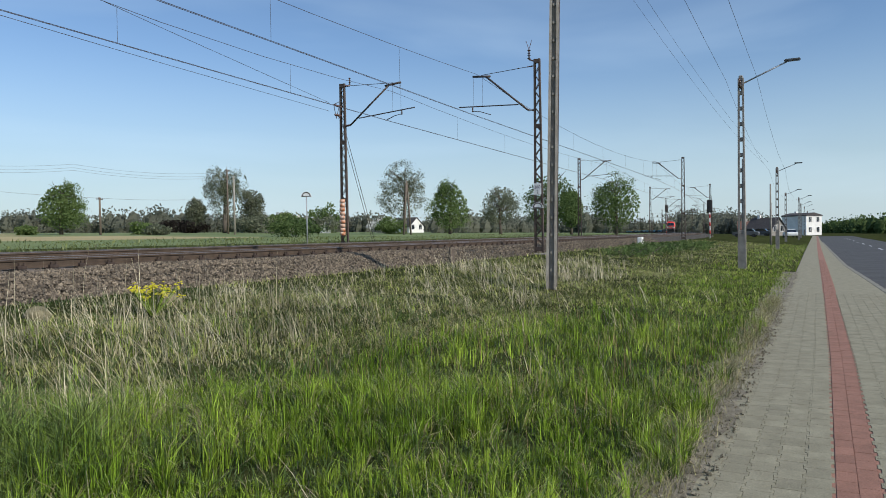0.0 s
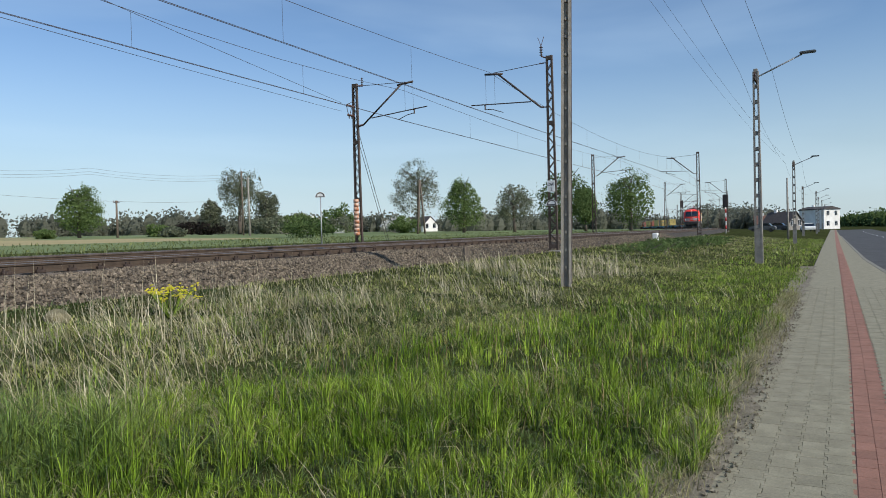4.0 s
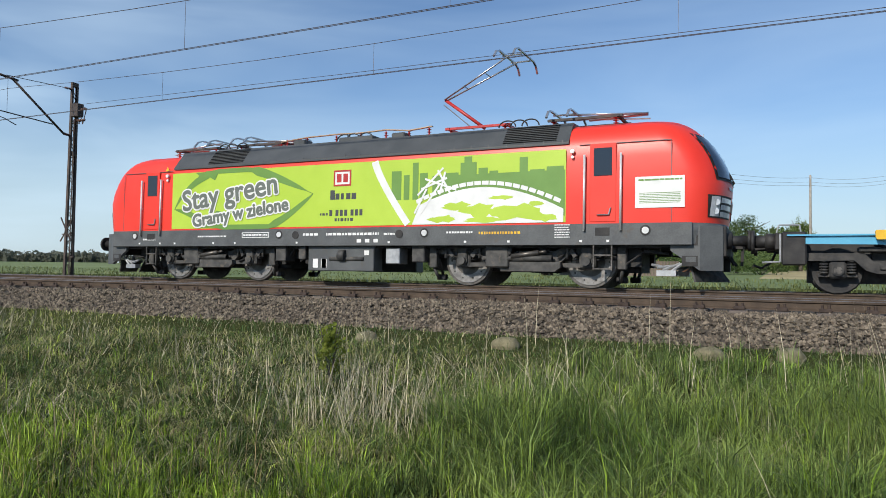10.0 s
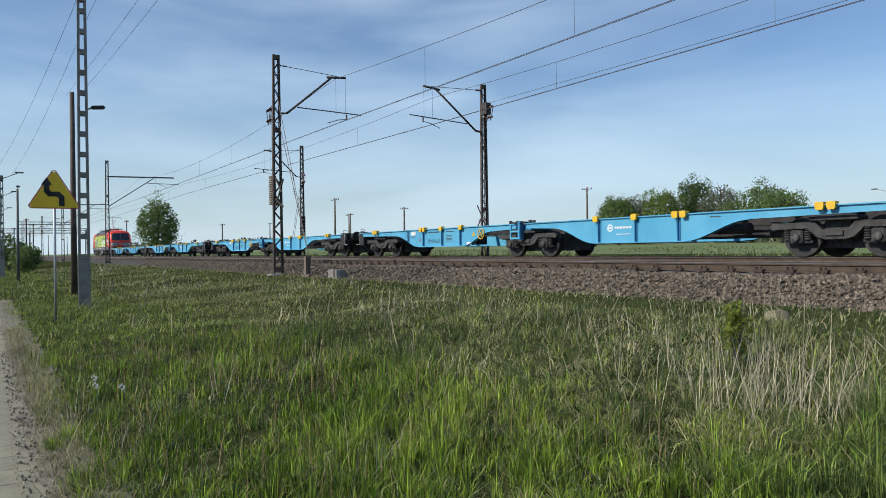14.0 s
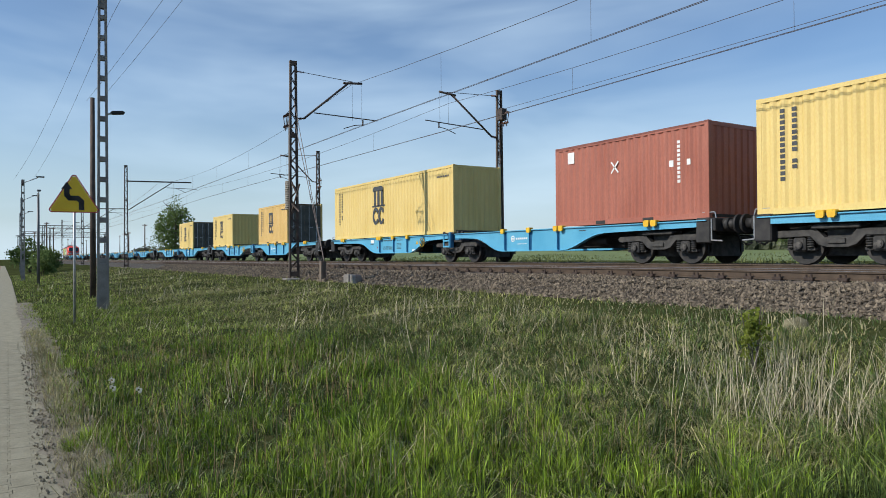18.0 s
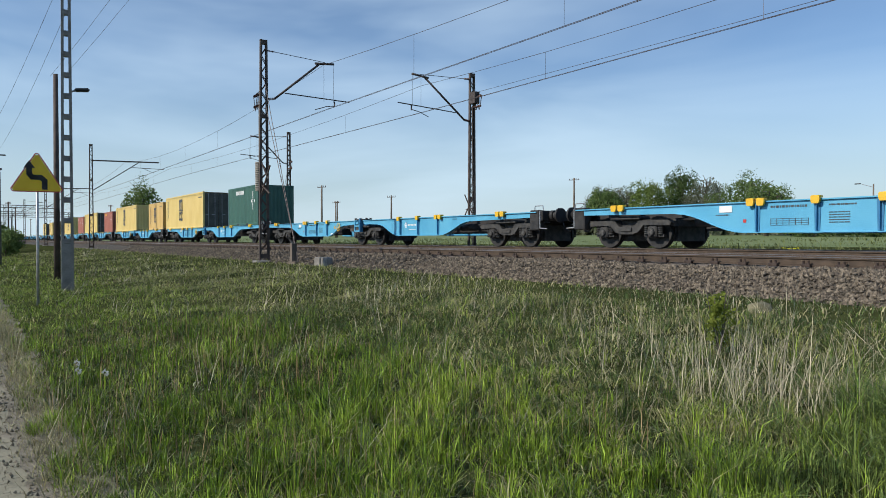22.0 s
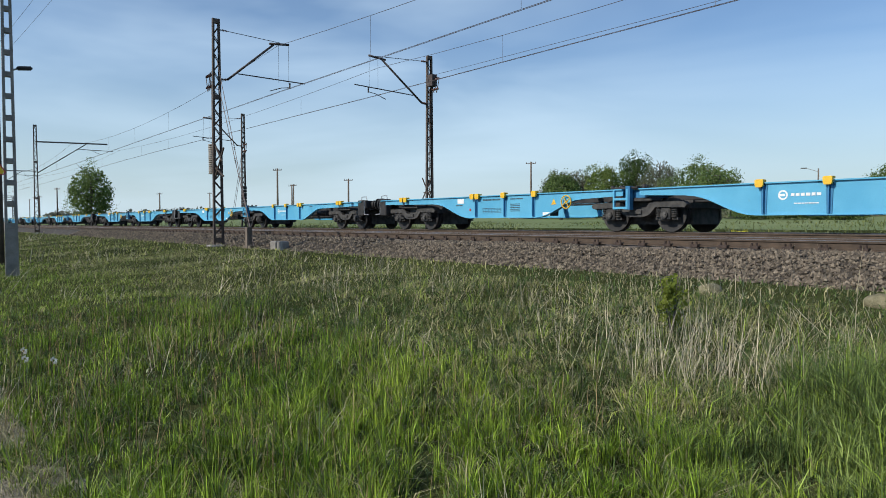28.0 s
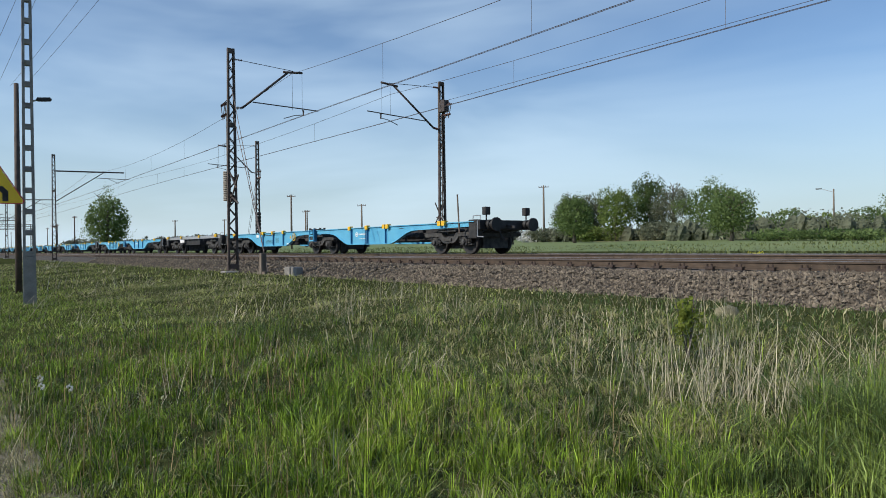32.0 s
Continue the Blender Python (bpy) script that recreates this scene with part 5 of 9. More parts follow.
# far wooden poles
PL = "grey timber power pole in the fields"
for x, y, zt, c in ((61.3, 79, 7.1, 1), (87.4, 82.2, 12.8, 1), (77.1, 71.3, 10.5, 0), (2.8, 85, 12.9, 0), (14.3, 86.8, 14.1, 1), (41, 91.2, 9.2, 1), (-11.9, 60.8, 12.5, 1), (-9.3, 79.5, 7.7, 0), (-71.1, 70.4, 10.1, 1), (-91, 41.5, 9.1, 1), (-90.9, 52.6, 8.1, 1), (-126.1, 60.8, 9.1, 1), (-144.3, 41, 7.6, 1), (-117.2, 56.2, 8.5, 1), (-170, 60, 9.0, 1), (-180, 35, 8.5, 1)):
    round_pole(x, y, zt - float(ground_z(x, y)) + 0.1, 0.16, PL, M_CONC if c == 0 or abs(x + 11.9) < 0.1 else M_WOOD, cross=c)
for x, y, zt in ((-128, 6, 7.5), (-150, 24, 8.4), (-166, 9, 8.2), (-185, 26, 8.0), (-205, 7, 8.6), (-222, 30, 9.0), (-240, 12, 8.2), (-262, 34, 9.5), (-285, 20, 8.8), (-330, 30, 9.5)):
    round_pole(x, y, zt - float(ground_z(x, y)), 0.14, "distant dark station mast with a cross arm", M_MAST, cross=1)
for s in (-1, 1):
    q = round_pole(91.6 + s * 1.1, 51.3, 8.2, 0.15, "leg of an A-shaped timber pole", M_WOOD, lean=-s * 7.5)
round_pole(-31.1, 68.3, 4.6, 0.09, "lamp post beside a hedge", M_WOOD, lamp=-1.3)

# portal gantries over the station's far tracks
for x, y0, y1, h in ((-150, 6.5, 14.5, 7.4), (-196, 4.5, 22, 8.0), (-240, 4.0, 27, 8.4)):
    pg = tagged(new("portal_gantry"), "distant dark lattice gantry over the station tracks", "gantry", "station gantries")
    zg = float(ground_z(x, y0))
    for y in (y0, y1):
        bm = B()
        for q in (-0.16, 0.16):
            box(bm, x - 0.06, x + 0.06, y + q - 0.05, y + q + 0.05, zg - 0.2, zg + h)
        for k in range(int(h / 0.6)):
            bar(bm, (x, y - 0.16, zg + 0.6 * k), (x, y + 0.16, zg + 0.6 * k + 0.5), 0.05, 0.05, (1, 0, 0))
        tagged(part("leg", bm, M_MAST, pg), kind="stuff")
    bm = B()
    for dz in (0.0, -0.45):
        box(bm, x - 0.06, x + 0.06, y0 - 0.6, y1 + 0.6, zg + h + dz - 0.06, zg + h + dz + 0.06)
    n_b = int((y1 - y0) / 0.7)
    for k in range(n_b):
        ya = y0 + (y1 - y0) * k / n_b
        bar(bm, (x, ya, zg + h - 0.45), (x, ya + 0.6, zg + h), 0.05, 0.05, (1, 0, 0))
    tagged(part("beam", bm, M_MAST, pg), kind="stuff")
# warning sign
sg = tagged(new("road_sign"), "yellow triangular double-bend warning sign on a steel post", "road sign")
sg.matrix_basis = pose(-19.43, 1.5, float(ground_z(-19.43, 1.5)), 0, 0, 82)
bm = B()
rod(bm, (0, 0.05, -0.2), (0, 0.05, 3.35), 0.03, 10)
part("post", bm, M_GALV, sg, "grey steel post")
tri = [(-0.50, 2.72), (0.50, 2.72), (0.54, 2.78), (0.035, 3.62), (-0.035, 3.62), (-0.54, 2.78)]
bm = B()
prism(bm, [(p[0] * 0.96, 2.70 + (p[1] - 2.70) * 0.96 + 0.01) for p in tri], -0.004, 0.012)
part("plate", bm, surf("sign yellow", (0.80, 0.50, 0.01), (0.86, 0.56, 0.015), 0.4, 0, 3, 50, 0.02, amount=0.1), sg, "yellow plate")
bm = B()
for a, b in zip(tri, tri[1:] + tri[:1]):
    bar(bm, (a[0], 0.0, a[1]), (b[0], 0.0, b[1]), 0.02, 0.024)
part("rim", bm, M_REDPIPE, sg, "faded red rim")
bm = B()
pts = [(0.16, 2.80), (0.16, 2.98), (0.08, 3.06), (-0.10, 3.06), (-0.16, 3.14), (-0.16, 3.32)]
for a, b in zip(pts, pts[1:]):
    d = (Vector(b) - Vector(a)).normalized()
    q = Vector((-d.y, d.x)) * 0.06
    e = d * 0.03
    prism(bm, [tuple(Vector(a) - e + q), tuple(Vector(a) - e - q), tuple(Vector(b) + e - q), tuple(Vector(b) + e + q)], -0.012, -0.006)
prism(bm, [(-0.28, 3.28), (-0.04, 3.28), (-0.16, 3.46)], -0.0125, -0.0065)
part("arrow", bm, M_BLACK, sg, "black double-bend arrow")
# half-round sign on a thin post beyond the tracks
ds = tagged(new("railway_sign"), "white half-round railway sign on a thin post", "railway sign")
ds.matrix_basis = pose(27.62, 21.0, float(ground_z(27.6, 21.0)), 0, 0, -70)
bm = B()
rod(bm, (0, 0.03, -0.2), (0, 0.03, 2.95), 0.03, 8)
part("post", bm, M_GALV, ds)
label_plate(ds, 0.0, 2.72, True)
# white kilometre post
kp = tagged(new("distance_post"), "low white concrete distance post beside the track", "distance post")
kp.matrix_basis = pose(53.0, 10.1, 0.5)
bm = B()
box(bm, -0.28, 0.28, -0.18, 0.18, 0, 0.75, 0.05)
part("block", bm, M_WHITE, kp)
bm = B()
for k in range(3):
    box(bm, -0.20 + k * 0.14, -0.10 + k * 0.14, -0.187, -0.182, 0.42, 0.60)
part("figure_marks", bm, M_PRINT, kp)


# signals
def signal(x, y, zh, label):
    ob = tagged(new("railway_signal"), label, "railway signal", "signals at the crossing")
    ob.matrix_basis = pose(x, y, 0.6, 0, 0, -90)
    bm = B()
    rod(bm, (0, 0, 0), (0, 0, zh), 0.09, 10)
    part("post", bm, M_WHITE, ob, "white and red banded post")
    bm = B()
    for k in range(3):
        rod(bm, (0, 0, 0.6 + k * 1.1), (0, 0, 1.1 + k * 1.1), 0.095, 10)
    part("red_bands", bm, M_REDPIPE, ob)
    bm = B()
    box(bm, -0.36, 0.36, -0.10, 0.10, zh - 0.7, zh + 1.1, 0.08)
    part("head", bm, M_BLACK, ob, "black signal head")
    for k in range(3):
        bm = B()
        rod(bm, (0, -0.11, zh - 0.35 + k * 0.5), (0, -0.24, zh - 0.35 + k * 0.5), 0.13, 12)
        part("hood", bm, M_BLACK, ob)


signal(103.0, 10.3, 4.2, "black-headed railway signal on a banded post")
signal(184.6, 28.7, 6.6, "black-headed railway signal beyond the tracks")
# concrete cable blocks and a stake on the bank
for x, y, z in ((-22.3, 10.35, 0.62), (-23.0, 10.42, 0.62)):
    cb = tagged(new("concrete_block"), "small grey concrete block on the track bank", "block", "blocks on the bank")
    bm = B()
    box(bm, -0.16, 0.16, -0.15, 0.15, -0.1, 0.36, 0.03)
    part("block", bm, M_CONCD, cb)
    cb.matrix_basis = pose(x, y, z, 0, 0, 14)
st = tagged(new("stake"), "short dark timber stake on the track bank", "stake")
st.matrix_basis = pose(-24.9, 10.2, 0.5)
bm = B()
bar(bm, (0, 0, 0), (0.02, 0, 0.95), 0.2, 0.2)
box(bm, -0.35, 0.35, -0.08, 0.08, 0.15, 0.28)
part("post", bm, M_WOOD, st)
st = tagged(new("stake"), "short dark stake at the foot of the bank", "stake")
st.matrix_basis = pose(21.0, 10.1, 0.45)
bm = B()
bar(bm, (0, 0, 0), (0.0, 0, 0.7), 0.14, 0.14)
part("post", bm, M_WOOD, st)
# garden fence
fence = tagged(new("garden_fence"), "grey weathered board fence by the gardens", "fence")
fence.matrix_basis = pose(-14.0, 48.2, float(ground_z(-12, 48.2)))
bm = B()
box(bm, 0, 0.18, -0.015, 0.015, 0, 1.0)
BOARD = finish(bm, M_WOOD, "board")
for k in range(40):
    put("board", BOARD, fence, m=pose(k * 0.2, 0, 0))


# ---------------------------------------------------------------- power lines along the road
def line_between(pts, sag, r, label, n=14):
    ob = tagged(new("power_line"), label, "power line", "power lines")
    for a, b in zip(pts, pts[1:]):
        a, b = Vector(a), Vector(b)
        bm = B()
        q = [a.lerp(b, k / n) - Vector((0, 0, sag * 4 * (k / n) * (1 - k / n))) for k in range(n + 1)]
        tube(bm, q, r)
        part("wire", bm, M_WIRE, ob)


for dy in (-0.58, 0.58):
    line_between([(-60, 1.3 + dy, 7.4), (-23.85, 2.62 + dy * 0.4, 9.0), (30.94, 1.88 + dy, 7.75), (62, 1.17 + dy, 6.4), (98, 0.9 + dy, 6.1), (122, -0.7 + dy, 6.3)], 0.5, 0.0055, "thin twin power line along the road")
for dy in (-0.2, 0.2):
    line_between([(-29.86, 2.94 + dy, 7.6), (16.0, 5.12 + dy, 10.3), (62, 2.0 + dy, 7.0)], 0.6, 0.0045, "thin wires from the tall pole")
for dz in (0.0, 0.45, 0.8):
    line_between([(-11.9, 60.8, 12.2 - dz), (2.8, 85.0, 12.6 - dz), (14.3, 86.8, 13.7 - dz), (41, 91.2, 11.5 - dz), (61.3, 84, 11.6 - dz), (87.4, 82.2, 12.4 - dz)], 0.7, 0.012, "field power line on timber poles")
line_between([(20, 92, 9.0), (41, 91.2, 9.0), (61.3, 79, 7.0), (87, 82, 8.2)], 0.3, 0.014, "low wire across the field")


# ---------------------------------------------------------------- the train
V = 27.824                        # m/s towards -x
LOCO_X = -14.256 + 9.8 * V        # front of the locomotive at 0 s
MOVERS = []                       # (thing, place along the train, height)


def add_mover(ob, s, dz=0.0):
    MOVERS.append((ob, s, dz))
    return ob


LEN = 19.15
loco = tagged(new("electric_locomotive"), "red and lime green electric locomotive with one raised pantograph", "locomotive")
add_mover(loco, 0.0)


def flat(bm, pts, y=-1.512, depth=0.006):
    """A thin film with the outline pts in x, z on the side of a vehicle."""
    prism(bm, pts, y, y + depth)


def strip(bm, line, w, y=-1.512, depth=0.006):
    """One unbroken film strip of width w (or widths) along a line of x, z points."""
    n = len(line)
    pts = [Vector(p) for p in line]
    left, right = [], []
    for i in range(n):
        d = (pts[min(n - 1, i + 1)] - pts[max(0, i - 1)]).normalized()
        q = Vector((-d.y, d.x)) * (w[i] if isinstance(w, (list, tuple)) else w) / 2
        left.append(pts[i] + q)
        right.append(pts[i] - q)
    g = [[bm.verts.new((p.x, yy, p.y)) for p in side] for side in (left, right) for yy in (y, y + depth)]
    for i in range(n - 1):
        bm.faces.new((g[0][i], g[2][i], g[2][i + 1], g[0][i + 1]))
        bm.faces.new((g[0][i], g[0][i + 1], g[1][i + 1], g[1][i]))
        bm.faces.new((g[2][i + 1], g[2][i], g[3][i], g[3][i + 1]))


def lettering(name, text, size, x, y, z, mat, parent, turn=0, thick=0.0, depth=0.002, align="LEFT", face=(90, 0, 0), shear=0.0):
    cu = bpy.data.curves.new(name, "FONT")
    cu.body, cu.size, cu.align_x, cu.extrude, cu.offset, cu.shear = text, size, align, depth, thick, shear
    cu.resolution_u = 3
    ob = new("lettering_tmp", cu)
    dg = bpy.context.evaluated_depsgraph_get()
    me = bpy.data.meshes.new_from_object(ob.evaluated_get(dg))
    bpy.data.objects.remove(ob)
    me.materials.clear()
    me.materials.append(mat)
    return put(name, me, parent, m=pose(x, y, z, *face) @ pose(0, 0, 0, 0, 0, turn))


def bars(bm, x0, x1, z, h, seed, y=-1.512, depth=0.006, lo=0.4, hi=2.2):
    """A line of small marks that cannot be read."""
    r = random.Random(seed)
    x = x0
    while x < x1 - 0.02:
        w = min(h * r.uniform(lo, hi), x1 - x)
        flat(bm, [(x, z), (x + w, z), (x + w, z + h), (x, z + h)], y, depth)
        x += w + h * 0.45


for q in lettering_late:
    fig = lettering("distance_figures", q[1], q[2], q[3], q[4], q[5], M_BLACK, q[0])
    fig.matrix_basis = pose(0, 0, 0, 0, 0, -90) @ fig.matrix_basis


# ---- shell: rings of points at rising levels, round at both noses
LEVEL = ((0.98, 1.49), (1.25, 1.50), (1.42, 1.50), (1.6, 1.50), (2.0, 1.50), (2.3, 1.50), (2.6, 1.49), (2.9, 1.48), (3.15, 1.46), (3.28, 1.42), (3.42, 1.36), (3.54, 1.27), (3.63, 1.15), (3.72, 0.95), (3.80, 0.55))
NOSE = ((0.98, 0.44), (1.4, 0.40), (1.9, 0.34), (2.2, 0.31), (2.35, 0.31), (2.6, 0.38), (2.9, 0.52), (3.15, 0.68), (3.28, 0.77), (3.42, 0.90), (3.54, 1.02), (3.63, 1.14), (3.72, 1.30), (3.80, 1.55))


def nose_x(y, z):
    xf = float(np.interp(z, [p[0] for p in NOSE], [p[1] for p in NOSE]))
    w = float(np.interp(z, [p[0] for p in LEVEL], [p[1] for p in LEVEL]))
    u = min(1.0, abs(y) / w)
    return xf + 0.92 * (1 - (1 - u ** 2.5) ** (1 / 2.5))


def shell(name, levels, mat, label):
    """A closed band of the body between its lowest and highest level."""
    bm = B()
    rings = []
    for z, w in levels:
        ys = [w * math.sin(math.pi / 2 * k / 14) for k in range(-14, 15)]
        ring = [bm.verts.new((nose_x(y, z), y, z)) for y in ys]
        ring += [bm.verts.new((LEN - nose_x(y, z), y, z)) for y in reversed(ys)]
        rings.append(ring)
    for a, b in zip(rings, rings[1:]):
        n = len(a)
        for k in range(n):
            f = bm.faces.new((a[k], a[(k + 1) % n], b[(k + 1) % n], b[k]))
            f.smooth = True
    bm.faces.new(rings[-1])
    bm.faces.new([bm.verts.new(v.co) for v in rings[0][::-1]])
    return part(name, bm, mat, loco, label)


body = shell("body", [(1.424, 1.50)] + list(LEVEL[3:]), M_RED, "glossy red body shell")
shell("underframe_skirt", LEVEL[:3], M_SILL, "dark grey skirt below the red shell")


def on_nose(name, quads, mat, off, parent, rear=False, label=""):
    """A patch that follows the curved nose; quads are outlines in y, z."""
    bm = B()
    for (y0, y1, za, zb, sk) in quads:
        g = []
        for i in range(9):
            row = []
            for j in range(7):
                z = za + (zb - za) * j / 6
                y = (y0 + (y1 - y0) * i / 8) * (1 - sk * j / 6)
                x = nose_x(y, z) - off
                row.append(bm.verts.new((LEN - x if rear else x, y, z)))
            g.append(row)
        for i in range(8):
            for j in range(6):
                f = bm.faces.new((g[i][j], g[i + 1][j], g[i + 1][j + 1], g[i][j + 1]))
                f.smooth = True
    return part(name, bm, mat, parent, label)


for rear in (False, True):
    on_nose("windscreen_seal", ((-1.19, 1.19, 2.34, 3.38, 0.08),), M_BLACK, 0.012, loco, rear, "black rubber windscreen surround")
    for s in (-1, 1):
        on_nose("windscreen", ((s * 0.05, s * 1.13, 2.40, 3.33, 0.08),), M_GLASS, 0.026, loco, rear, "dark tinted windscreen pane")
    on_nose("windscreen_bar", ((-0.045, 0.045, 2.40, 3.36, 0.0),), M_SILL, 0.036, loco, rear, "grey bar between the panes")
    for s in (-1, 1):
        on_nose("headlamp_panel", ((s * 0.30, s * 1.30, 1.54, 2.02, -0.03),), M_BLACK, 0.014, loco, rear, "dark headlamp panel with pale slats")
        for z in (1.57, 1.72, 1.87):
            on_nose("grille_bar", ((s * 0.33, s * 1.00, z, z + 0.105, 0),), M_HEAD, 0.022, loco, rear, "pale slat")
        on_nose("lamp_glass", ((s * 1.03, s * 1.27, 1.57, 1.99, 0),), M_HEAD, 0.019, loco, rear, "clear lamp glass")
        for z in (1.68, 1.87):
            bm = B()
            x = nose_x(1.14, z) - 0.012
            x = LEN - x if rear else x
            rod(bm, (x, s * 1.13, z), (x + (0.008 if rear else -0.008), s * 1.15, z), 0.068, 16)
            part("headlamp", bm, M_LAMP if not rear else M_HEAD, loco, "round lit headlamp" if not rear else "round unlit tail lamp")
    bm = B()
    x = nose_x(0.0, 3.47) - 0.01
    rod(bm, (LEN - x if rear else x, 0, 3.47), (LEN - x + 0.02 if rear else x - 0.02, 0, 3.47), 0.07, 14)
    part("top_lamp", bm, M_HEAD if rear else M_LAMP, loco, "round lamp above the windscreen")
    on_nose("badge", ((-0.17, 0.17, 1.72, 1.96, 0),), M_WHITE, 0.02, loco, rear, "white badge with a red frame")
    on_nose("badge_core", ((-0.12, 0.12, 1.76, 1.92, 0),), M_REDPIPE, 0.028, loco, rear)
    on_nose("number_marks", ((-0.62, -0.36, 2.17, 2.23, 0), (-0.32, -0.1, 2.17, 2.23, 0)), M_WHITE, 0.012, loco, rear)
    bm = B()
    for s in (-1, 1):
        a = (nose_x(s * 0.35, 2.42) - 0.05, s * 0.38, 2.42)
        b = (nose_x(s * 0.6, 3.1) - 0.03, s * 0.30, 3.05)
        if rear:
            a, b = (LEN - a[0], a[1], a[2]), (LEN - b[0], b[1], b[2])
        rod(bm, a, b, 0.022, 6)
    tagged(part("wiper_pair", bm, M_BLACK, loco), kind="stuff")

# ---- side: lime film, red edge, grey sill and roof flank
for s in (-1, 1):
    bm = B()
    box(bm, 3.45, 15.45, s * 1.502, s * 1.508, 1.47, 3.12)
    part("lime_panel", bm, M_GREEN, loco, "lime green film panel")
    bm = B()
    box(bm, 1.00, LEN - 1.00, s * 1.46, s * 1.515, 0.955, 1.43, 0.01)
    part("sill", bm, M_SILL, loco, "dark grey sill")
    bm = B()
    prism(bm, [(s * 1.475, 3.24), (s * 1.475, 3.30), (s * 1.08, 3.80), (s * 0.3, 3.83), (s * 0.3, 3.5)], 3.45, 15.5, True)
    for k in range(27):
        x = 3.65 + k * 0.45
        bar(bm, (x, s * 1.47, 3.26), (x, s * 1.455, 3.34), 0.03, 0.02, (0, 1, 0))
    part("roof_flank", bm, M_ROOF, loco, "dark grey sloping roof flank")
    bm = B()
    for x0, x1 in ((4.75, 6.05), (13.9, 15.2)):
        for k in range(9):
            u = k / 8
            y, z = 1.44 - 0.32 * u, 3.36 + 0.40 * u
            bar(bm, (x0, s * (y + 0.012), z), (x1, s * (y + 0.012), z), 0.012, 0.022, (0, s * 0.8, 0.6))
    tagged(part("roof_grille", bm, M_BLACK, loco), kind="stuff")
    for xa, flip in ((2.33, 1), (LEN - 2.58, -1)):
        c = xa + flip * 0.29
        bm = B()
        box(bm, min(xa, xa + flip * 0.58), max(xa, xa + flip * 0.58), s * 1.496, s * 1.512, 1.47, 3.20, 0.006)
        door = part("cab_door", bm, M_RED, loco, "red cab door")
        bm = B()
        box(bm, c - 0.20, c + 0.20, s * 1.505, s * 1.520, 2.48, 3.10, 0.008)
        part("door_window", bm, M_GLASS, door, "dark door window")
        for q in (-0.40, 0.40):
            bm = B()
            rod(bm, (c + q, s * 1.56, 1.27), (c + q, s * 1.56, 2.96), 0.027, 8)
            for z in (1.30, 2.1, 2.93):
                rod(bm, (c + q, s * 1.56, z), (c + q, s * 1.49, z), 0.018, 6)
            part("handrail", bm, M_RAILING, loco, "bright metal handrail")
        bm = B()
        rod(bm, (c - 0.12, s * 1.54, 1.62), (c + 0.14, s * 1.54, 1.62), 0.016, 6)
        rod(bm, (c + 0.14, s * 1.54, 1.62), (c + 0.18, s * 1.54, 1.78), 0.016, 6)
        part("door_handle", bm, M_STEEL, door)
        bm = B()
        for z in (0.42, 0.72, 1.0):
            box(bm, c - 0.19, c + 0.19, s * 1.30, s * 1.50, z, z + 0.03)
        for q in (-0.2, 0.2):
            box(bm, c + q - 0.015, c + q + 0.015, s * 1.44, s * 1.49, 0.40, 1.02)
        part("cab_ladder", bm, M_WHEEL, loco)
        bm = B()
        box(bm, c - 0.16, c + 0.16, s * 1.51, s * 1.52, 1.16, 1.34)
        part("step_recess", bm, M_BLACK, loco)
    for x in (3.25, LEN - 3.55):
        bm = B()
        rod(bm, (x, s * 1.50, 3.06), (x, s * 1.56, 3.06), 0.05, 12)
        rod(bm, (x, s * 1.50, 2.93), (x, s * 1.54, 2.93), 0.035, 12)
        part("side_camera", bm, M_WHITE, loco)
    for x in (1.95, 7.45, 11.9, 17.2):
        bm = B()
        rod(bm, (x, s * 1.51, 1.27), (x, s * 1.525, 1.27), 0.115, 16)
        part("filler_recess", bm, M_BLACK, loco)
        bm = B()
        rod(bm, (x, s * 1.51, 1.27), (x, s * 1.538, 1.27), 0.075, 14)
        part("filler_cap", bm, M_RAILING, loco)
    for x in (8.0, 11.2):
        bm = B()
        rod(bm, (x, s * 1.51, 1.25), (x, s * 1.53, 1.25), 0.105, 14)
        part("jack_hole", bm, M_BLACK, loco)
    # seam under the cab roof, small white lifting marks along the sill
    for xa, xb in ((1.42, 3.4), (LEN - 3.4, LEN - 1.42)):
        bm = B()
        box(bm, xa, xb, min(s * 1.462, s * 1.478), max(s * 1.462, s * 1.478), 3.19, 3.205)
        part("roof_seam", bm, M_SILL, loco)
    for x in (2.15, 3.0, 3.6, 5.1, 5.9, 8.05, 10.9, 13.0, 14.1, 15.8, 16.4):
        bm = B()
        flat(bm, [(x - 0.03, 1.02), (x + 0.03, 1.02), (x + 0.03, 1.07), (x - 0.03, 1.07)], s * 1.5185 - 0.003)
        part("lifting_mark", bm, M_WHITE, loco)

# ---- pictures and slogans on the near side
bm = B()
leaf = []
for k in range(25):
    u = k / 24
    leaf.append((3.55 + 5.0 * u, 2.05 + 0.30 * u + 1.02 * math.sin(math.pi * u ** 0.75) * 0.98))
leaf_top = [(x, min(3.11, z)) for x, z in leaf]
strip(bm, leaf_top, [0.02 + 0.26 * math.sin(math.pi * min(1, k / 24 * 1.05)) ** 0.6 * (1 if leaf[k][1] < 3.06 else 0.45) for k in range(25)], -1.513, 0.004)
low = []
for k in range(25):
    u = k / 24
    low.append((3.55 + 5.0 * u, 2.05 + 0.30 * u - 0.86 * math.sin(math.pi * u ** 1.25)))
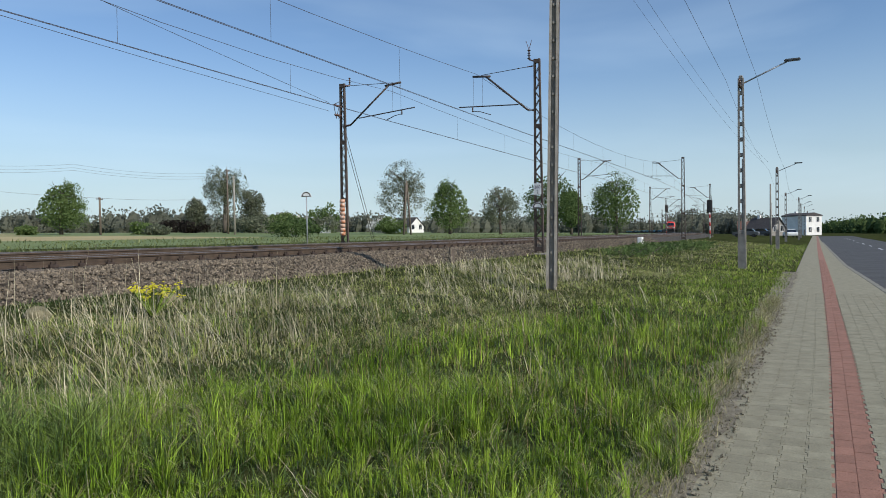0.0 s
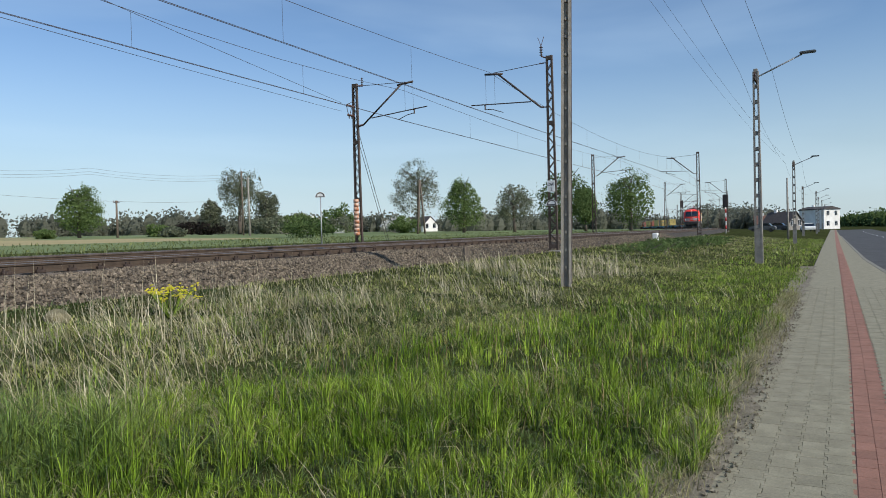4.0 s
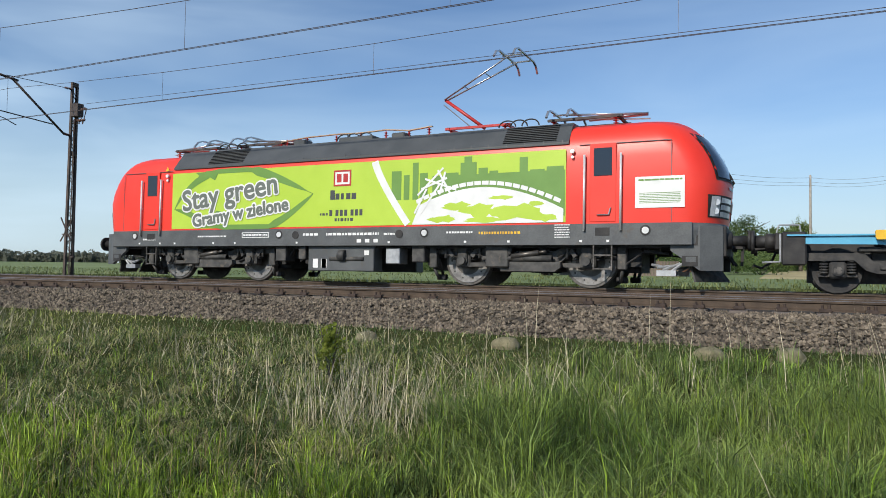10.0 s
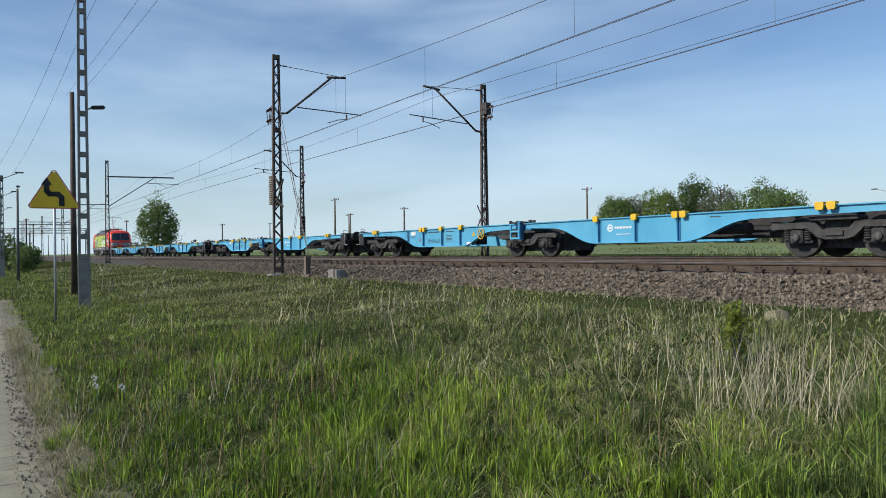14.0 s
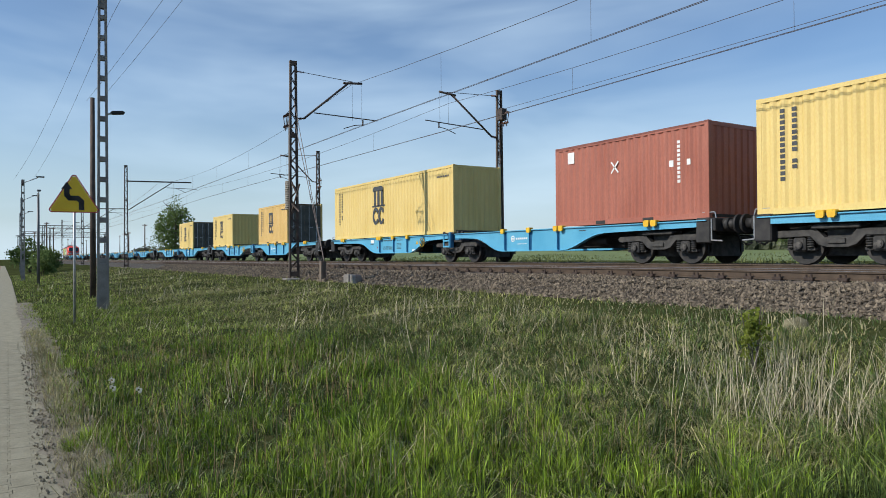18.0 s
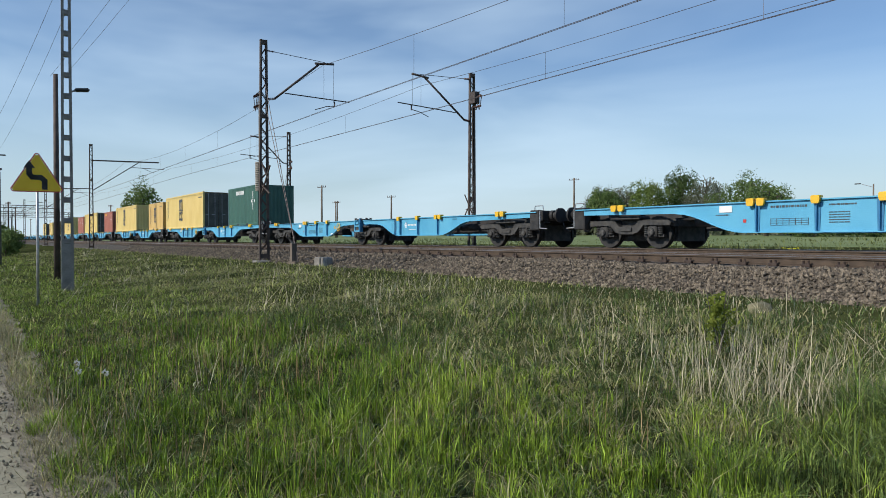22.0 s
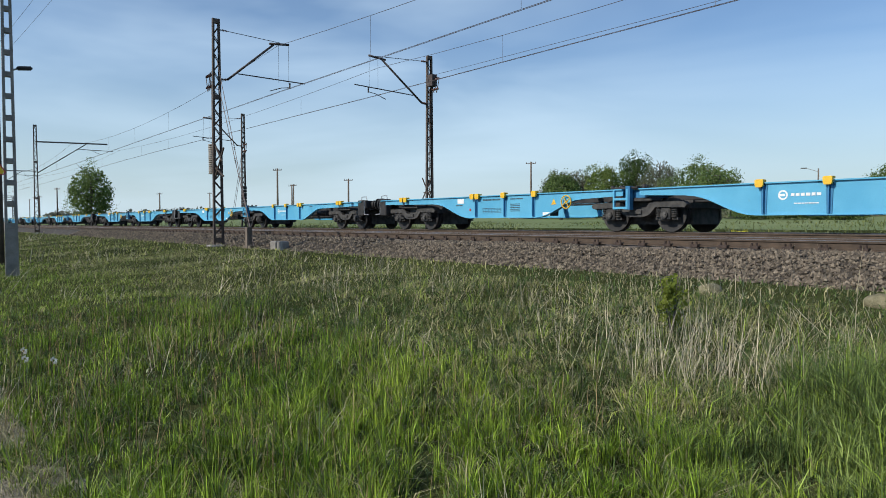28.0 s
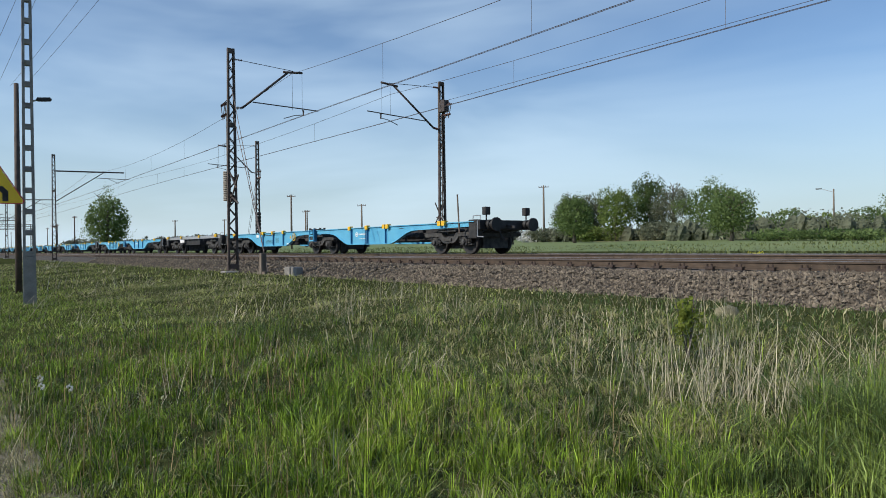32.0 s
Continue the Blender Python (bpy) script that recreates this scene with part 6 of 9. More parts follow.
strip(bm, [(x, max(1.5, z)) for x, z in low], [0.02 + 0.24 * math.sin(math.pi * k / 24) ** 0.6 * (1 if low[k][1] > 1.54 else 0.5) for k in range(25)], -1.5135, 0.004)
flat(bm, [(4.35, 3.11), (4.72, 2.86), (4.83, 2.98), (5.1, 2.86), (5.25, 3.11), (4.95, 3.05), (4.85, 3.11)], -1.5145, 0.004)
flat(bm, [(4.55, 1.49), (4.95, 1.49), (5.35, 1.95), (5.2, 1.98)], -1.5145, 0.004)
part("leaf_print", bm, M_DKGREEN, loco, "dark green leaf outline")
def bold(name, txt, size, x, y, z, mat, grow, n, label):
    """Bold or outlined writing: the same word n times round a small circle, each copy a hair further out, as one mesh."""
    parts = [lettering("tmp", txt, size, x + grow * math.cos(k * math.tau / n), y - 0.0004 * k, z + grow * math.sin(k * math.tau / n), mat, None, 7.0) for k in range(n)]
    vs, fs, base = [], [], 0
    for ob in parts:
        me = ob.data
        me.calc_loop_triangles()
        m = ob.matrix_basis
        vs += [m @ v.co for v in me.vertices]
        fs += [[base + q for q in t.vertices] for t in me.loop_triangles]
        base = len(vs)
        bpy.data.objects.remove(ob)
    return put(name, raw_mesh(name, vs, fs, mat), loco, label)


for txt, size, x, z in (("Stay green", 0.84, 3.90, 1.99), ("Gramy w zielone", 0.505, 4.30, 1.52)):
    bold("slogan_outline", txt, size, x, -1.519, z, M_WHITE, 0.062, 14, "white outline of the slogan")
    bold("slogan", txt, size, x, -1.5265, z, M_SLOGAN, 0.020, 6, "dark grey slogan")
bm = B()
flat(bm, [(9.20, 2.52), (9.74, 2.52), (9.74, 2.94), (9.20, 2.94)])
part("badge", bm, M_WHITE, loco)
bm = B()
for a, b, c, d in ((9.20, 9.74, 2.52, 2.565), (9.20, 9.74, 2.895, 2.94), (9.20, 9.245, 2.565, 2.895), (9.695, 9.74, 2.565, 2.895)):
    flat(bm, [(a, c), (b, c), (b, d), (a, d)], -1.518)
for a in (9.30, 9.50):
    flat(bm, [(a, 2.62), (a + 0.14, 2.62), (a + 0.14, 2.84), (a, 2.84)], -1.518)
part("badge_frame", bm, M_REDPIPE, loco, "red square badge drawing")
bm = B()
for k, w in enumerate((0.15, 0.12, 0.09, 0.13, 0.14)):
    x = 9.10 + k * 0.165
    flat(bm, [(x, 2.17), (x + w, 2.17), (x + w, 2.33), (x, 2.33)])
flat(bm, [(9.10, 2.17), (9.24, 2.17), (9.24, 2.42), (9.10, 2.42)], -1.514)
for k in range(7):
    x = 9.08 + k * 0.135 + (0.06 if k > 0 else 0) + (0.06 if k > 3 else 0)
    flat(bm, [(x, 1.74), (x + 0.09, 1.74), (x + 0.09, 1.90), (x, 1.90)])
bars(bm, 8.78, 9.05, 1.76, 0.06, 3)
bars(bm, 9.25, 9.85, 1.60, 0.08, 4)
tagged(part("number_marks", bm, M_PRINT, loco), kind="stuff")
bm = B()
arc = []
for k in range(15):
    u = k / 14
    arc.append((10.45 + 0.98 * u ** 1.25, 3.11 - 1.62 * u))
strip(bm, arc, [0.20 - 0.02 * k / 14 for k in range(15)], -1.5135)
part("white_arc", bm, M_WHITE, loco)
bm = B()
r = random.Random(8)
sky = [(10.75, 2.95)]
x = 10.75
for kk, (x0, w, h) in enumerate(((10.95, 0.28, 2.83), (11.3, 0.16, 2.72), (11.55, 0.16, 3.02), (11.75, 0.22, 2.75), (12.1, 0.2, 2.66), (12.45, 0.35, 2.72), (12.85, 0.42, 2.95), (12.95, 0.2, 3.09), (13.32, 0.24, 2.80), (13.6, 0.22, 2.72), (13.9, 0.3, 2.66), (14.35, 0.2, 3.0), (14.6, 0.35, 2.70), (15.0, 0.4, 2.75))):
    flat(bm, [(x0, 2.1), (x0 + w, 2.1), (x0 + w, h), (x0, h)], -1.5126 - 0.0003 * kk, 0.004)
flat(bm, [(12.2, 2.66), (12.2, 2.2), (15.43, 1.62), (15.43, 2.66)], -1.5170, 0.004)
part("skyline_print", bm, M_DKGREEN, loco, "dark green city skyline")
bm = B()
dome = [(11.55, 1.475)]
for k in range(17):
    u = k / 16
    dome.append((11.75 + 3.65 * u, 1.62 + 0.72 * math.sin(math.pi * (0.14 + 0.80 * u)) ** 0.9))
dome.append((15.40, 1.475))
flat(bm, dome, -1.5178, 0.004)
part("globe_print", bm, M_WHITE, loco, "white globe print")
bm = B()
for cx, cz, rx, rz, sd in ((12.75, 1.90, 0.42, 0.13, 1), (13.35, 1.78, 0.50, 0.20, 2), (14.30, 1.72, 0.75, 0.22, 3), (12.4, 1.60, 0.42, 0.10, 4), (14.9, 1.58, 0.35, 0.10, 5), (13.5, 1.56, 0.60, 0.07, 6), (13.9, 2.08, 0.35, 0.06, 7), (14.75, 1.92, 0.25, 0.06, 8)):
    rr = random.Random(sd)
    flat(bm, [(cx + rx * math.cos(a * math.tau / 16) * rr.uniform(0.6, 1.15), cz + rz * math.sin(a * math.tau / 16) * rr.uniform(0.5, 1.2)) for a in range(16)], -1.5188 - 0.0003 * sd, 0.003)
part("globe_motif", bm, M_GREEN, loco, "lime green continents of the globe")
bm = B()
for k in range(19):
    u = (k + 0.5) / 19
    x = 11.65 + 3.7 * u
    z = 1.74 + 0.70 * math.sin(math.pi * (0.12 + 0.80 * u)) ** 0.9
    t = math.atan2(0.70 * math.pi * 0.80 * math.cos(math.pi * (0.12 + 0.80 * u)) / 3.7, 1)
    c, s2 = math.cos(t), math.sin(t)
    flat(bm, [(x + a * c - b * s2, z + a * s2 + b * c) for a, b in ((-0.085, -0.045), (0.085, -0.045), (0.085, 0.05), (-0.085, 0.05))], -1.5230, 0.003)
for a, b in (((11.62, 1.75), (11.95, 2.35)), ((11.75, 1.7), (12.3, 2.45)), ((11.7, 2.2), (12.4, 2.85)), ((11.9, 2.6), (12.75, 2.3)), ((12.25, 2.8), (12.6, 2.2)), ((11.8, 2.35), (12.5, 2.6)), ((12.3, 2.2), (12.45, 2.75))):
    strip(bm, [a, b], 0.05, -1.5235 - 0.0002 * a[0], 0.003)
part("globe_white_print", bm, M_WHITE, loco, "white world map and cargo row")
bm = B()
flat(bm, [(16.98, 1.75), (18.0, 1.75), (18.0, 2.42), (16.98, 2.42)], -1.518)
part("notice_board", bm, M_WHITE, loco, "white notice with fine grey print")
bm = B()
for k in range(7):
    bars(bm, 17.07, 17.92, 2.06 - k * 0.035, 0.012, 30 + k, -1.522, 0.003, 2, 9)
bars(bm, 17.05, 17.95, 2.33, 0.035, 44, -1.522, 0.003, 2, 5)
tagged(part("notice_print", bm, M_DKGREEN, loco), kind="stuff")
bm = B()
bars(bm, 2.3, 2.8, 1.14, 0.05, 11, -1.518)
bars(bm, 4.5, 5.6, 1.22, 0.04, 12, -1.518)
bars(bm, 8.25, 8.75, 1.23, 0.065, 13, -1.518)
bars(bm, 9.0, 10.6, 1.23, 0.065, 14, -1.518)
bars(bm, 10.75, 11.1, 1.23, 0.05, 15, -1.518)
bars(bm, 12.5, 13.2, 1.25, 0.045, 16, -1.518)
for k in range(6):
    bars(bm, 15.2, 15.55, 1.40 - k * 0.055, 0.022, 60 + k, -1.519, 0.004, 1, 3)
for a, b, c, d in ((6.15, 7.1, 1.19, 1.21), (6.15, 7.1, 1.32, 1.34), (6.15, 6.17, 1.21, 1.32), (7.08, 7.1, 1.21, 1.32)):
    flat(bm, [(a, c), (b, c), (b, d), (a, d)], -1.518)
bars(bm, 6.2, 7.05, 1.245, 0.045, 17, -1.518)
for x in (9.95, 10.2, 10.45):
    flat(bm, [(x, 1.04), (x + 0.13, 1.04), (x + 0.13, 1.13), (x, 1.13)], -1.518)
tagged(part("sill_marking", bm, M_WHITE, loco), kind="stuff")
bm = B()
bars(bm, 13.35, 14.4, 1.22, 0.06, 18, -1.518, 0.006, 0.3, 1.2)
part("ochre_marking", bm, M_YELL, loco)


# ---- ends: buffer beams, buffers, coupling, snow plough
for flip in (1, -1):
    def X(x):
        return x if flip == 1 else LEN - x
    def bx(bm, x0, x1, *r, bev=0.0):
        box(bm, min(X(x0), X(x1)), max(X(x0), X(x1)), *r, bev)
    bm = B()
    bx(bm, 0.36, 0.95, -1.16, 1.16, 0.72, 1.36, bev=0.02)
    part("buffer_beam", bm, M_BLACK, loco)
    for s in (-1, 1):
        bm = B()
        plan = [(0.42, 1.10), (0.42, 1.20), (0.86, 1.40), (1.45, 1.40), (1.45, 1.30), (0.86, 1.28)]
        lo, hi = [[bm.verts.new((X(px), s * py, zz if px < 1.2 else max(zz, 0.84))) for px, py in plan] for zz in (0.42, 1.36)]
        for k in range(6):
            bm.faces.new((lo[k], lo[(k + 1) % 6], hi[(k + 1) % 6], hi[k]))
        bm.faces.new(hi)
        bm.faces.new(lo[::-1])
        part("beam_cheek", bm, M_SILL, loco, "grey side cheek of the buffer beam")
        for z in (0.62, 1.06):
            bm = B()
            bx(bm, 0.90, 1.22, min(s * 1.395, s * 1.408), max(s * 1.395, s * 1.408), z - 0.11, z + 0.11)
            part("beam_recess", bm, M_BLACK, loco)
        for z in (0.62, 1.06):
            bm = B()
            bx(bm, 0.94, 1.14, min(s * 1.40, s * 1.414), max(s * 1.40, s * 1.414), z - 0.02, z + 0.09)
            part("beam_step", bm, M_SILL, loco)
        bm = B()
        for k in range(4):
            rod(bm, (X(1.15 + 0.12 * k), s * 1.2, 0.62 - 0.05 * k), (X(1.5 + 0.12 * k), s * 1.28, 0.36 + 0.06 * k), 0.03, 6)
        bx(bm, 1.35, 1.75, min(s * 1.1, s * 1.3), max(s * 1.1, s * 1.3), 0.30, 0.42)
        part("plough_bracket", bm, M_GALV, loco, "bright steel brackets of the plough")
    for s in (-1, 1):
        bm = B()
        rod(bm, (X(0.55), s * 0.875, 1.06), (X(-0.04), s * 0.875, 1.06), 0.115, 14)
        rod(bm, (X(0.56), s * 0.875, 1.06), (X(0.26), s * 0.875, 1.06), 0.17, 14)
        rod(bm, (X(-0.04), s * 0.875, 1.06), (X(-0.10), s * 0.875, 1.06), 0.22, 18)
        part("buffer", bm, M_BLACK, loco, "black side buffer")
    bm = B()
    bar(bm, (X(0.5), 0, 1.0), (X(0.1), 0, 0.98), 0.10, 0.12)
    bar(bm, (X(0.1), 0.05, 0.98), (X(0.12), 0.05, 0.55), 0.06, 0.06, (1, 0, 0))
    rod(bm, (X(0.5), -0.4, 0.95), (X(0.25), -0.42, 0.55), 0.03, 6)
    rod(bm, (X(0.5), 0.4, 0.95), (X(0.25), 0.42, 0.55), 0.03, 6)
    part("coupling", bm, M_BLACK, loco)
    bm = B()
    for s in (-1, 1):
        v = [(X(0.35), s * 0.05, 0.18), (X(0.95), s * 1.22, 0.18), (X(1.05), s * 1.24, 0.55), (X(0.6), s * 0.05, 0.55)]
        w = [(X(0.39), s * 0.05, 0.18), (X(0.99), s * 1.22, 0.18), (X(1.09), s * 1.24, 0.55), (X(0.64), s * 0.05, 0.55)]
        a = [bm.verts.new(p) for p in v]
        b = [bm.verts.new(p) for p in w]
        bm.faces.new(a)
        bm.faces.new(b[::-1])
        for k in range(4):
            bm.faces.new((a[k], b[k], b[(k + 1) % 4], a[(k + 1) % 4]))
    part("snow_plough", bm, M_UNDER, loco, "dusty steel snow plough")
bm = B()
box(bm, 0.95, LEN - 0.95, -1.3, 1.3, 0.9, 1.05)
for xa, xb in ((2.1, 7.2), (11.8, 16.95)):
    box(bm, xa, xb, -0.62, 0.62, 0.36, 0.92)
part("underframe", bm, M_BLACK, loco)
for s in (-1, 1):
    for x in (1.42, LEN - 1.42):
        bm = B()
        box(bm, x - 0.006, x + 0.006, s * 1.497, s * 1.5035, 1.45, 3.16)
        part("cab_joint", bm, M_SILL, loco)
    bm = B()
    flat(bm, [(3.10, 3.22), (3.26, 3.22), (3.18, 3.35)], s * 1.468 - 0.003)
    part("warning_mark", bm, M_YELL, loco)


# ---- running gear
def wheel_pair(name, r, parent, x, z, mat):
    bm = B()
    for s in (-1, 1):
        rod(bm, (0, s * 0.70, 0), (0, s * 0.83, 0), r, 32)
        rod(bm, (0, s * 0.69, 0), (0, s * 0.72, 0), r + 0.028, 32)
        rod(bm, (0, s * 0.83, 0), (0, s * 0.845, 0), r * 0.30, 20)
    rod(bm, (0, -0.75, 0), (0, 0.75, 0), 0.09, 12)
    w = part(name, bm, mat, parent)
    w.matrix_basis = pose(x, 0, z)
    return w


WHEELS = []
for bc in (4.67, 14.33):
    for dx in (-1.53, 1.53):
        w = wheel_pair("wheelset", 0.60, loco, bc + dx, 0.60, M_WHEEL)
        bm = B()
        for s in (-1, 1):
            for k in range(10):
                a = k * math.tau / 10
                rod(bm, (0.44 * math.cos(a), s * 0.846, 0.44 * math.sin(a)), (0.44 * math.cos(a), s * 0.856, 0.44 * math.sin(a)), 0.022, 8)
        tagged(part("brake_disc_bolts", bm, M_BLACK, w), kind="stuff")
        for s in (-1, 1):
            bm = B()
            n_d = 40
            ring = [[bm.verts.new((r_ * math.cos(k * math.tau / n_d), s * yy, r_ * math.sin(k * math.tau / n_d))) for k in range(n_d)] for r_, yy in ((0.34, 0.832), (0.34, 0.848), (0.535, 0.848), (0.535, 0.832))]
            for a_, b_ in zip(ring, ring[1:]):
                for k in range(n_d):
                    bm.faces.new((a_[k], a_[(k + 1) % n_d], b_[(k + 1) % n_d], b_[k]))
            part("brake_disc", bm, M_DISC, w, "bright bolted brake disc")
        WHEELS.append(w)
    for s in (-1, 1):
        y0, y1 = sorted((s * 0.98, s * 1.14))
        bm = B()
        prism(bm, [(bc - 2.3, 0.80), (bc - 2.1, 0.98), (bc - 1.0, 0.98), (bc - 0.8, 0.84), (bc + 0.8, 0.84), (bc + 1.0, 0.98), (bc + 2.1, 0.98), (bc + 2.3, 0.80), (bc + 2.0, 0.74), (bc + 1.1, 0.76), (bc + 0.85, 0.52), (bc - 0.85, 0.52), (bc - 1.1, 0.76), (bc - 2.0, 0.74)], y0, y1)
        part("bogie_frame", bm, M_UNDER, loco)
        for dx in (-1.53, 1.53):
            bm = B()
            box(bm, bc + dx - 0.19, bc + dx + 0.19, min(s * 0.88, s * 1.18), max(s * 0.88, s * 1.18), 0.44, 0.80, 0.04)
            rod(bm, (bc + dx, s * 1.18, 0.60), (bc + dx, s * 1.23, 0.60), 0.13, 14)
            bar(bm, (bc + dx, s * 1.12, 0.5), (bc + dx - math.copysign(0.75, dx), s * 1.12, 0.52), 0.08, 0.10)
            part("axle_box", bm, M_UNDER, loco)
            for q in (-0.27, 0.27):
                bm = B()
                for k in range(5):
                    rod(bm, (bc + dx + q, s * 1.06, 0.62 + k * 0.06), (bc + dx + q, s * 1.06, 0.655 + k * 0.06), 0.085, 12)
                part("spring", bm, M_BLACK, loco)
        for q in (-0.5, 0.5):
            bm = B()
            rod(bm, (bc + q, s * 1.06, 0.80), (bc + q, s * 1.06, 1.02), 0.16, 14)
            part("body_spring", bm, M_BLACK, loco)
        bm = B()
        rod(bm, (bc - 0.95, s * 1.28, 0.66), (bc + 0.75, s * 1.28, 0.66), 0.055, 10)
        rod(bm, (bc - 0.2, s * 1.28, 0.66), (bc + 0.75, s * 1.28, 0.66), 0.075, 10)
        rod(bm, (bc - 0.95, s * 1.28, 0.66), (bc - 0.95, s * 1.1, 0.66), 0.05, 8)
        part("yaw_damper", bm, M_UNDER, loco)
        bm = B()
        box(bm, bc - 0.55, bc + 0.30, min(s * 1.05, s * 1.24), max(s * 1.05, s * 1.24), 0.34, 0.56, 0.03)
        box(bm, bc - 0.75, bc - 0.25, min(s * 1.15, s * 1.30), max(s * 1.15, s * 1.30), 0.74, 0.96, 0.03)
        part("brake_unit", bm, M_UNDER, loco)
        bm = B()
        box(bm, bc - 0.88, bc - 0.30, min(s * 1.18, s * 1.34), max(s * 1.18, s * 1.34), 0.44, 0.98, 0.03)
        part("bogie_panel", bm, M_UNDER, loco, "dusty grey bogie panel")
        bm = B()
        prism(bm, [(bc - 0.28, 0.36), (bc + 0.82, 0.36), (bc + 0.95, 0.46), (bc + 0.95, 0.58), (bc - 0.28, 0.58)], *sorted((s * 1.16, s * 1.30)))
        part("bogie_trough", bm, M_UNDER, loco)
        bm = B()
        rod(bm, (bc - 0.22, s * 1.33, 0.70), (bc + 0.45, s * 1.33, 0.80), 0.06, 10)
        rod(bm, (bc + 0.45, s * 1.33, 0.80), (bc + 0.62, s * 1.33, 0.82), 0.035, 8)
        part("lateral_damper", bm, M_WHEEL, loco)
        for dx in (-1.53, 1.53):
            for q in (-0.45, 0.45):
                bm = B()
                bar(bm, (bc + dx + q, s * 1.16, 0.98), (bc + dx + q * 0.55, s * 1.20, 0.70), 0.07, 0.10)
                rod(bm, (bc + dx + q, s * 1.20, 0.66), (bc + dx + q, s * 1.20, 1.0), 0.035, 8)
                part("spring_link", bm, M_UNDER, loco)
            bm = B()
            box(bm, bc + dx - 0.13, bc + dx + 0.13, min(s * 1.14, s * 1.25), max(s * 1.14, s * 1.25), 0.62, 0.96, 0.03)
            rod(bm, (bc + dx, s * 1.25, 0.60), (bc + dx, s * 1.31, 0.60), 0.10, 14)
            part("axle_guide", bm, M_UNDER, loco)
        for dx in (-2.32, 2.32):
            bm = B()
            box(bm, bc + dx - 0.10, bc + dx + 0.10, min(s * 1.05, s * 1.24), max(s * 1.05, s * 1.24), 0.42, 0.98, 0.02)
            rod(bm, (bc + dx, s * 1.15, 0.42), (bc + dx * 0.97, s * 1.0, 0.15), 0.04, 8)
            part("sand_box", bm, M_UNDER, loco)
        bm = B()
        for dx in (-2.25, 2.25):
            rod(bm, (bc + dx, s * 1.1, 0.75), (bc + dx * 0.98, s * 0.85, 0.22), 0.035, 8)
            box(bm, bc + dx - 0.12, bc + dx + 0.12, min(s * 0.72, s * 0.9), max(s * 0.72, s * 0.9), 0.12, 0.26, 0.02)
        tagged(part("sand_pipe", bm, M_BLACK, loco), kind="stuff")
for s in (-1, 1):
    y0, y1 = sorted((s * 0.95, s * 1.40))
    for nm, x0, x1, z0, z1, mt in (("transformer_tank", 8.35, 10.4, 0.30, 0.98, M_SILL), ("equipment_box", 7.25, 7.60, 0.55, 0.98, M_UNDER), ("equipment_box", 8.02, 8.25, 0.60, 0.98, M_UNDER), ("equipment_box", 10.75, 11.15, 0.50, 0.90, M_GALV), ("equipment_box", 11.5, 11.85, 0.55, 0.98, M_UNDER)):
        bm = B()
        box(bm, x0, x1, y0, y1, z0, z1, 0.02)
        part(nm, bm, mt, loco)
    bm = B()
    for k in range(3):
        rod(bm, (9.05, s * (1.38 - 0.05 * k), 0.62 + 0.12 * k), (10.1, s * (1.38 - 0.05 * k), 0.62 + 0.12 * k), 0.06, 10)
    rod(bm, (9.35, s * 1.40, 0.70), (9.55, s * 1.40, 0.70), 0.15, 14)
    tagged(part("cooling_pipes", bm, M_UNDER, loco), kind="stuff")
    bm = B()
    for x in (8.52, 8.78, 8.80):
        flat(bm, [(x, 0.38), (x + 0.16, 0.38), (x + 0.16, 0.62), (x, 0.62)], s * 1.409 - 0.003)
    flat(bm, [(10.12, 0.72), (10.26, 0.72), (10.26, 0.84), (10.12, 0.84)], s * 1.409 - 0.003)
    part("white_plate", bm, M_WHITE, loco)
    bm = B()
    x = 1.6
    rr = random.Random(9)
    while x < 17.6:
        if not (8.2 < x < 10.5):
            w = rr.uniform(0.12, 0.4)
            zb = rr.uniform(0.45, 0.85)
            box(bm, x, x + w, min(s * 0.7, s * 0.98), max(s * 0.7, s * 0.98), zb, 1.0)
            rod(bm, (x, s * 1.2, zb + 0.05), (x + w * 1.6, s * 1.2, rr.uniform(0.6, 0.95)), 0.022, 6)
        x += rr.uniform(0.35, 0.8)
    tagged(part("pipework", bm, M_BLACK, loco), kind="stuff")


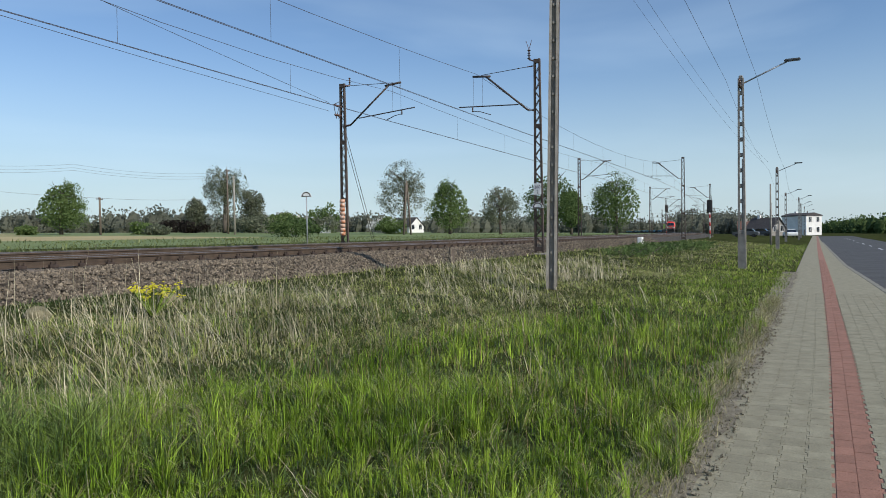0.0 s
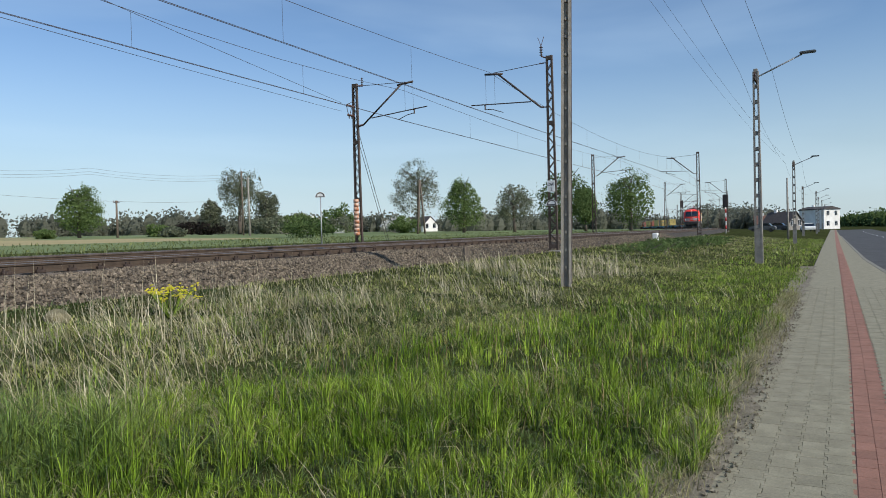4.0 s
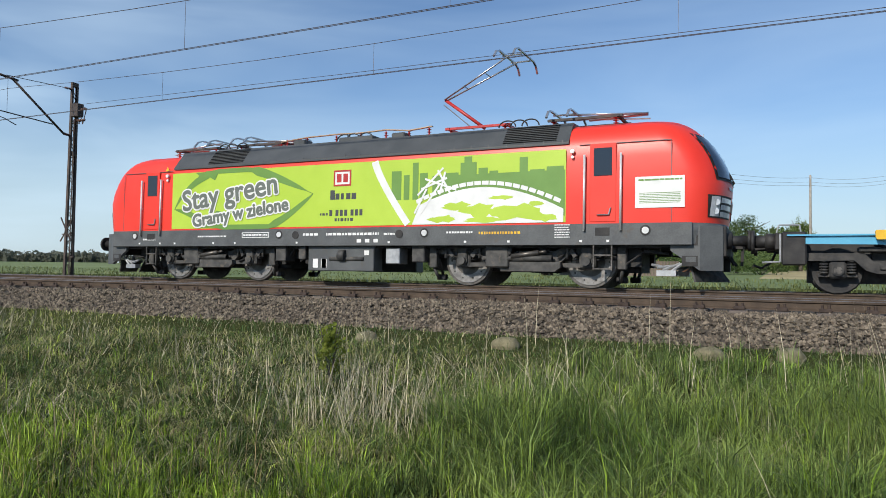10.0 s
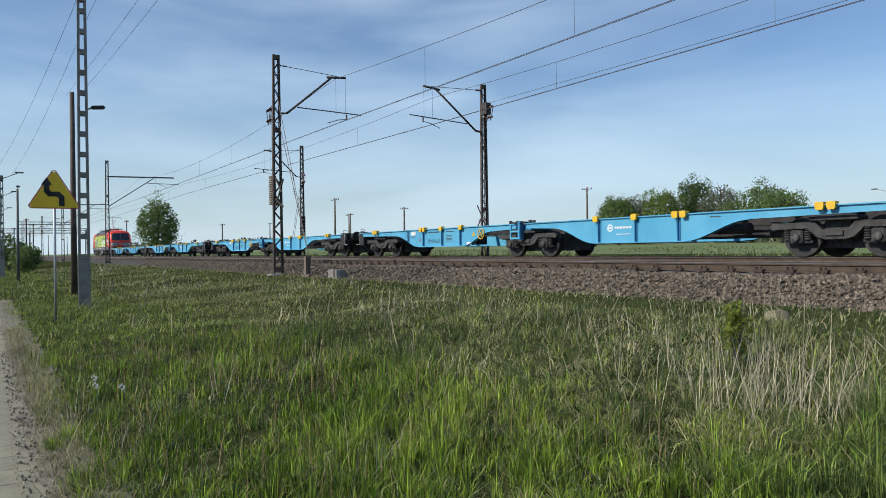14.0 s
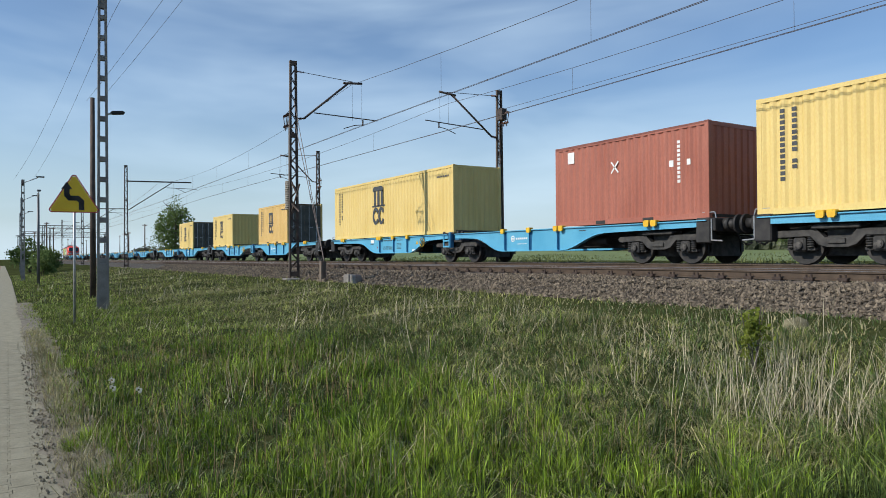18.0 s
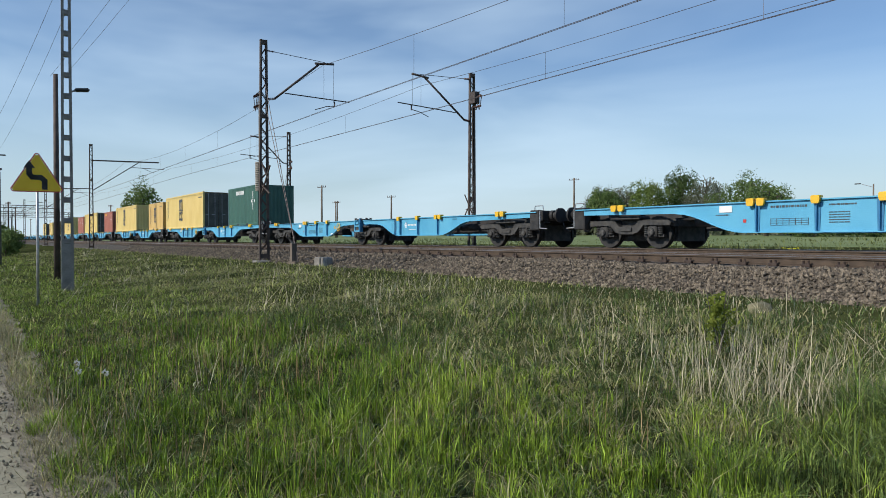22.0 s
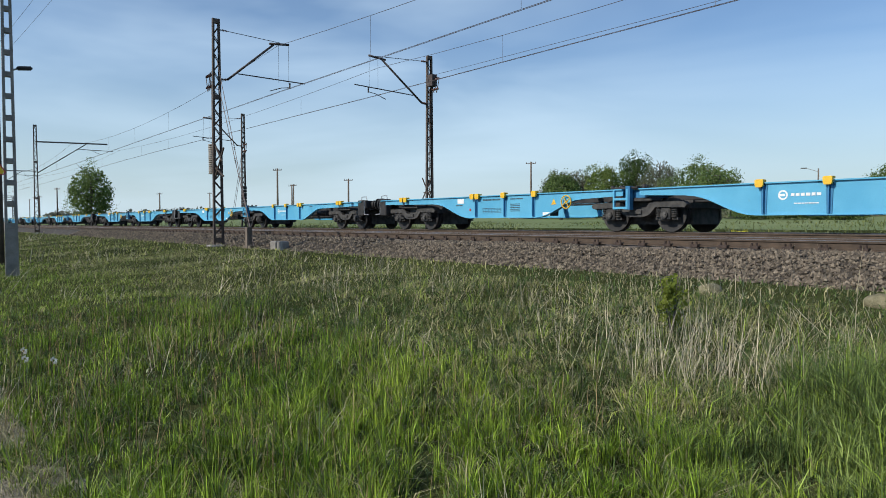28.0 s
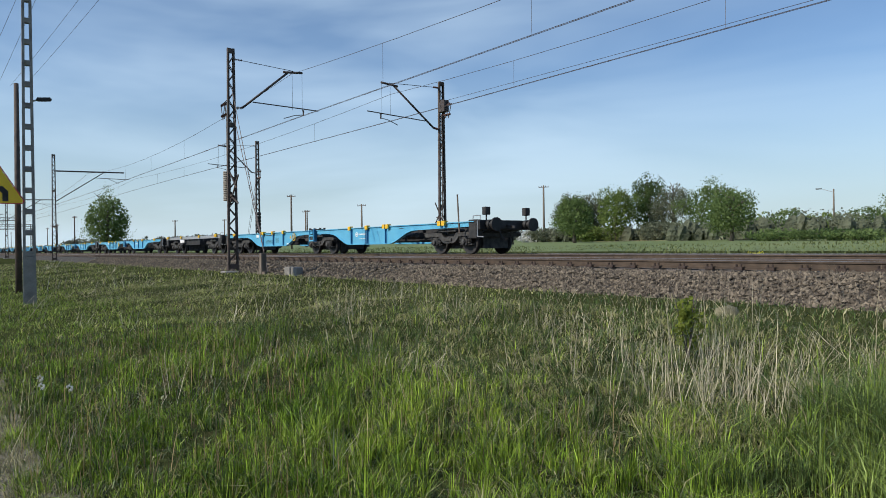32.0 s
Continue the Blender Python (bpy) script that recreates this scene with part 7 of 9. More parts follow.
# ---- roof gear
def panto(x0, up, flip, parent):
    """A single-arm pantograph on its frame; flip gives the way its knee points."""
    bm = B()
    for s in (-0.5, 0.5):
        bar(bm, (x0 - 0.9, s, 4.02), (x0 + 0.9, s, 4.02), 0.06, 0.06)
    for d in (-0.8, 0.8):
        bar(bm, (x0 + d, -0.55, 4.02), (x0 + d, 0.55, 4.02), 0.06, 0.06)
    part("pantograph_frame", bm, M_REDPIPE if up else M_ARM, parent, "pantograph base frame")
    bm = B()
    for d in (-0.75, 0.75):
        for s in (-0.5, 0.5):
            insulator(bm, (x0 + d, s, 3.76), (x0 + d, s, 4.0), 0.075, 4)
    tagged(part("pantograph_insulators", bm, M_REDPIPE, parent), kind="stuff")
    knee = (x0 - flip * (1.15 if up else 1.4), 4.92 if up else 4.12)
    head = (x0 + flip * (0.85 if up else 0.55), 5.86 if up else 4.22)
    bm = B()
    rod(bm, (x0, 0, 4.08), (knee[0], 0, knee[1]), 0.045, 8)
    part("lower_arm", bm, M_REDPIPE if up else M_STEEL, parent)
    bm = B()
    for s in (-1, 1):
        rod(bm, (knee[0], s * 0.06, knee[1]), (head[0] - flip * 0.1, s * 0.32, head[1] - 0.05), 0.024, 8)
    rod(bm, (x0 - flip * 0.3, 0, 4.06), (knee[0] - flip * 0.05, 0, knee[1] - 0.12), 0.016, 6)
    for u in (0.3, 0.6):
        p = (knee[0] + (head[0] - knee[0]) * u, knee[1] + (head[1] - knee[1]) * u)
        rod(bm, (p[0], -0.3 * u - 0.04, p[1]), (p[0], 0.3 * u + 0.04, p[1]), 0.014, 6)
    part("upper_arm", bm, M_STEEL, parent, "bright tubular upper arm")
    bm = B()
    for d in (-0.25, 0.25):
        pts = [(-0.95, -0.22), (-0.8, -0.05), (-0.6, 0.02), (0.6, 0.02), (0.8, -0.05), (0.95, -0.22)]
        for a, b in zip(pts, pts[1:]):
            bar(bm, (head[0] + d, a[0], head[1] + a[1]), (head[0] + d, b[0], head[1] + b[1]), 0.05, 0.04)
    for s in (-0.32, 0.32):
        rod(bm, (head[0] - 0.27, s, head[1] - 0.04), (head[0] + 0.27, s, head[1] - 0.04), 0.02, 6)
    part("collector_head", bm, M_STEEL, parent)


panto(3.4, False, 1, loco)
panto(5.9, False, -1, loco)
panto(12.85, True, 1, loco)
panto(15.6, False, -1, loco)
bm = B()
for x in (6.9, 7.6, 8.6, 9.4, 10.2, 10.9, 11.5):
    insulator(bm, (x, -0.55, 3.80), (x, -0.55, 4.08), 0.065, 4)
tagged(part("busbar_insulator", bm, M_REDPIPE, loco), kind="stuff")
bm = B()
pts = [(6.7, 4.02), (7.6, 4.10), (8.6, 4.12), (9.4, 4.10), (10.2, 4.13), (10.9, 4.06), (11.6, 4.12)]
for a, b in zip(pts, pts[1:]):
    bar(bm, (a[0], -0.55, a[1]), (b[0], -0.55, b[1]), 0.08, 0.025)
part("busbar", bm, M_BRONZE, loco, "copper busbar")
for x in (4.6, 4.9, 5.3, 8.9, 9.2, 9.6, 13.7, 14.0, 14.3):
    bm = B()
    tube(bm, [(x - 0.22 * math.cos(math.pi * k / 9), -0.62, 3.92 + 0.16 * math.sin(math.pi * k / 9)) for k in range(10)], 0.018, 6)
    part("roof_cable", bm, M_BLACK, loco)
for q in ((8.8, 9.9, -0.75, -0.2, 3.8, 3.98), (4.4, 5.1, -0.7, 0.0, 3.8, 3.92), (7.3, 7.7, -0.8, -0.4, 3.8, 4.0), (10.5, 10.9, -0.8, -0.4, 3.8, 3.98), (17.1, 17.35, -0.3, 0.3, 3.72, 3.80)):
    bm = B()
    box(bm, *q, 0.03)
    part("roof_box", bm, M_ROOF, loco)



# ---- freight wagons: two deep-bellied sections on three bogies
def wagon_meshes():
    g = {}
    # side girder, outline in x, z: thin over the bogies, deep between them
    up, hang = 1.16, 0.42
    def girder(x0, a0, a1, b0, b1, x1):
        pts = [(x0, up), (x1, up), (x1, 0.98)]
        for k in range(9):
            u = k / 8
            pts.append((b1 + (b0 - b1) * u, 0.93 + (hang - 0.93) * (0.5 - 0.5 * math.cos(math.pi * u))))
        for k in range(9):
            u = k / 8
            pts.append((a1 + (a0 - a1) * u, hang + (0.93 - hang) * (0.5 - 0.5 * math.cos(math.pi * u))))
        pts.append((x0, 0.98))
        return pts
    for key, pts in (("fore", girder(0.62, 4.3, 6.3, 9.5, 11.3, 12.75)), ("aft", girder(13.3, 14.75, 16.55, 19.75, 21.75, 25.43))):
        for s in (-1, 1):
            bm = B()
            prism(bm, pts, s * 1.33, s * 1.30)
            prism(bm, [(p[0], p[1]) for p in ((pts[0][0], 1.16), (pts[1][0], 1.16), (pts[1][0], 1.13), (pts[0][0], 1.13))], s * 1.38, s * 1.18)
            low = [p for p in pts[3:-1]]
            for a, b in zip(low, low[1:]):
                bar(bm, (a[0], s * 1.30, a[1]), (b[0], s * 1.30, b[1]), 0.16, 0.02)
            g[key, s] = finish(bm, M_BLUE, "side_girder")
    return g


def y25(parent, x):
    """A two-axle freight bogie under parent."""
    bogie_me, wheel_me, box_me, spring_me = BOGIE
    b = put("bogie", bogie_me, parent, "grimy cast freight bogie", pose(x, 0, 0))
    for dx in (-0.9, 0.9):
        put("wheelset", wheel_me, b, m=pose(dx, 0, 0.46))
        for s in (-1, 1):
            put("axle_box", box_me, b, m=pose(dx, s * 1.0, 0.46, 0, 0, 0 if s < 0 else 180))
            if s < 0:
                put("axle_cap", CAP, b, "worn bright axle cap", pose(dx, s * 1.0, 0.46))
            for q in (-0.24, 0.24):
                put("spring", spring_me, b, m=pose(dx + q, s * 1.02, 0.40))


def bogie_meshes():
    bm = B()
    for s in (-1, 1):
        y0, y1 = sorted((s * 0.93, s * 1.12))
        prism(bm, [(-1.55, 0.72), (-1.45, 0.80), (-0.45, 0.80), (-0.28, 0.62), (0.28, 0.62), (0.45, 0.80), (1.45, 0.80), (1.55, 0.72), (1.5, 0.64), (0.62, 0.66), (0.42, 0.46), (0.22, 0.40), (-0.22, 0.40), (-0.42, 0.46), (-0.62, 0.66), (-1.5, 0.64)], y0, y1)
        box(bm, -0.20, 0.20, min(s * 1.10, s * 1.16), max(s * 1.10, s * 1.16), 0.48, 0.60, 0.01)
        box(bm, -0.55, 0.55, min(s * 0.75, s * 1.2), max(s * 0.75, s * 1.2), 0.82, 0.92, 0.02)
    box(bm, -0.30, 0.30, -0.95, 0.95, 0.50, 0.82)
    # solid filler added inside: its dark block stands for the shade behind the wheels
    box(bm, -1.40, 1.40, -0.60, 0.60, 0.20, 0.84)
    box(bm, -1.55, -1.43, -0.95, 0.95, 0.62, 0.76)
    box(bm, 1.43, 1.55, -0.95, 0.95, 0.62, 0.76)
    frame_me = finish(bm, M_BOGIE, "bogie")
    bm = B()
    for s in (-1, 1):
        rod(bm, (0, s * 0.70, 0), (0, s * 0.83, 0), 0.455, 20)
        rod(bm, (0, s * 0.69, 0), (0, s * 0.715, 0), 0.485, 20)
        rod(bm, (0, s * 0.83, 0), (0, s * 0.86, 0), 0.15, 14)
    rod(bm, (0, -0.75, 0), (0, 0.75, 0), 0.085, 10)
    wheel_me = finish(bm, M_BLACK, "wheelset")
    bm = B()
    box(bm, -0.15, 0.15, -0.12, 0.14, -0.16, 0.17, 0.04)
    rod(bm, (0, -0.12, 0), (0, -0.17, 0), 0.105, 14)
    for a in range(3):
        rod(bm, (0.06 * math.cos(a * 2.1), -0.16, 0.06 * math.sin(a * 2.1)), (0.06 * math.cos(a * 2.1), -0.185, 0.06 * math.sin(a * 2.1)), 0.018, 6)
    box(bm, -0.34, 0.34, -0.02, 0.12, -0.13, -0.07)
    box_me = finish(bm, M_BOGIE, "axle_box")
    bm = B()
    for k in range(5):
        rod(bm, (0, 0, k * 0.055), (0, 0, k * 0.055 + 0.032), 0.085, 8)
    rod(bm, (0, 0, 0), (0, 0, 0.27), 0.05, 6)
    spring_me = finish(bm, M_BOGIE, "spring")
    return frame_me, wheel_me, box_me, spring_me


bm = B()
rod(bm, (0, -0.17, 0), (0, -0.178, 0), 0.075, 12)
CAP = finish(bm, M_WHEEL, "axle_cap")
BOGIE = bogie_meshes()
WG = wagon_meshes()


def spigot_mesh(double):
    bm = B()
    for q in ((-0.13, 0.13) if double else (0.0,)):
        prism(bm, [(q - 0.10, 0.03), (q + 0.10, 0.03), (q + 0.095, -0.08), (q + 0.07, -0.13), (q - 0.07, -0.13), (q - 0.095, -0.08)], -0.10, -0.035)
        box(bm, q - 0.09, q + 0.09, -0.10, 0.08, -0.005, 0.05, 0.012)
    return finish(bm, M_YELL, "spigot")


SPIGOT = {False: spigot_mesh(False), True: spigot_mesh(True)}
bm = B()
prism(bm, [(-0.055, 0.44), (0.055, 0.44), (0.075, 1.10), (-0.075, 1.10)], -0.012, 0.018)
prism(bm, [(-0.012, 0.46), (0.012, 0.46), (0.012, 1.10), (-0.012, 1.10)], -0.07, 0.0)
RIB = finish(bm, M_BLUE_SHADE, "rib")


def ring_film(bm, cx, cz, r0, r1, y, n=20):
    for k in range(n):
        a, b = k * math.tau / n, (k + 1) * math.tau / n
        flat(bm, [(cx + r0 * math.cos(a), cz + r0 * math.sin(a)), (cx + r1 * math.cos(a), cz + r1 * math.sin(a)), (cx + r1 * math.cos(b), cz + r1 * math.sin(b)), (cx + r0 * math.cos(b), cz + r0 * math.sin(b))], y, 0.004)


def wagon_end(w, x, d):
    """Headstock, buffers, draw gear and guard rail of one wagon end; d points outwards."""
    bm = B()
    box(bm, min(x + d * 0.12, x - d * 0.22), max(x + d * 0.12, x - d * 0.22), -1.28, 1.28, 0.86, 1.20, 0.02)
    box(bm, min(x - d * 0.1, x - d * 0.9), max(x - d * 0.1, x - d * 0.9), -0.75, 0.75, 0.80, 1.10)
    box(bm, min(x, x - d * 0.45), max(x, x - d * 0.45), -1.34, -1.05, 0.55, 1.22, 0.03)
    part("headstock", bm, M_BLACK, w, "grimy black headstock")
    for s in (-1, 1):
        bm = B()
        rod(bm, (x + d * 0.1, s * 0.875, 1.04), (x + d * 0.52, s * 0.875, 1.04), 0.13, 14)
        rod(bm, (x + d * 0.1, s * 0.875, 1.04), (x + d * 0.3, s * 0.875, 1.04), 0.17, 14)
        rod(bm, (x + d * 0.50, s * 0.875, 1.04), (x + d * 0.57, s * 0.875, 1.04), 0.24, 18)
        part("buffer", bm, M_BLACK, w)
    bm = B()
    bar(bm, (x + d * 0.1, 0, 1.0), (x + d * 0.55, 0, 0.94), 0.08, 0.09)
    pts = [(0.1, 0.85), (0.2, 0.62), (0.38, 0.50), (0.55, 0.56)]
    for a, b in zip(pts, pts[1:]):
        rod(bm, (x + d * a[0], -0.35, a[1]), (x + d * b[0], -0.35, b[1]), 0.028, 6)
    part("draw_gear", bm, M_BLACK, w)
    bm = B()
    pts = [(-0.35, 1.2), (-0.33, 1.36), (0.05, 1.36), (0.09, 1.2)]
    for a, b in zip(pts, pts[1:]):
        rod(bm, (x + d * a[0], -1.2, a[1]), (x + d * b[0], -1.2, b[1]), 0.016, 6)
    rod(bm, (x + d * 0.02, -1.3, 0.62), (x + d * 0.02, -1.3, 1.18), 0.02, 6)
    rod(bm, (x + d * 0.02, -1.3, 0.62), (x + d * 0.35, -1.3, 0.60), 0.02, 6)
    part("step_rail", bm, M_GALV, w)


def make_wagon():
    w = tagged(new("container_wagon"), "sky blue articulated container wagon with three bogies", "freight wagon", "wagons of the train")
    for me in WG.values():
        put("side_girder", me, w)
    for x0, x1 in ((0.62, 12.75), (13.3, 25.43)):
        bm = B()
        box(bm, x0, x1, -0.28, 0.28, 0.86, 1.10)
        xm = (x0 + x1) / 2
        box(bm, xm - 2.2, xm + 2.2, -0.28, 0.28, 0.48, 0.86)
        n = 9
        for k in range(n):
            x = x0 + 0.2 + (x1 - x0 - 0.4) * k / (n - 1)
            box(bm, x - 0.08, x + 0.08, -1.30, 1.30, 0.98, 1.12)
        # black instead of blue: the shade under the deck is put into its colour
        tagged(part("centre_beam", bm, M_BLACK, w), kind="stuff")
    for s in (-1, 1):
        for x in (6.62, 8.05, 9.35, 16.72, 18.15, 19.62):
            put("rib", RIB, w, m=pose(x, s * 1.335, 0, 0, 0, 0 if s < 0 else 180))
        for x, dbl in ((2.35, True), (6.62, True), (8.05, False), (9.45, False), (16.65, False), (18.15, False), (19.7, True), (23.6, True)):
            put("spigot", SPIGOT[dbl], w, "yellow container spigot", pose(x, s * 1.36, 1.18, 0, 0, 0 if s < 0 else 180))
    for x in (2.42, 13.03, 23.63):
        y25(w, x)
    wagon_end(w, 0.52, -1)
    wagon_end(w, 25.53, 1)
    # joint over the middle bogie
    bm = B()
    box(bm, 12.6, 13.45, -1.15, 1.15, 0.92, 1.14)
    box(bm, 12.86, 13.0, -1.36, -1.2, 0.60, 1.24)
    part("joint_beam", bm, M_BLUE_SHADE, w)
    bm = B()
    for z in (0.62, 0.86):
        box(bm, 12.45, 12.95, -1.38, -1.32, z, z + 0.06)
    for x in (12.45, 12.9):
        box(bm, x, x + 0.05, -1.38, -1.32, 0.62, 1.16)
    part("step_frame", bm, M_BLUE, w)
    bm = B()
    for x, y in ((12.35, -1.25), (12.55, -1.1), (13.35, -1.2), (13.2, -0.9)):
        rod(bm, (x, y, 1.12), (x, y, 1.27), 0.06, 8)
    box(bm, 12.4, 13.2, -1.3, -0.9, 1.17, 1.22)
    tagged(part("brake_gear", bm, M_BLACK, w), kind="stuff")
    bm = B()
    ring = [(10.75 + 0.19 * math.cos(a * math.tau / 18), 0.86 + 0.19 * math.sin(a * math.tau / 18)) for a in range(19)]
    for a, b in zip(ring, ring[1:]):
        rod(bm, (a[0], -1.40, a[1]), (b[0], -1.40, b[1]), 0.018, 6)
    for a in range(4):
        rod(bm, (10.75, -1.40, 0.86), (10.75 + 0.19 * math.cos(a * math.pi / 2 + 0.6), -1.40, 0.86 + 0.19 * math.sin(a * math.pi / 2 + 0.6)), 0.014, 6)
    rod(bm, (10.75, -1.40, 0.86), (10.75, -1.32, 0.86), 0.03, 8)
    part("hand_wheel", bm, M_YELL, w, "yellow brake hand wheel")
    bm = B()
    flat(bm, [(10.1, 0.80), (10.3, 0.80), (10.2, 0.97)], -1.338)
    part("warning_triangle", bm, M_YELL, w)
    bm = B()
    flat(bm, [(5.6, 0.92), (5.95, 0.92), (5.95, 1.08), (5.6, 1.08)], -1.345, 0.014)
    flat(bm, [(9.75, 0.47), (10.05, 0.47), (10.05, 0.57), (9.75, 0.57)], -1.345, 0.014)
    part("white_plate", bm, M_WHITE, w)
    bm = B()
    ring_film(bm, 17.15, 0.86, 0.075, 0.11, -1.337)
    flat(bm, [(17.08, 0.835), (17.2, 0.835), (17.2, 0.885), (17.08, 0.885)], -1.337)
    bars(bm, 17.33, 18.0, 0.83, 0.065, 5, -1.337, 0.004, 0.8, 1.4)
    bars(bm, 17.4, 17.95, 0.66, 0.022, 6, -1.337, 0.004, 1, 4)
    part("white_emblem", bm, M_WHITE, w, "white ring emblem with small marks")
    bm = B()
    bars(bm, 6.95, 7.85, 0.99, 0.05, 7, -1.337, 0.004)
    bars(bm, 8.3, 8.9, 1.0, 0.035, 8, -1.337, 0.004)
    for k in range(4):
        z = 0.58 + k * 0.05
        flat(bm, [(6.95, z), (7.85, z), (7.85, z + 0.008), (6.95, z + 0.008)], -1.337, 0.004)
    for k in range(7):
        x = 6.95 + k * 0.148
        flat(bm, [(x, 0.58), (x + 0.01, 0.58), (x + 0.01, 0.74), (x, 0.74)], -1.3375, 0.004)
    for k in range(5):
        bars(bm, 8.3, 8.75, 0.62 + k * 0.055, 0.022, 20 + k, -1.337, 0.004)
    bars(bm, 5.5, 5.9, 0.84, 0.03, 9, -1.337, 0.004)
    bars(bm, 20.6, 20.9, 1.02, 0.03, 10, -1.337, 0.004)
    tagged(part("lettering_marking", bm, M_PRINT, w), kind="stuff")
    bm = B()
    flat(bm, [(6.25, 0.66), (6.33, 0.66), (6.33, 0.74), (6.25, 0.74)], -1.338)
    part("red_tag", bm, M_REDPIPE, w)
    bm = B()
    for x0, x1 in ((1.0, 11.9), (14.2, 24.9)):
        rod(bm, (x0, -0.5, 0.80), (x1, -0.5, 0.80), 0.03, 6)
    for x in (5.0, 20.9):
        rod(bm, (x - 0.45, -0.75, 0.72), (x + 0.45, -0.75, 0.72), 0.14, 12)
    part("brake_pipe", bm, M_BLACK, w)
    return w


STARTS = [19.3, 19.5, 19.6, 19.7, 19.8, 19.9, 20.0, 20.1, 20.1, 20.2, 20.4, 20.6, 20.7, 20.7, 20.7, 20.7, 20.7, 20.7, 20.6, 20.3, 19.9]
first = make_wagon()
for k, s0 in enumerate(STARTS):
    add_mover(first if k == 0 else copy_thing(first, Matrix()), s0 + 26.39 * k)
last = add_mover(copy_thing(first, Matrix()), 587.3)
tagged(last, "sky blue last wagon with tail lamps on its end")
for y in (-0.95, 0.95):
    bm = B()
    rod(bm, (25.62, y, 1.15), (25.62, y, 1.42), 0.025, 8)
    box(bm, 25.52, 25.72, y - 0.12, y + 0.12, 1.38, 1.66, 0.02)
    part("tail_lamp", bm, M_BLACK, last, "black tail lamp box")
bm = B()
rod(bm, (24.6, -1.36, 0.75), (24.5, -1.36, 2.15), 0.028, 6)
part("brake_stake", bm, M_WOOD, last, "pale timber stake")

# the short grey skeleton wagon near the train's end
grey = tagged(new("flat_wagon"), "grey skeletal flat wagon on two bogies", "freight wagon", "wagons of the train")
for s in (-1, 1):
    bm = B()
    box(bm, 0.6, 12.7, min(s * 1.2, s * 1.36), max(s * 1.2, s * 1.36), 1.02, 1.20, 0.01)
    for k in range(22):
        box(bm, 0.9 + k * 0.54, 1.12 + k * 0.54, min(s * 1.3, s * 1.37), max(s * 1.3, s * 1.37), 1.20, 1.235)
    part("side_sill", bm, M_GALV, grey, "grey steel side sill")
bm = B()
box(bm, 0.6, 12.7, -0.3, 0.3, 0.75, 1.1)
for k in range(8):
    box(bm, 0.8 + k * 1.66, 1.0 + k * 1.66, -1.25, 1.25, 0.9, 1.1)
box(bm, 5.0, 8.2, -1.2, -0.7, 0.62, 0.98)
part("underframe", bm, M_BLACK, grey)
for x, dbl in ((1.2, True), (4.6, False), (8.7, False), (12.1, True)):
    put("spigot", SPIGOT[dbl], grey, "yellow container spigot", pose(x, -1.36, 1.22))
bm = B()
flat(bm, [(4.2, 0.80), (5.2, 0.80), (5.2, 1.0), (4.2, 1.0)], -1.37, 0.02)
part("white_plate", bm, M_WHITE, grey)
for x in (2.4, 10.9):
    y25(grey, x)
wagon_end(grey, 0.5, -1)
wagon_end(grey, 12.8, 1)
add_mover(grey, 574.05)


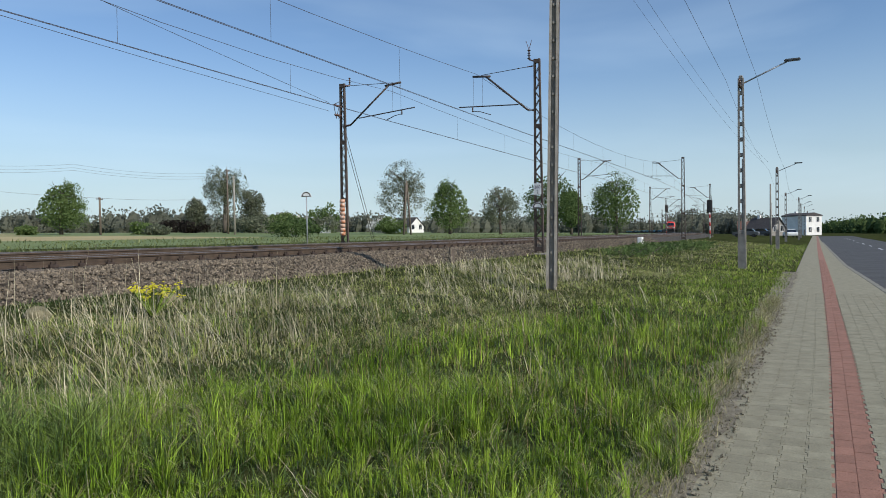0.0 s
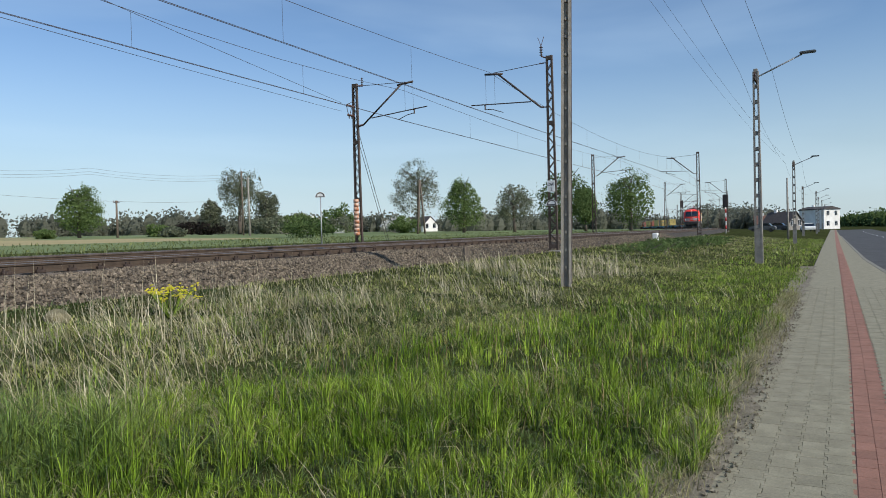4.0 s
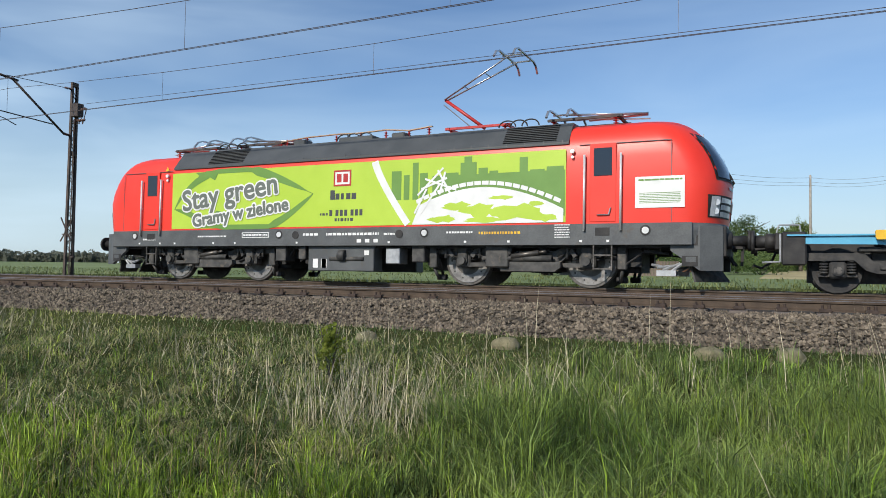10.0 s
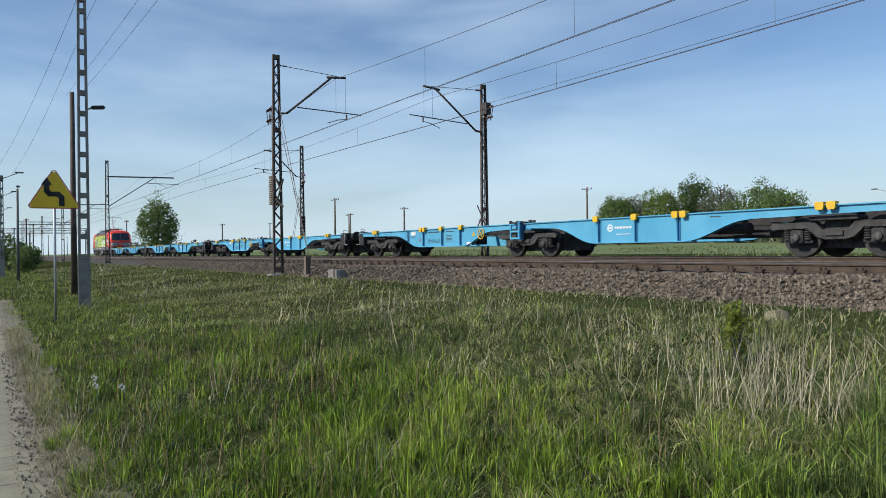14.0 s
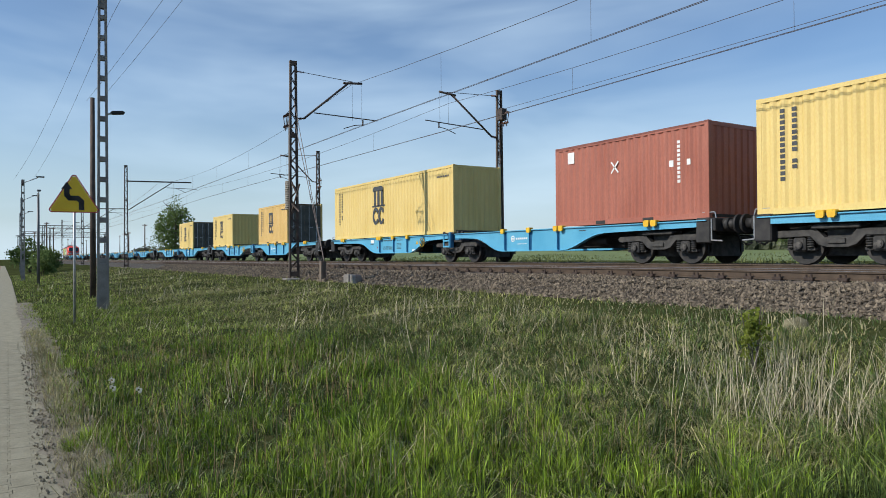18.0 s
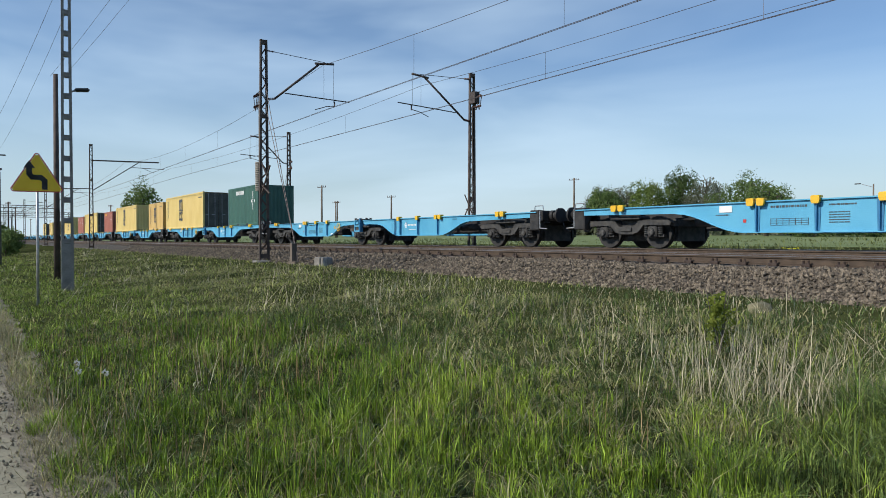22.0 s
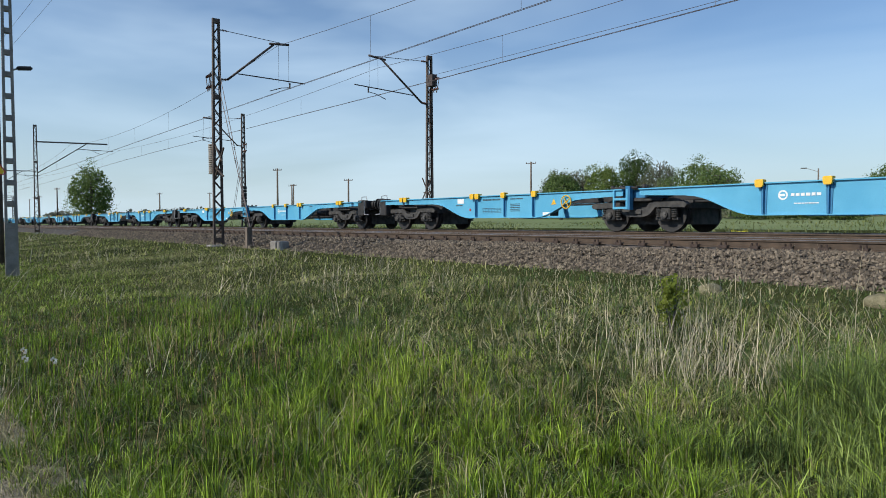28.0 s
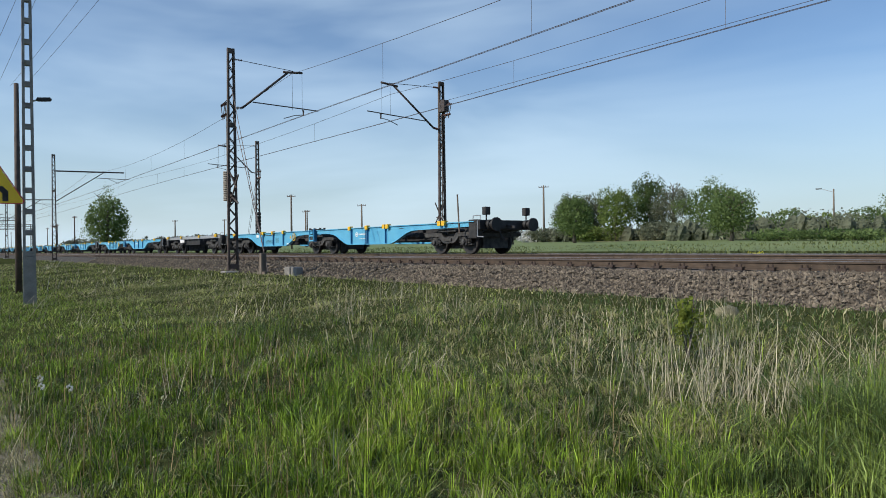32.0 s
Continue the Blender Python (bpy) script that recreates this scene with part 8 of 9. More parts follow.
# ---- containers
def container(name, long, mat, label, logo, height=2.62, doors=True, dark=M_PRINT):
    c = tagged(new(name), label, "shipping container", "containers on the train")
    W = 1.219
    L = 12.19 if long else 6.06
    for s in (-1, 1):
        # corrugated wall
        pts = []
        x = 0.10
        n = int((L - 0.2) / 0.278)
        p = (L - 0.2) / n
        for k in range(n):
            a = x + k * p
            pts += [(a, 0.0), (a + p * 0.25, 0.0), (a + p * 0.5, 0.036), (a + p * 0.75, 0.036)]
        pts.append((L - 0.10, 0.0))
        bm = B()
        lo = [bm.verts.new((a, s * (W - 0.006 - d), 0.16)) for a, d in pts]
        hi = [bm.verts.new((a, s * (W - 0.006 - d), height - 0.10)) for a, d in pts]
        for k in range(len(pts) - 1):
            bm.faces.new((lo[k], lo[k + 1], hi[k + 1], hi[k]))
        part("side_wall", bm, mat, c)
        bm = B()
        box(bm, 0.12, L - 0.12, min(s * W, s * (W - 0.06)), max(s * W, s * (W - 0.06)), 0.02, 0.17)
        part("bottom_rail", bm, mat, c)
        bm = B()
        box(bm, 0.12, L - 0.12, min(s * W, s * (W - 0.06)), max(s * W, s * (W - 0.06)), height - 0.11, height - 0.01)
        part("top_rail", bm, mat, c)
        for x in (0.0, L - 0.14):
            bm = B()
            box(bm, x, x + 0.14, min(s * (W + 0.002), s * (W - 0.13)), max(s * (W + 0.002), s * (W - 0.13)), 0.0, height, 0.008)
            part("corner_post", bm, mat, c)
        if not long:
            bm = B()
            for x in (L / 2 - 1.15, L / 2 + 0.75):
                box(bm, x, x + 0.40, min(s * (W + 0.003), s * (W - 0.03)), max(s * (W + 0.003), s * (W - 0.03)), 0.03, 0.14)
            part("fork_pocket", bm, M_BLACK, c)
    bm = B()
    wave = [(0.08, 0.0)]
    for k in range(int((L - 0.4) / 0.3)):
        x = 0.2 + k * 0.3
        wave += [(x, 0.0), (x + 0.03, 0.02), (x + 0.13, 0.02), (x + 0.16, 0.0)]
    wave.append((L - 0.08, 0.0))
    lo, hi = [[bm.verts.new((x, yy, height - 0.035 + q)) for x, q in wave] for yy in (-W + 0.05, W - 0.05)]
    for k in range(len(wave) - 1):
        bm.faces.new((lo[k], lo[k + 1], hi[k + 1], hi[k]))
    part("roof_panel", bm, mat, c)
    bm = B()
    box(bm, 0.02, L - 0.02, -W + 0.05, W - 0.05, 0.06, 0.14)
    part("floor_frame", bm, M_BLACK, c)
    for x, is_door in ((L, doors), (0, not doors)):
        d = 1 if x else -1
        xa = x - d * 0.03
        if is_door:
            for s in (-1, 1):
                bm = B()
                y0, y1 = sorted((s * 0.01, s * (W - 0.12)))
                box(bm, min(xa, xa - d * 0.04), max(xa, xa - d * 0.04), y0, y1, 0.14, height - 0.12)
                for k in range(5):
                    z = 0.30 + k * (height - 0.6) / 4.6
                    box(bm, min(xa, xa + d * 0.012), max(xa, xa + d * 0.012), y0 + 0.08, y1 - 0.08, z, z + 0.28)
                part("door_leaf", bm, M_DOOR if mat in (M_MSC, M_MSCOLD) else mat, c)
                for q in (0.28, 0.78):
                    bm = B()
                    rod(bm, (xa + d * 0.035, s * q, 0.12), (xa + d * 0.035, s * q, height - 0.10), 0.018, 6)
                    bar(bm, (xa + d * 0.04, s * q, 1.05), (xa + d * 0.04, s * (q + 0.25), 1.05), 0.02, 0.04)
                    part("lock_rod", bm, M_GALV, c)
        else:
            bm = B()
            wave = []
            for k in range(8):
                y = -W + 0.12 + k * 0.275
                wave += [(y, 0.0), (y + 0.07, 0.0), (y + 0.12, 0.036), (y + 0.22, 0.036)]
            wave.append((W - 0.12, 0.0))
            lo, hi = [[bm.verts.new((xa - d * q, yy, zz)) for yy, q in wave] for zz in (0.13, height - 0.11)]
            for k in range(len(wave) - 1):
                bm.faces.new((lo[k], lo[k + 1], hi[k + 1], hi[k]))
            part("end_wall", bm, mat, c)
            for zz in (0.02, height - 0.12):
                bm = B()
                box(bm, min(xa, xa - d * 0.06), max(xa, xa - d * 0.06), -W + 0.12, W - 0.12, zz, zz + 0.11)
                part("end_rail", bm, mat, c)
    y = -W - 0.003
    if logo == "arches":
        sc = 1.45 if long else 1.1
        cx, cz = L * (0.44 if long else 0.46), height * 0.50
        bm = B()
        def q(pts):
            flat(bm, [(cx + a * sc, cz + b * sc) for a, b in pts], y, 0.003)
        for x in (-0.34, -0.08, 0.18):
            q([(x, 0.10), (x + 0.16, 0.10), (x + 0.16, 0.62), (x, 0.62)])
        q([(-0.42, 0.60), (0.26, 0.60), (0.34, 0.54), (0.34, 0.70), (0.26, 0.76), (-0.30, 0.76), (-0.42, 0.70)])
        q([(-0.48, 0.07), (0.48, 0.07), (0.48, 0.12), (-0.48, 0.12)])
        for x in (-0.36, 0.06):
            ring_pts = [(x + 0.15 + 0.17 * math.cos(a), -0.24 + 0.24 * math.sin(a)) for a in (math.pi * (0.15 + 1.7 * k / 18) for k in range(19))]
            strip(bm, [(cx + a[0] * sc, cz + a[1] * sc) for a in ring_pts], 0.12 * sc, y, 0.003)
        part("emblem", bm, dark, c, "dark emblem of arches and rings")
        bm = B()
        for col, n, seed in ((0.62, 13, 1), (0.92, 11, 2)):
            for k in range(n):
                if (col > 0.8 and k == 8) or (col > 0.8 and k > 10):
                    continue
                z = height * 0.88 - k * 0.135
                flat(bm, [(col, z), (col + 0.12, z), (col + 0.12, z - 0.095), (col, z - 0.095)], y, 0.003)
        tagged(part("column_marking", bm, dark, c), kind="stuff")
    elif logo == "yellow_word":
        bm = B()
        for k, w in enumerate((0.24, 0.20, 0.20, 0.20, 0.22)):
            x = 0.55 + k * 0.26
            flat(bm, [(x, height * 0.82), (x + w, height * 0.82 + 0.02), (x + w, height * 0.82 + 0.22), (x, height * 0.82 + 0.20)], y, 0.003)
        tagged(part("word_marking", bm, M_YELL, c, "yellow row of marks"), kind="stuff")
    elif logo == "white_word":
        bm = B()
        for k in range(7):
            x = 1.75 + k * 0.235
            flat(bm, [(x, height * 0.80), (x + 0.17, height * 0.80), (x + 0.17, height * 0.80 + 0.26), (x, height * 0.80 + 0.26)], y, 0.003)
        tagged(part("word_marking", bm, M_WHITE, c, "white row of marks"), kind="stuff")
    elif logo == "tag":
        bm = B()
        flat(bm, [(0.62, height * 0.78), (0.92, height * 0.78), (0.92, height * 0.92), (0.62, height * 0.92)], y, 0.003)
        strip(bm, [(2.55, 1.55), (2.85, 1.9)], 0.05, y, 0.003)
        strip(bm, [(2.85, 1.55), (2.55, 1.9)], 0.05, y, 0.003)
        tagged(part("word_marking", bm, M_WHITE, c), kind="stuff")
    if logo != "arches":
        bm = B()
        for k in range(10):
            z = height * 0.84 - k * 0.12
            flat(bm, [(L - 1.02, z), (L - 0.92, z), (L - 0.92, z - 0.08), (L - 1.02, z - 0.08)], y, 0.003)
        flat(bm, [(L - 1.30, 1.5), (L - 1.15, 1.5), (L - 1.15, 1.68), (L - 1.30, 1.68)], y, 0.003)
        flat(bm, [(L - 0.70, 1.5), (L - 0.58, 1.5), (L - 0.58, 1.66), (L - 0.70, 1.66)], y, 0.003)
        tagged(part("code_marking", bm, M_WHITE, c), kind="stuff")
    else:
        bm = B()
        bars(bm, L - 1.3, L - 0.35, height * 0.84, 0.07, 9, y, 0.003)
        tagged(part("code_marking", bm, dark, c), kind="stuff")
    return c


DECK = 1.185
YL20, YL40 = "pale yellow ribbed steel container, short", "pale yellow ribbed steel container, long"
for s, long, mat, label, logo, h, doors in (
        (165.15, False, M_MSC, YL20, "arches", 2.62, True), (178.95, False, M_MSC, YL20, "arches", 2.62, False), (191.65, False, M_MSCOLD, "weathered, rust-streaked yellow ribbed steel container", "arches", 2.62, True),
        (205.5, True, M_MSC, YL40, "arches", 2.86, False), (224.3, False, M_MAROON, "maroon ribbed steel container with white marks", "tag", 2.62, False), (231.75, True, M_MSC, YL40, "arches", 2.86, True),
        (250.6, False, M_MAROON, "maroon ribbed steel container with yellow marks", "yellow_word", 2.62, False), (258.35, True, M_MSC, YL40, "arches", 2.86, False), (277.2, False, M_MSCOLD, "weathered yellow ribbed steel container with faded marks", "arches", 2.62, False),
        (284.95, True, M_MSC, YL40, "arches", 2.86, True), (303.6, False, M_CGREEN, "dark green ribbed steel container with white marks", "white_word", 2.62, False)):
    add_mover(container("freight_container", long, mat, label, logo, h, doors), s, DECK)



def along(u, dz, reach=24.0):
    """Pose of a vehicle whose front stands at the length u, as a chord of the line."""
    a, b = on_line(u, Y_FAR), on_line(u + reach, Y_FAR)
    return pose(a[0], a[1], Z_FAR + dz, 0, 0, math.degrees(math.atan2(b[1] - a[1], b[0] - a[0])))




# ---------------------------------------------------------------- grass
def grass_mat(name, a, b, vary, leaf=0.07):
    return surf(name, a, b, 0.42, 0, 0.9, 14, 0, amount=0.35, vary=vary, coords="World", leaf=leaf, spec=0.2)


M_GR = grass_mat("meadow grass", (0.184, 0.220, 0.052), (0.326, 0.350, 0.102), -0.7)
M_GRLUSH = grass_mat("lush verge grass", (0.128, 0.214, 0.019), (0.256, 0.348, 0.045), -0.75)
M_DEEP = grass_mat("deep green meadow grass", (0.108, 0.168, 0.036), (0.222, 0.284, 0.078), -0.75)
# a darker grass tone that also carries the shade between tufts
M_DARK = grass_mat("dark grass with gap shade", (0.045, 0.078, 0.020), (0.100, 0.145, 0.044), -0.6)
M_STRAW = grass_mat("dry straw", (0.37, 0.33, 0.225), (0.56, 0.50, 0.36), -0.5, 0.12)
M_DUN = grass_mat("faded grass", (0.24, 0.225, 0.11), (0.38, 0.345, 0.19), -0.45, 0.16)
M_FARGR = grass_mat("olive meadow grass", (0.085, 0.110, 0.035), (0.165, 0.185, 0.068), -0.5)
rg = np.random.default_rng(77)


def patch(x, y, s, k):
    """Smooth noise from -1 to 1 at the scale s."""
    return (np.sin(x / s + k) * np.cos(y / s * 1.3 - k * 2) + np.sin((x + y) / s * 0.7 + 2.1 * k) * 0.7 + np.sin((x - 1.7 * y) / s * 1.9 + k) * 0.4) / 2.1


def blades(name, x, y, h, w, lean, mat, label, z=None, curl=0.5, way=None):
    """One grass mesh: each blade is a bent, tapering strip of three triangles."""
    n = len(x)
    if z is None:
        z = ground_z(x, y) - 0.02
    a = rg.uniform(0, math.tau, n)
    b = rg.uniform(0, math.tau, n) if way is None else way
    dx, dy = np.cos(b) * lean * h, np.sin(b) * lean * h
    sx, sy = np.cos(a) * w / 2, np.sin(a) * w / 2
    p0, p1 = np.stack([x - sx, y - sy, z], 1), np.stack([x + sx, y + sy, z], 1)
    m = 0.55
    mx, my = x + dx * m * curl, y + dy * m * curl
    q0, q1 = np.stack([mx - sx * 0.75, my - sy * 0.75, z + h * m], 1), np.stack([mx + sx * 0.75, my + sy * 0.75, z + h * m], 1)
    t = np.stack([x + dx, y + dy, z + h * np.sqrt(np.clip(1 - (lean * 0.6) ** 2, 0.3, 1))], 1)
    v = np.stack([p0, p1, q0, q1, t], 1).reshape(-1, 3)
    base = (np.arange(n) * 5)[:, None]
    f = np.concatenate([base + np.array([[0, 1, 3]]), base + np.array([[0, 3, 2]]), base + np.array([[2, 3, 4]])], 1).reshape(-1, 3)
    return tagged(put(name, raw_mesh(name, v, f, mat)), label, "grass", kind="stuff")


def scatter(n, r0, r1, y1=10.3):
    """Random points on the verge between two distances from the footway's corner."""
    x = rg.uniform(-r1, r1, n * 4)
    y = rg.uniform(-7.0 if r1 > 13 else 0.0, y1, n * 4)
    d = np.hypot(x, y)
    ok = (d > r0) & (d < r1) & (y > edge(x) + 0.04 + 0.18 * np.abs(patch(x, y, 0.35, 3)) * (1 + rg.random(n * 4)))
    return x[ok][:n], y[ok][:n]


def deepness(x, y):
    """1 in the thick dark green stand between the footway and the stones."""
    side = np.clip(np.minimum((x + 2.9) / 0.9, (3.9 - x - 0.25 * y + 1.2) / 1.2), 0, 1)
    return side * np.clip((y - 3.3) / 0.9, 0, 1) * np.clip((9.35 - y) / 0.5, 0, 1)


def lushness(x, y):
    """1 where the grass is tall and fresh (near the footway), 0 where it is old and straw-strewn."""
    far = np.interp(x, (-30, -14, -9, -4, -2.6, -1.5, 2.0, 3.0, 8, 20, 60), (4.2, 4.8, 5.3, 4.1, 4.6, 9.2, 9.2, 4.7, 4.6, 3.8, 2.6))
    near = np.clip((far + 0.7 * patch(x, y, 1.3, 1) - y) / 1.3 + 0.3, 0, 1)
    return np.clip(near + 0.18 * patch(x, y, 0.9, 5), 0, 1)


def low_strip(x, y):
    """Height factor: the grass is short along the foot of the stones."""
    return np.clip((9.3 - y) / 0.9, 0.22, 1)


def tufts(n, per, r0, r1, spread):
    """Blades that spring from scattered tufts: places, outward way of each blade, a factor of height, and the tuft's number."""
    tx, ty = scatter(n, r0, r1)
    keep = patch(tx, ty, 0.17, 7) > -0.55 + 0.4 * rg.random(len(tx))
    tx, ty = tx[keep], ty[keep]
    n = len(tx)
    i = np.repeat(np.arange(n), per)
    a = rg.uniform(0, math.tau, n * per)
    wide = (spread * rg.uniform(0.6, 1.5, n))[i]
    d = np.abs(rg.normal(0, 1, n * per))
    big = np.clip(rg.normal(0.92, 0.34, n), 0.35, 1.7)[i]
    f = big * np.clip(1.12 - 0.25 * d, 0.4, 1.2)
    x, y = tx[i] + np.cos(a) * d * wide, ty[i] + np.sin(a) * d * wide
    y = np.maximum(y, edge(x) + 0.03 + 0.05 * rg.random(len(y)))
    return x, y, a, f, i


for r0, r1, n, per, spread, wid in ((0.5, 3.2, 330, 14, 0.09, 0.012), (3.2, 7.0, 8900, 26, 0.042, 0.0072), (7.0, 13, 9000, 17, 0.075, 0.0085), (13, 28, 15500, 8, 0.17, 0.0095), (28, 80, 10000, 6, 0.42, 0.022)):
    x, y, a, f, i = tufts(n, per, r0, r1, spread)
    one = rg.normal(0, 0.20, i.max() + 1)
    lu = np.clip(lushness(x, y) + one[i], 0, 1)
    dp = np.clip(deepness(x, y) + one[i] * 0.8, 0, 1) * (deepness(x, y) > 0.02)
    if r0 > 10:
        lu = lu * np.clip(1.15 - (y - 1.5) / 5, 0.3, 1)
    lo = low_strip(x, y)
    short = 1 - 0.22 * np.clip((-3.5 - x) / 2, 0, 1) * np.clip((3.5 - y) / 1.5, 0, 1)
    h = (0.145 + 0.05 * lu + 0.11 * dp) * (1.0 if r0 < 13 else 0.60) * short * lo * f * rg.uniform(0.65, 1.2, len(x)) * np.clip(1 + 0.45 * patch(x, y, 0.55, 8) + 0.35 * patch(x, y, 0.21, 2), 0.4, 1.8)
    pick = rg.random(len(x))
    old = np.clip((-0.4 - x) / 1.0, 0, 1) * np.clip((y - 3.6) / 1.0, 0, 1)
    # dark tufts also stand in for shaded hollows, more often in the old patch
    gd = (rg.random(i.max() + 1)[i] < (0.20 + 0.26 * old if r0 < 13 else 0.06)) & (rg.random(len(x)) < 0.85)
    g0 = ~gd & (rg.random(len(x)) < dp * 0.92)
    g1 = ~gd & ~g0 & (pick < lu * 0.92)
    g3 = ~gd & ~g0 & ~g1 & (pick > 0.70 - 0.26 * (1 - lu))
    g2 = ~gd & ~g0 & ~g1 & ~g3
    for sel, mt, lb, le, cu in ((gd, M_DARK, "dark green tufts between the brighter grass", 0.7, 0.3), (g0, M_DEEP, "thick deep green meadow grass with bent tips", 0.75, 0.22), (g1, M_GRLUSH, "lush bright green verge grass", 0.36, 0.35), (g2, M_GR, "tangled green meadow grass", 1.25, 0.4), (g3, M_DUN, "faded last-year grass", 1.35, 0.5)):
        k = int(sel.sum())
        if k:
            blades("grass", x[sel], y[sel], h[sel], wid * rg.uniform(0.45, 1.4, k), np.clip(rg.normal(le * 0.8, 0.35, k), 0.02, 1.4), mt, lb, way=a[sel] + rg.normal(0, 0.6, k), curl=cu)

# a low mat of young grass under the tufts; near by, its dark colour imitates shade
for r0, r1, n, wid in ((0.5, 3.3, 2500, 0.014), (3.2, 7, 20000, 0.010), (7, 14, 20000, 0.016), (14, 28, 22000, 0.014), (28, 80, 16000, 0.03)):
    x, y = scatter(n, r0, r1)
    lu = lushness(x, y)
    dun = rg.random(len(x)) > 0.60 + 0.4 * lu
    h = rg.uniform(0.05, 0.14, len(x)) * (1 + r0 / 50)
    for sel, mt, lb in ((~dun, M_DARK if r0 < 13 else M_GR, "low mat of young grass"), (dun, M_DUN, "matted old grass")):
        k = int(sel.sum())
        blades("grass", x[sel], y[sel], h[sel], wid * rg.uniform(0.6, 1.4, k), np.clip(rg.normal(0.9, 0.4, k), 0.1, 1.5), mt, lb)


def dryness(x, y):
    """How thick last year's stalks stand."""
    east = np.clip((x - 2.2) / 1.2, 0, 1) * np.clip((y - 4.5 + 0.5 * patch(x, y, 0.8, 6)) / 0.8, 0, 1) * np.clip((26 - x) / 12, 0.3, 1)
    west = np.clip((-2.3 - x) / 0.8, 0, 1) * np.clip((x + 7.0) / 1.5, 0, 1) * np.clip((y - 4.0) / 0.8, 0, 1) * 0.36
    far = np.clip((-5.5 - x) / 1.5, 0, 1) * np.clip((y - 5.2) / 1.2, 0, 1) * 0.38
    return np.clip(np.maximum(np.maximum(east, west), np.maximum(far, 0.10)) * (0.45 + 0.75 * patch(x, y, 0.5, 4)), 0.01, 1) * np.clip((9.7 - y) / 0.6, 0, 1)


# dry stalks from last year in loose sheaves that lean with the wind, thickest on the old patches
for r0, r1, n, per, wid in ((3.2, 7.0, 200, 14, 0.0042), (7.0, 14, 420, 12, 0.0058), (14, 30, 300, 10, 0.011), (30, 60, 90, 9, 0.024)):
    tx, ty = scatter(n * 3, r0, r1, 9.5)
    keep = rg.random(len(tx)) < dryness(tx, ty)
    tx, ty = tx[keep][:n], ty[keep][:n]
    i = np.repeat(np.arange(len(tx)), per)
    x, y = tx[i] + rg.normal(0, 0.11 * (1 + r0 / 10), len(i)), ty[i] + rg.normal(0, 0.11 * (1 + r0 / 10), len(i))
    h = rg.uniform(0.20, 0.58, len(x)) * (0.6 + 0.4 * low_strip(x, y)) * rg.uniform(0.7, 1.2, len(tx))[i]
    h[rg.random(len(x)) < 0.05] *= 1.5
    way = (2.0 + rg.normal(0, 0.9, len(tx)))[i] + rg.normal(0, 0.5, len(x))
    lean = np.clip(np.abs(rg.normal(0.5, 0.45, len(x))), 0, 1.35)
    flat_ = rg.random(len(x)) < 0.25
    h[flat_] *= 0.55
    lean[flat_] = 1.45
    blades("dry_stalks", x, y, h, wid * rg.uniform(0.6, 1.3, len(x)), lean, M_STRAW, "pale dry grass stalks", curl=0.95, way=way)
# straw clumps
for cx, cy, s, n_c, hh in ((-3.2, 5.2, 0.30, 330, 0.80), (-3.9, 5.4, 0.5, 200, 0.62), (-2.6, 5.9, 0.5, 150, 0.5), (-4.6, 6.3, 0.6, 150, 0.5), (-1.9, 6.4, 0.35, 150, 0.6), (2.9, 6.3, 0.8, 240, 0.52), (4.6, 6.6, 0.7, 240, 0.52), (3.4, 5.1, 0.5, 240, 0.50), (5.4, 5.7, 0.6, 240, 0.52), (7.4, 6.0, 0.45, 260, 0.6), (1.3, 8.4, 0.35, 90, 0.75), (9.0, 7.4, 0.6, 200, 0.5), (16.4, 6.8, 0.8, 220, 0.55), (19.6, 6.0, 0.7, 420, 0.55), (21.0, 5.3, 0.6, 260, 0.5), (19.4, 8.5, 0.8, 420, 0.55), (24.0, 6.8, 1.0, 300, 0.5), (13.4, 4.8, 0.5, 160, 0.5), (-7.5, 7.4, 0.7, 160, 0.5), (-12, 7.8, 1.0, 160, 0.5), (-0.9, 7.6, 0.4, 90, 0.6), (6.4, 7.6, 0.7, 200, 0.5)):
    n = int(n_c * 0.5)
    x, y = rg.normal(cx, s, n), rg.normal(cy, s * 0.7, n)
    way = 2.0 + rg.normal(0, 1.1, n)
    blades("straw_clump", x, y, rg.uniform(0.3, 1.2, n) * hh, rg.uniform(0.003, 0.007, n) * max(1.0, abs(cx) / 9), np.clip(np.abs(rg.normal(0.3, 0.5, n)), 0, 1.4), M_STRAW, "pale clump of dry straw", curl=0.9, way=way)
# ripe brownish stems over the short verge grass
M_STEM = grass_mat("ripe grass stem", (0.24, 0.17, 0.085), (0.36, 0.27, 0.15), -0.4, 0.1)
x, y = scatter(3600, 3.4, 13, 4.2)
ok = (rg.random(len(x)) < np.clip((-2.5 - x) / 2, 0, 1) + 0.5 * np.clip((x - 4) / 2, 0, 1))
x, y = x[ok], y[ok]
blades("grass_stem", x, y, rg.uniform(0.22, 0.40, len(x)), rg.uniform(0.003, 0.007, len(x)), np.abs(rg.normal(0.1, 0.22, len(x))), M_STEM, "thin ripe brownish grass stems", curl=0.8)
# thin stems standing in front of the stones
n = 110
x, y = rg.uniform(-5, 9, n), rg.uniform(6.6, 9.3, n)
blades("dry_stalks", x, y, rg.uniform(0.5, 1.1, n), np.full(n, 0.0075), np.abs(rg.normal(0.05, 0.12, n)), M_STRAW, "tall bare stems before the embankment", curl=0.6)
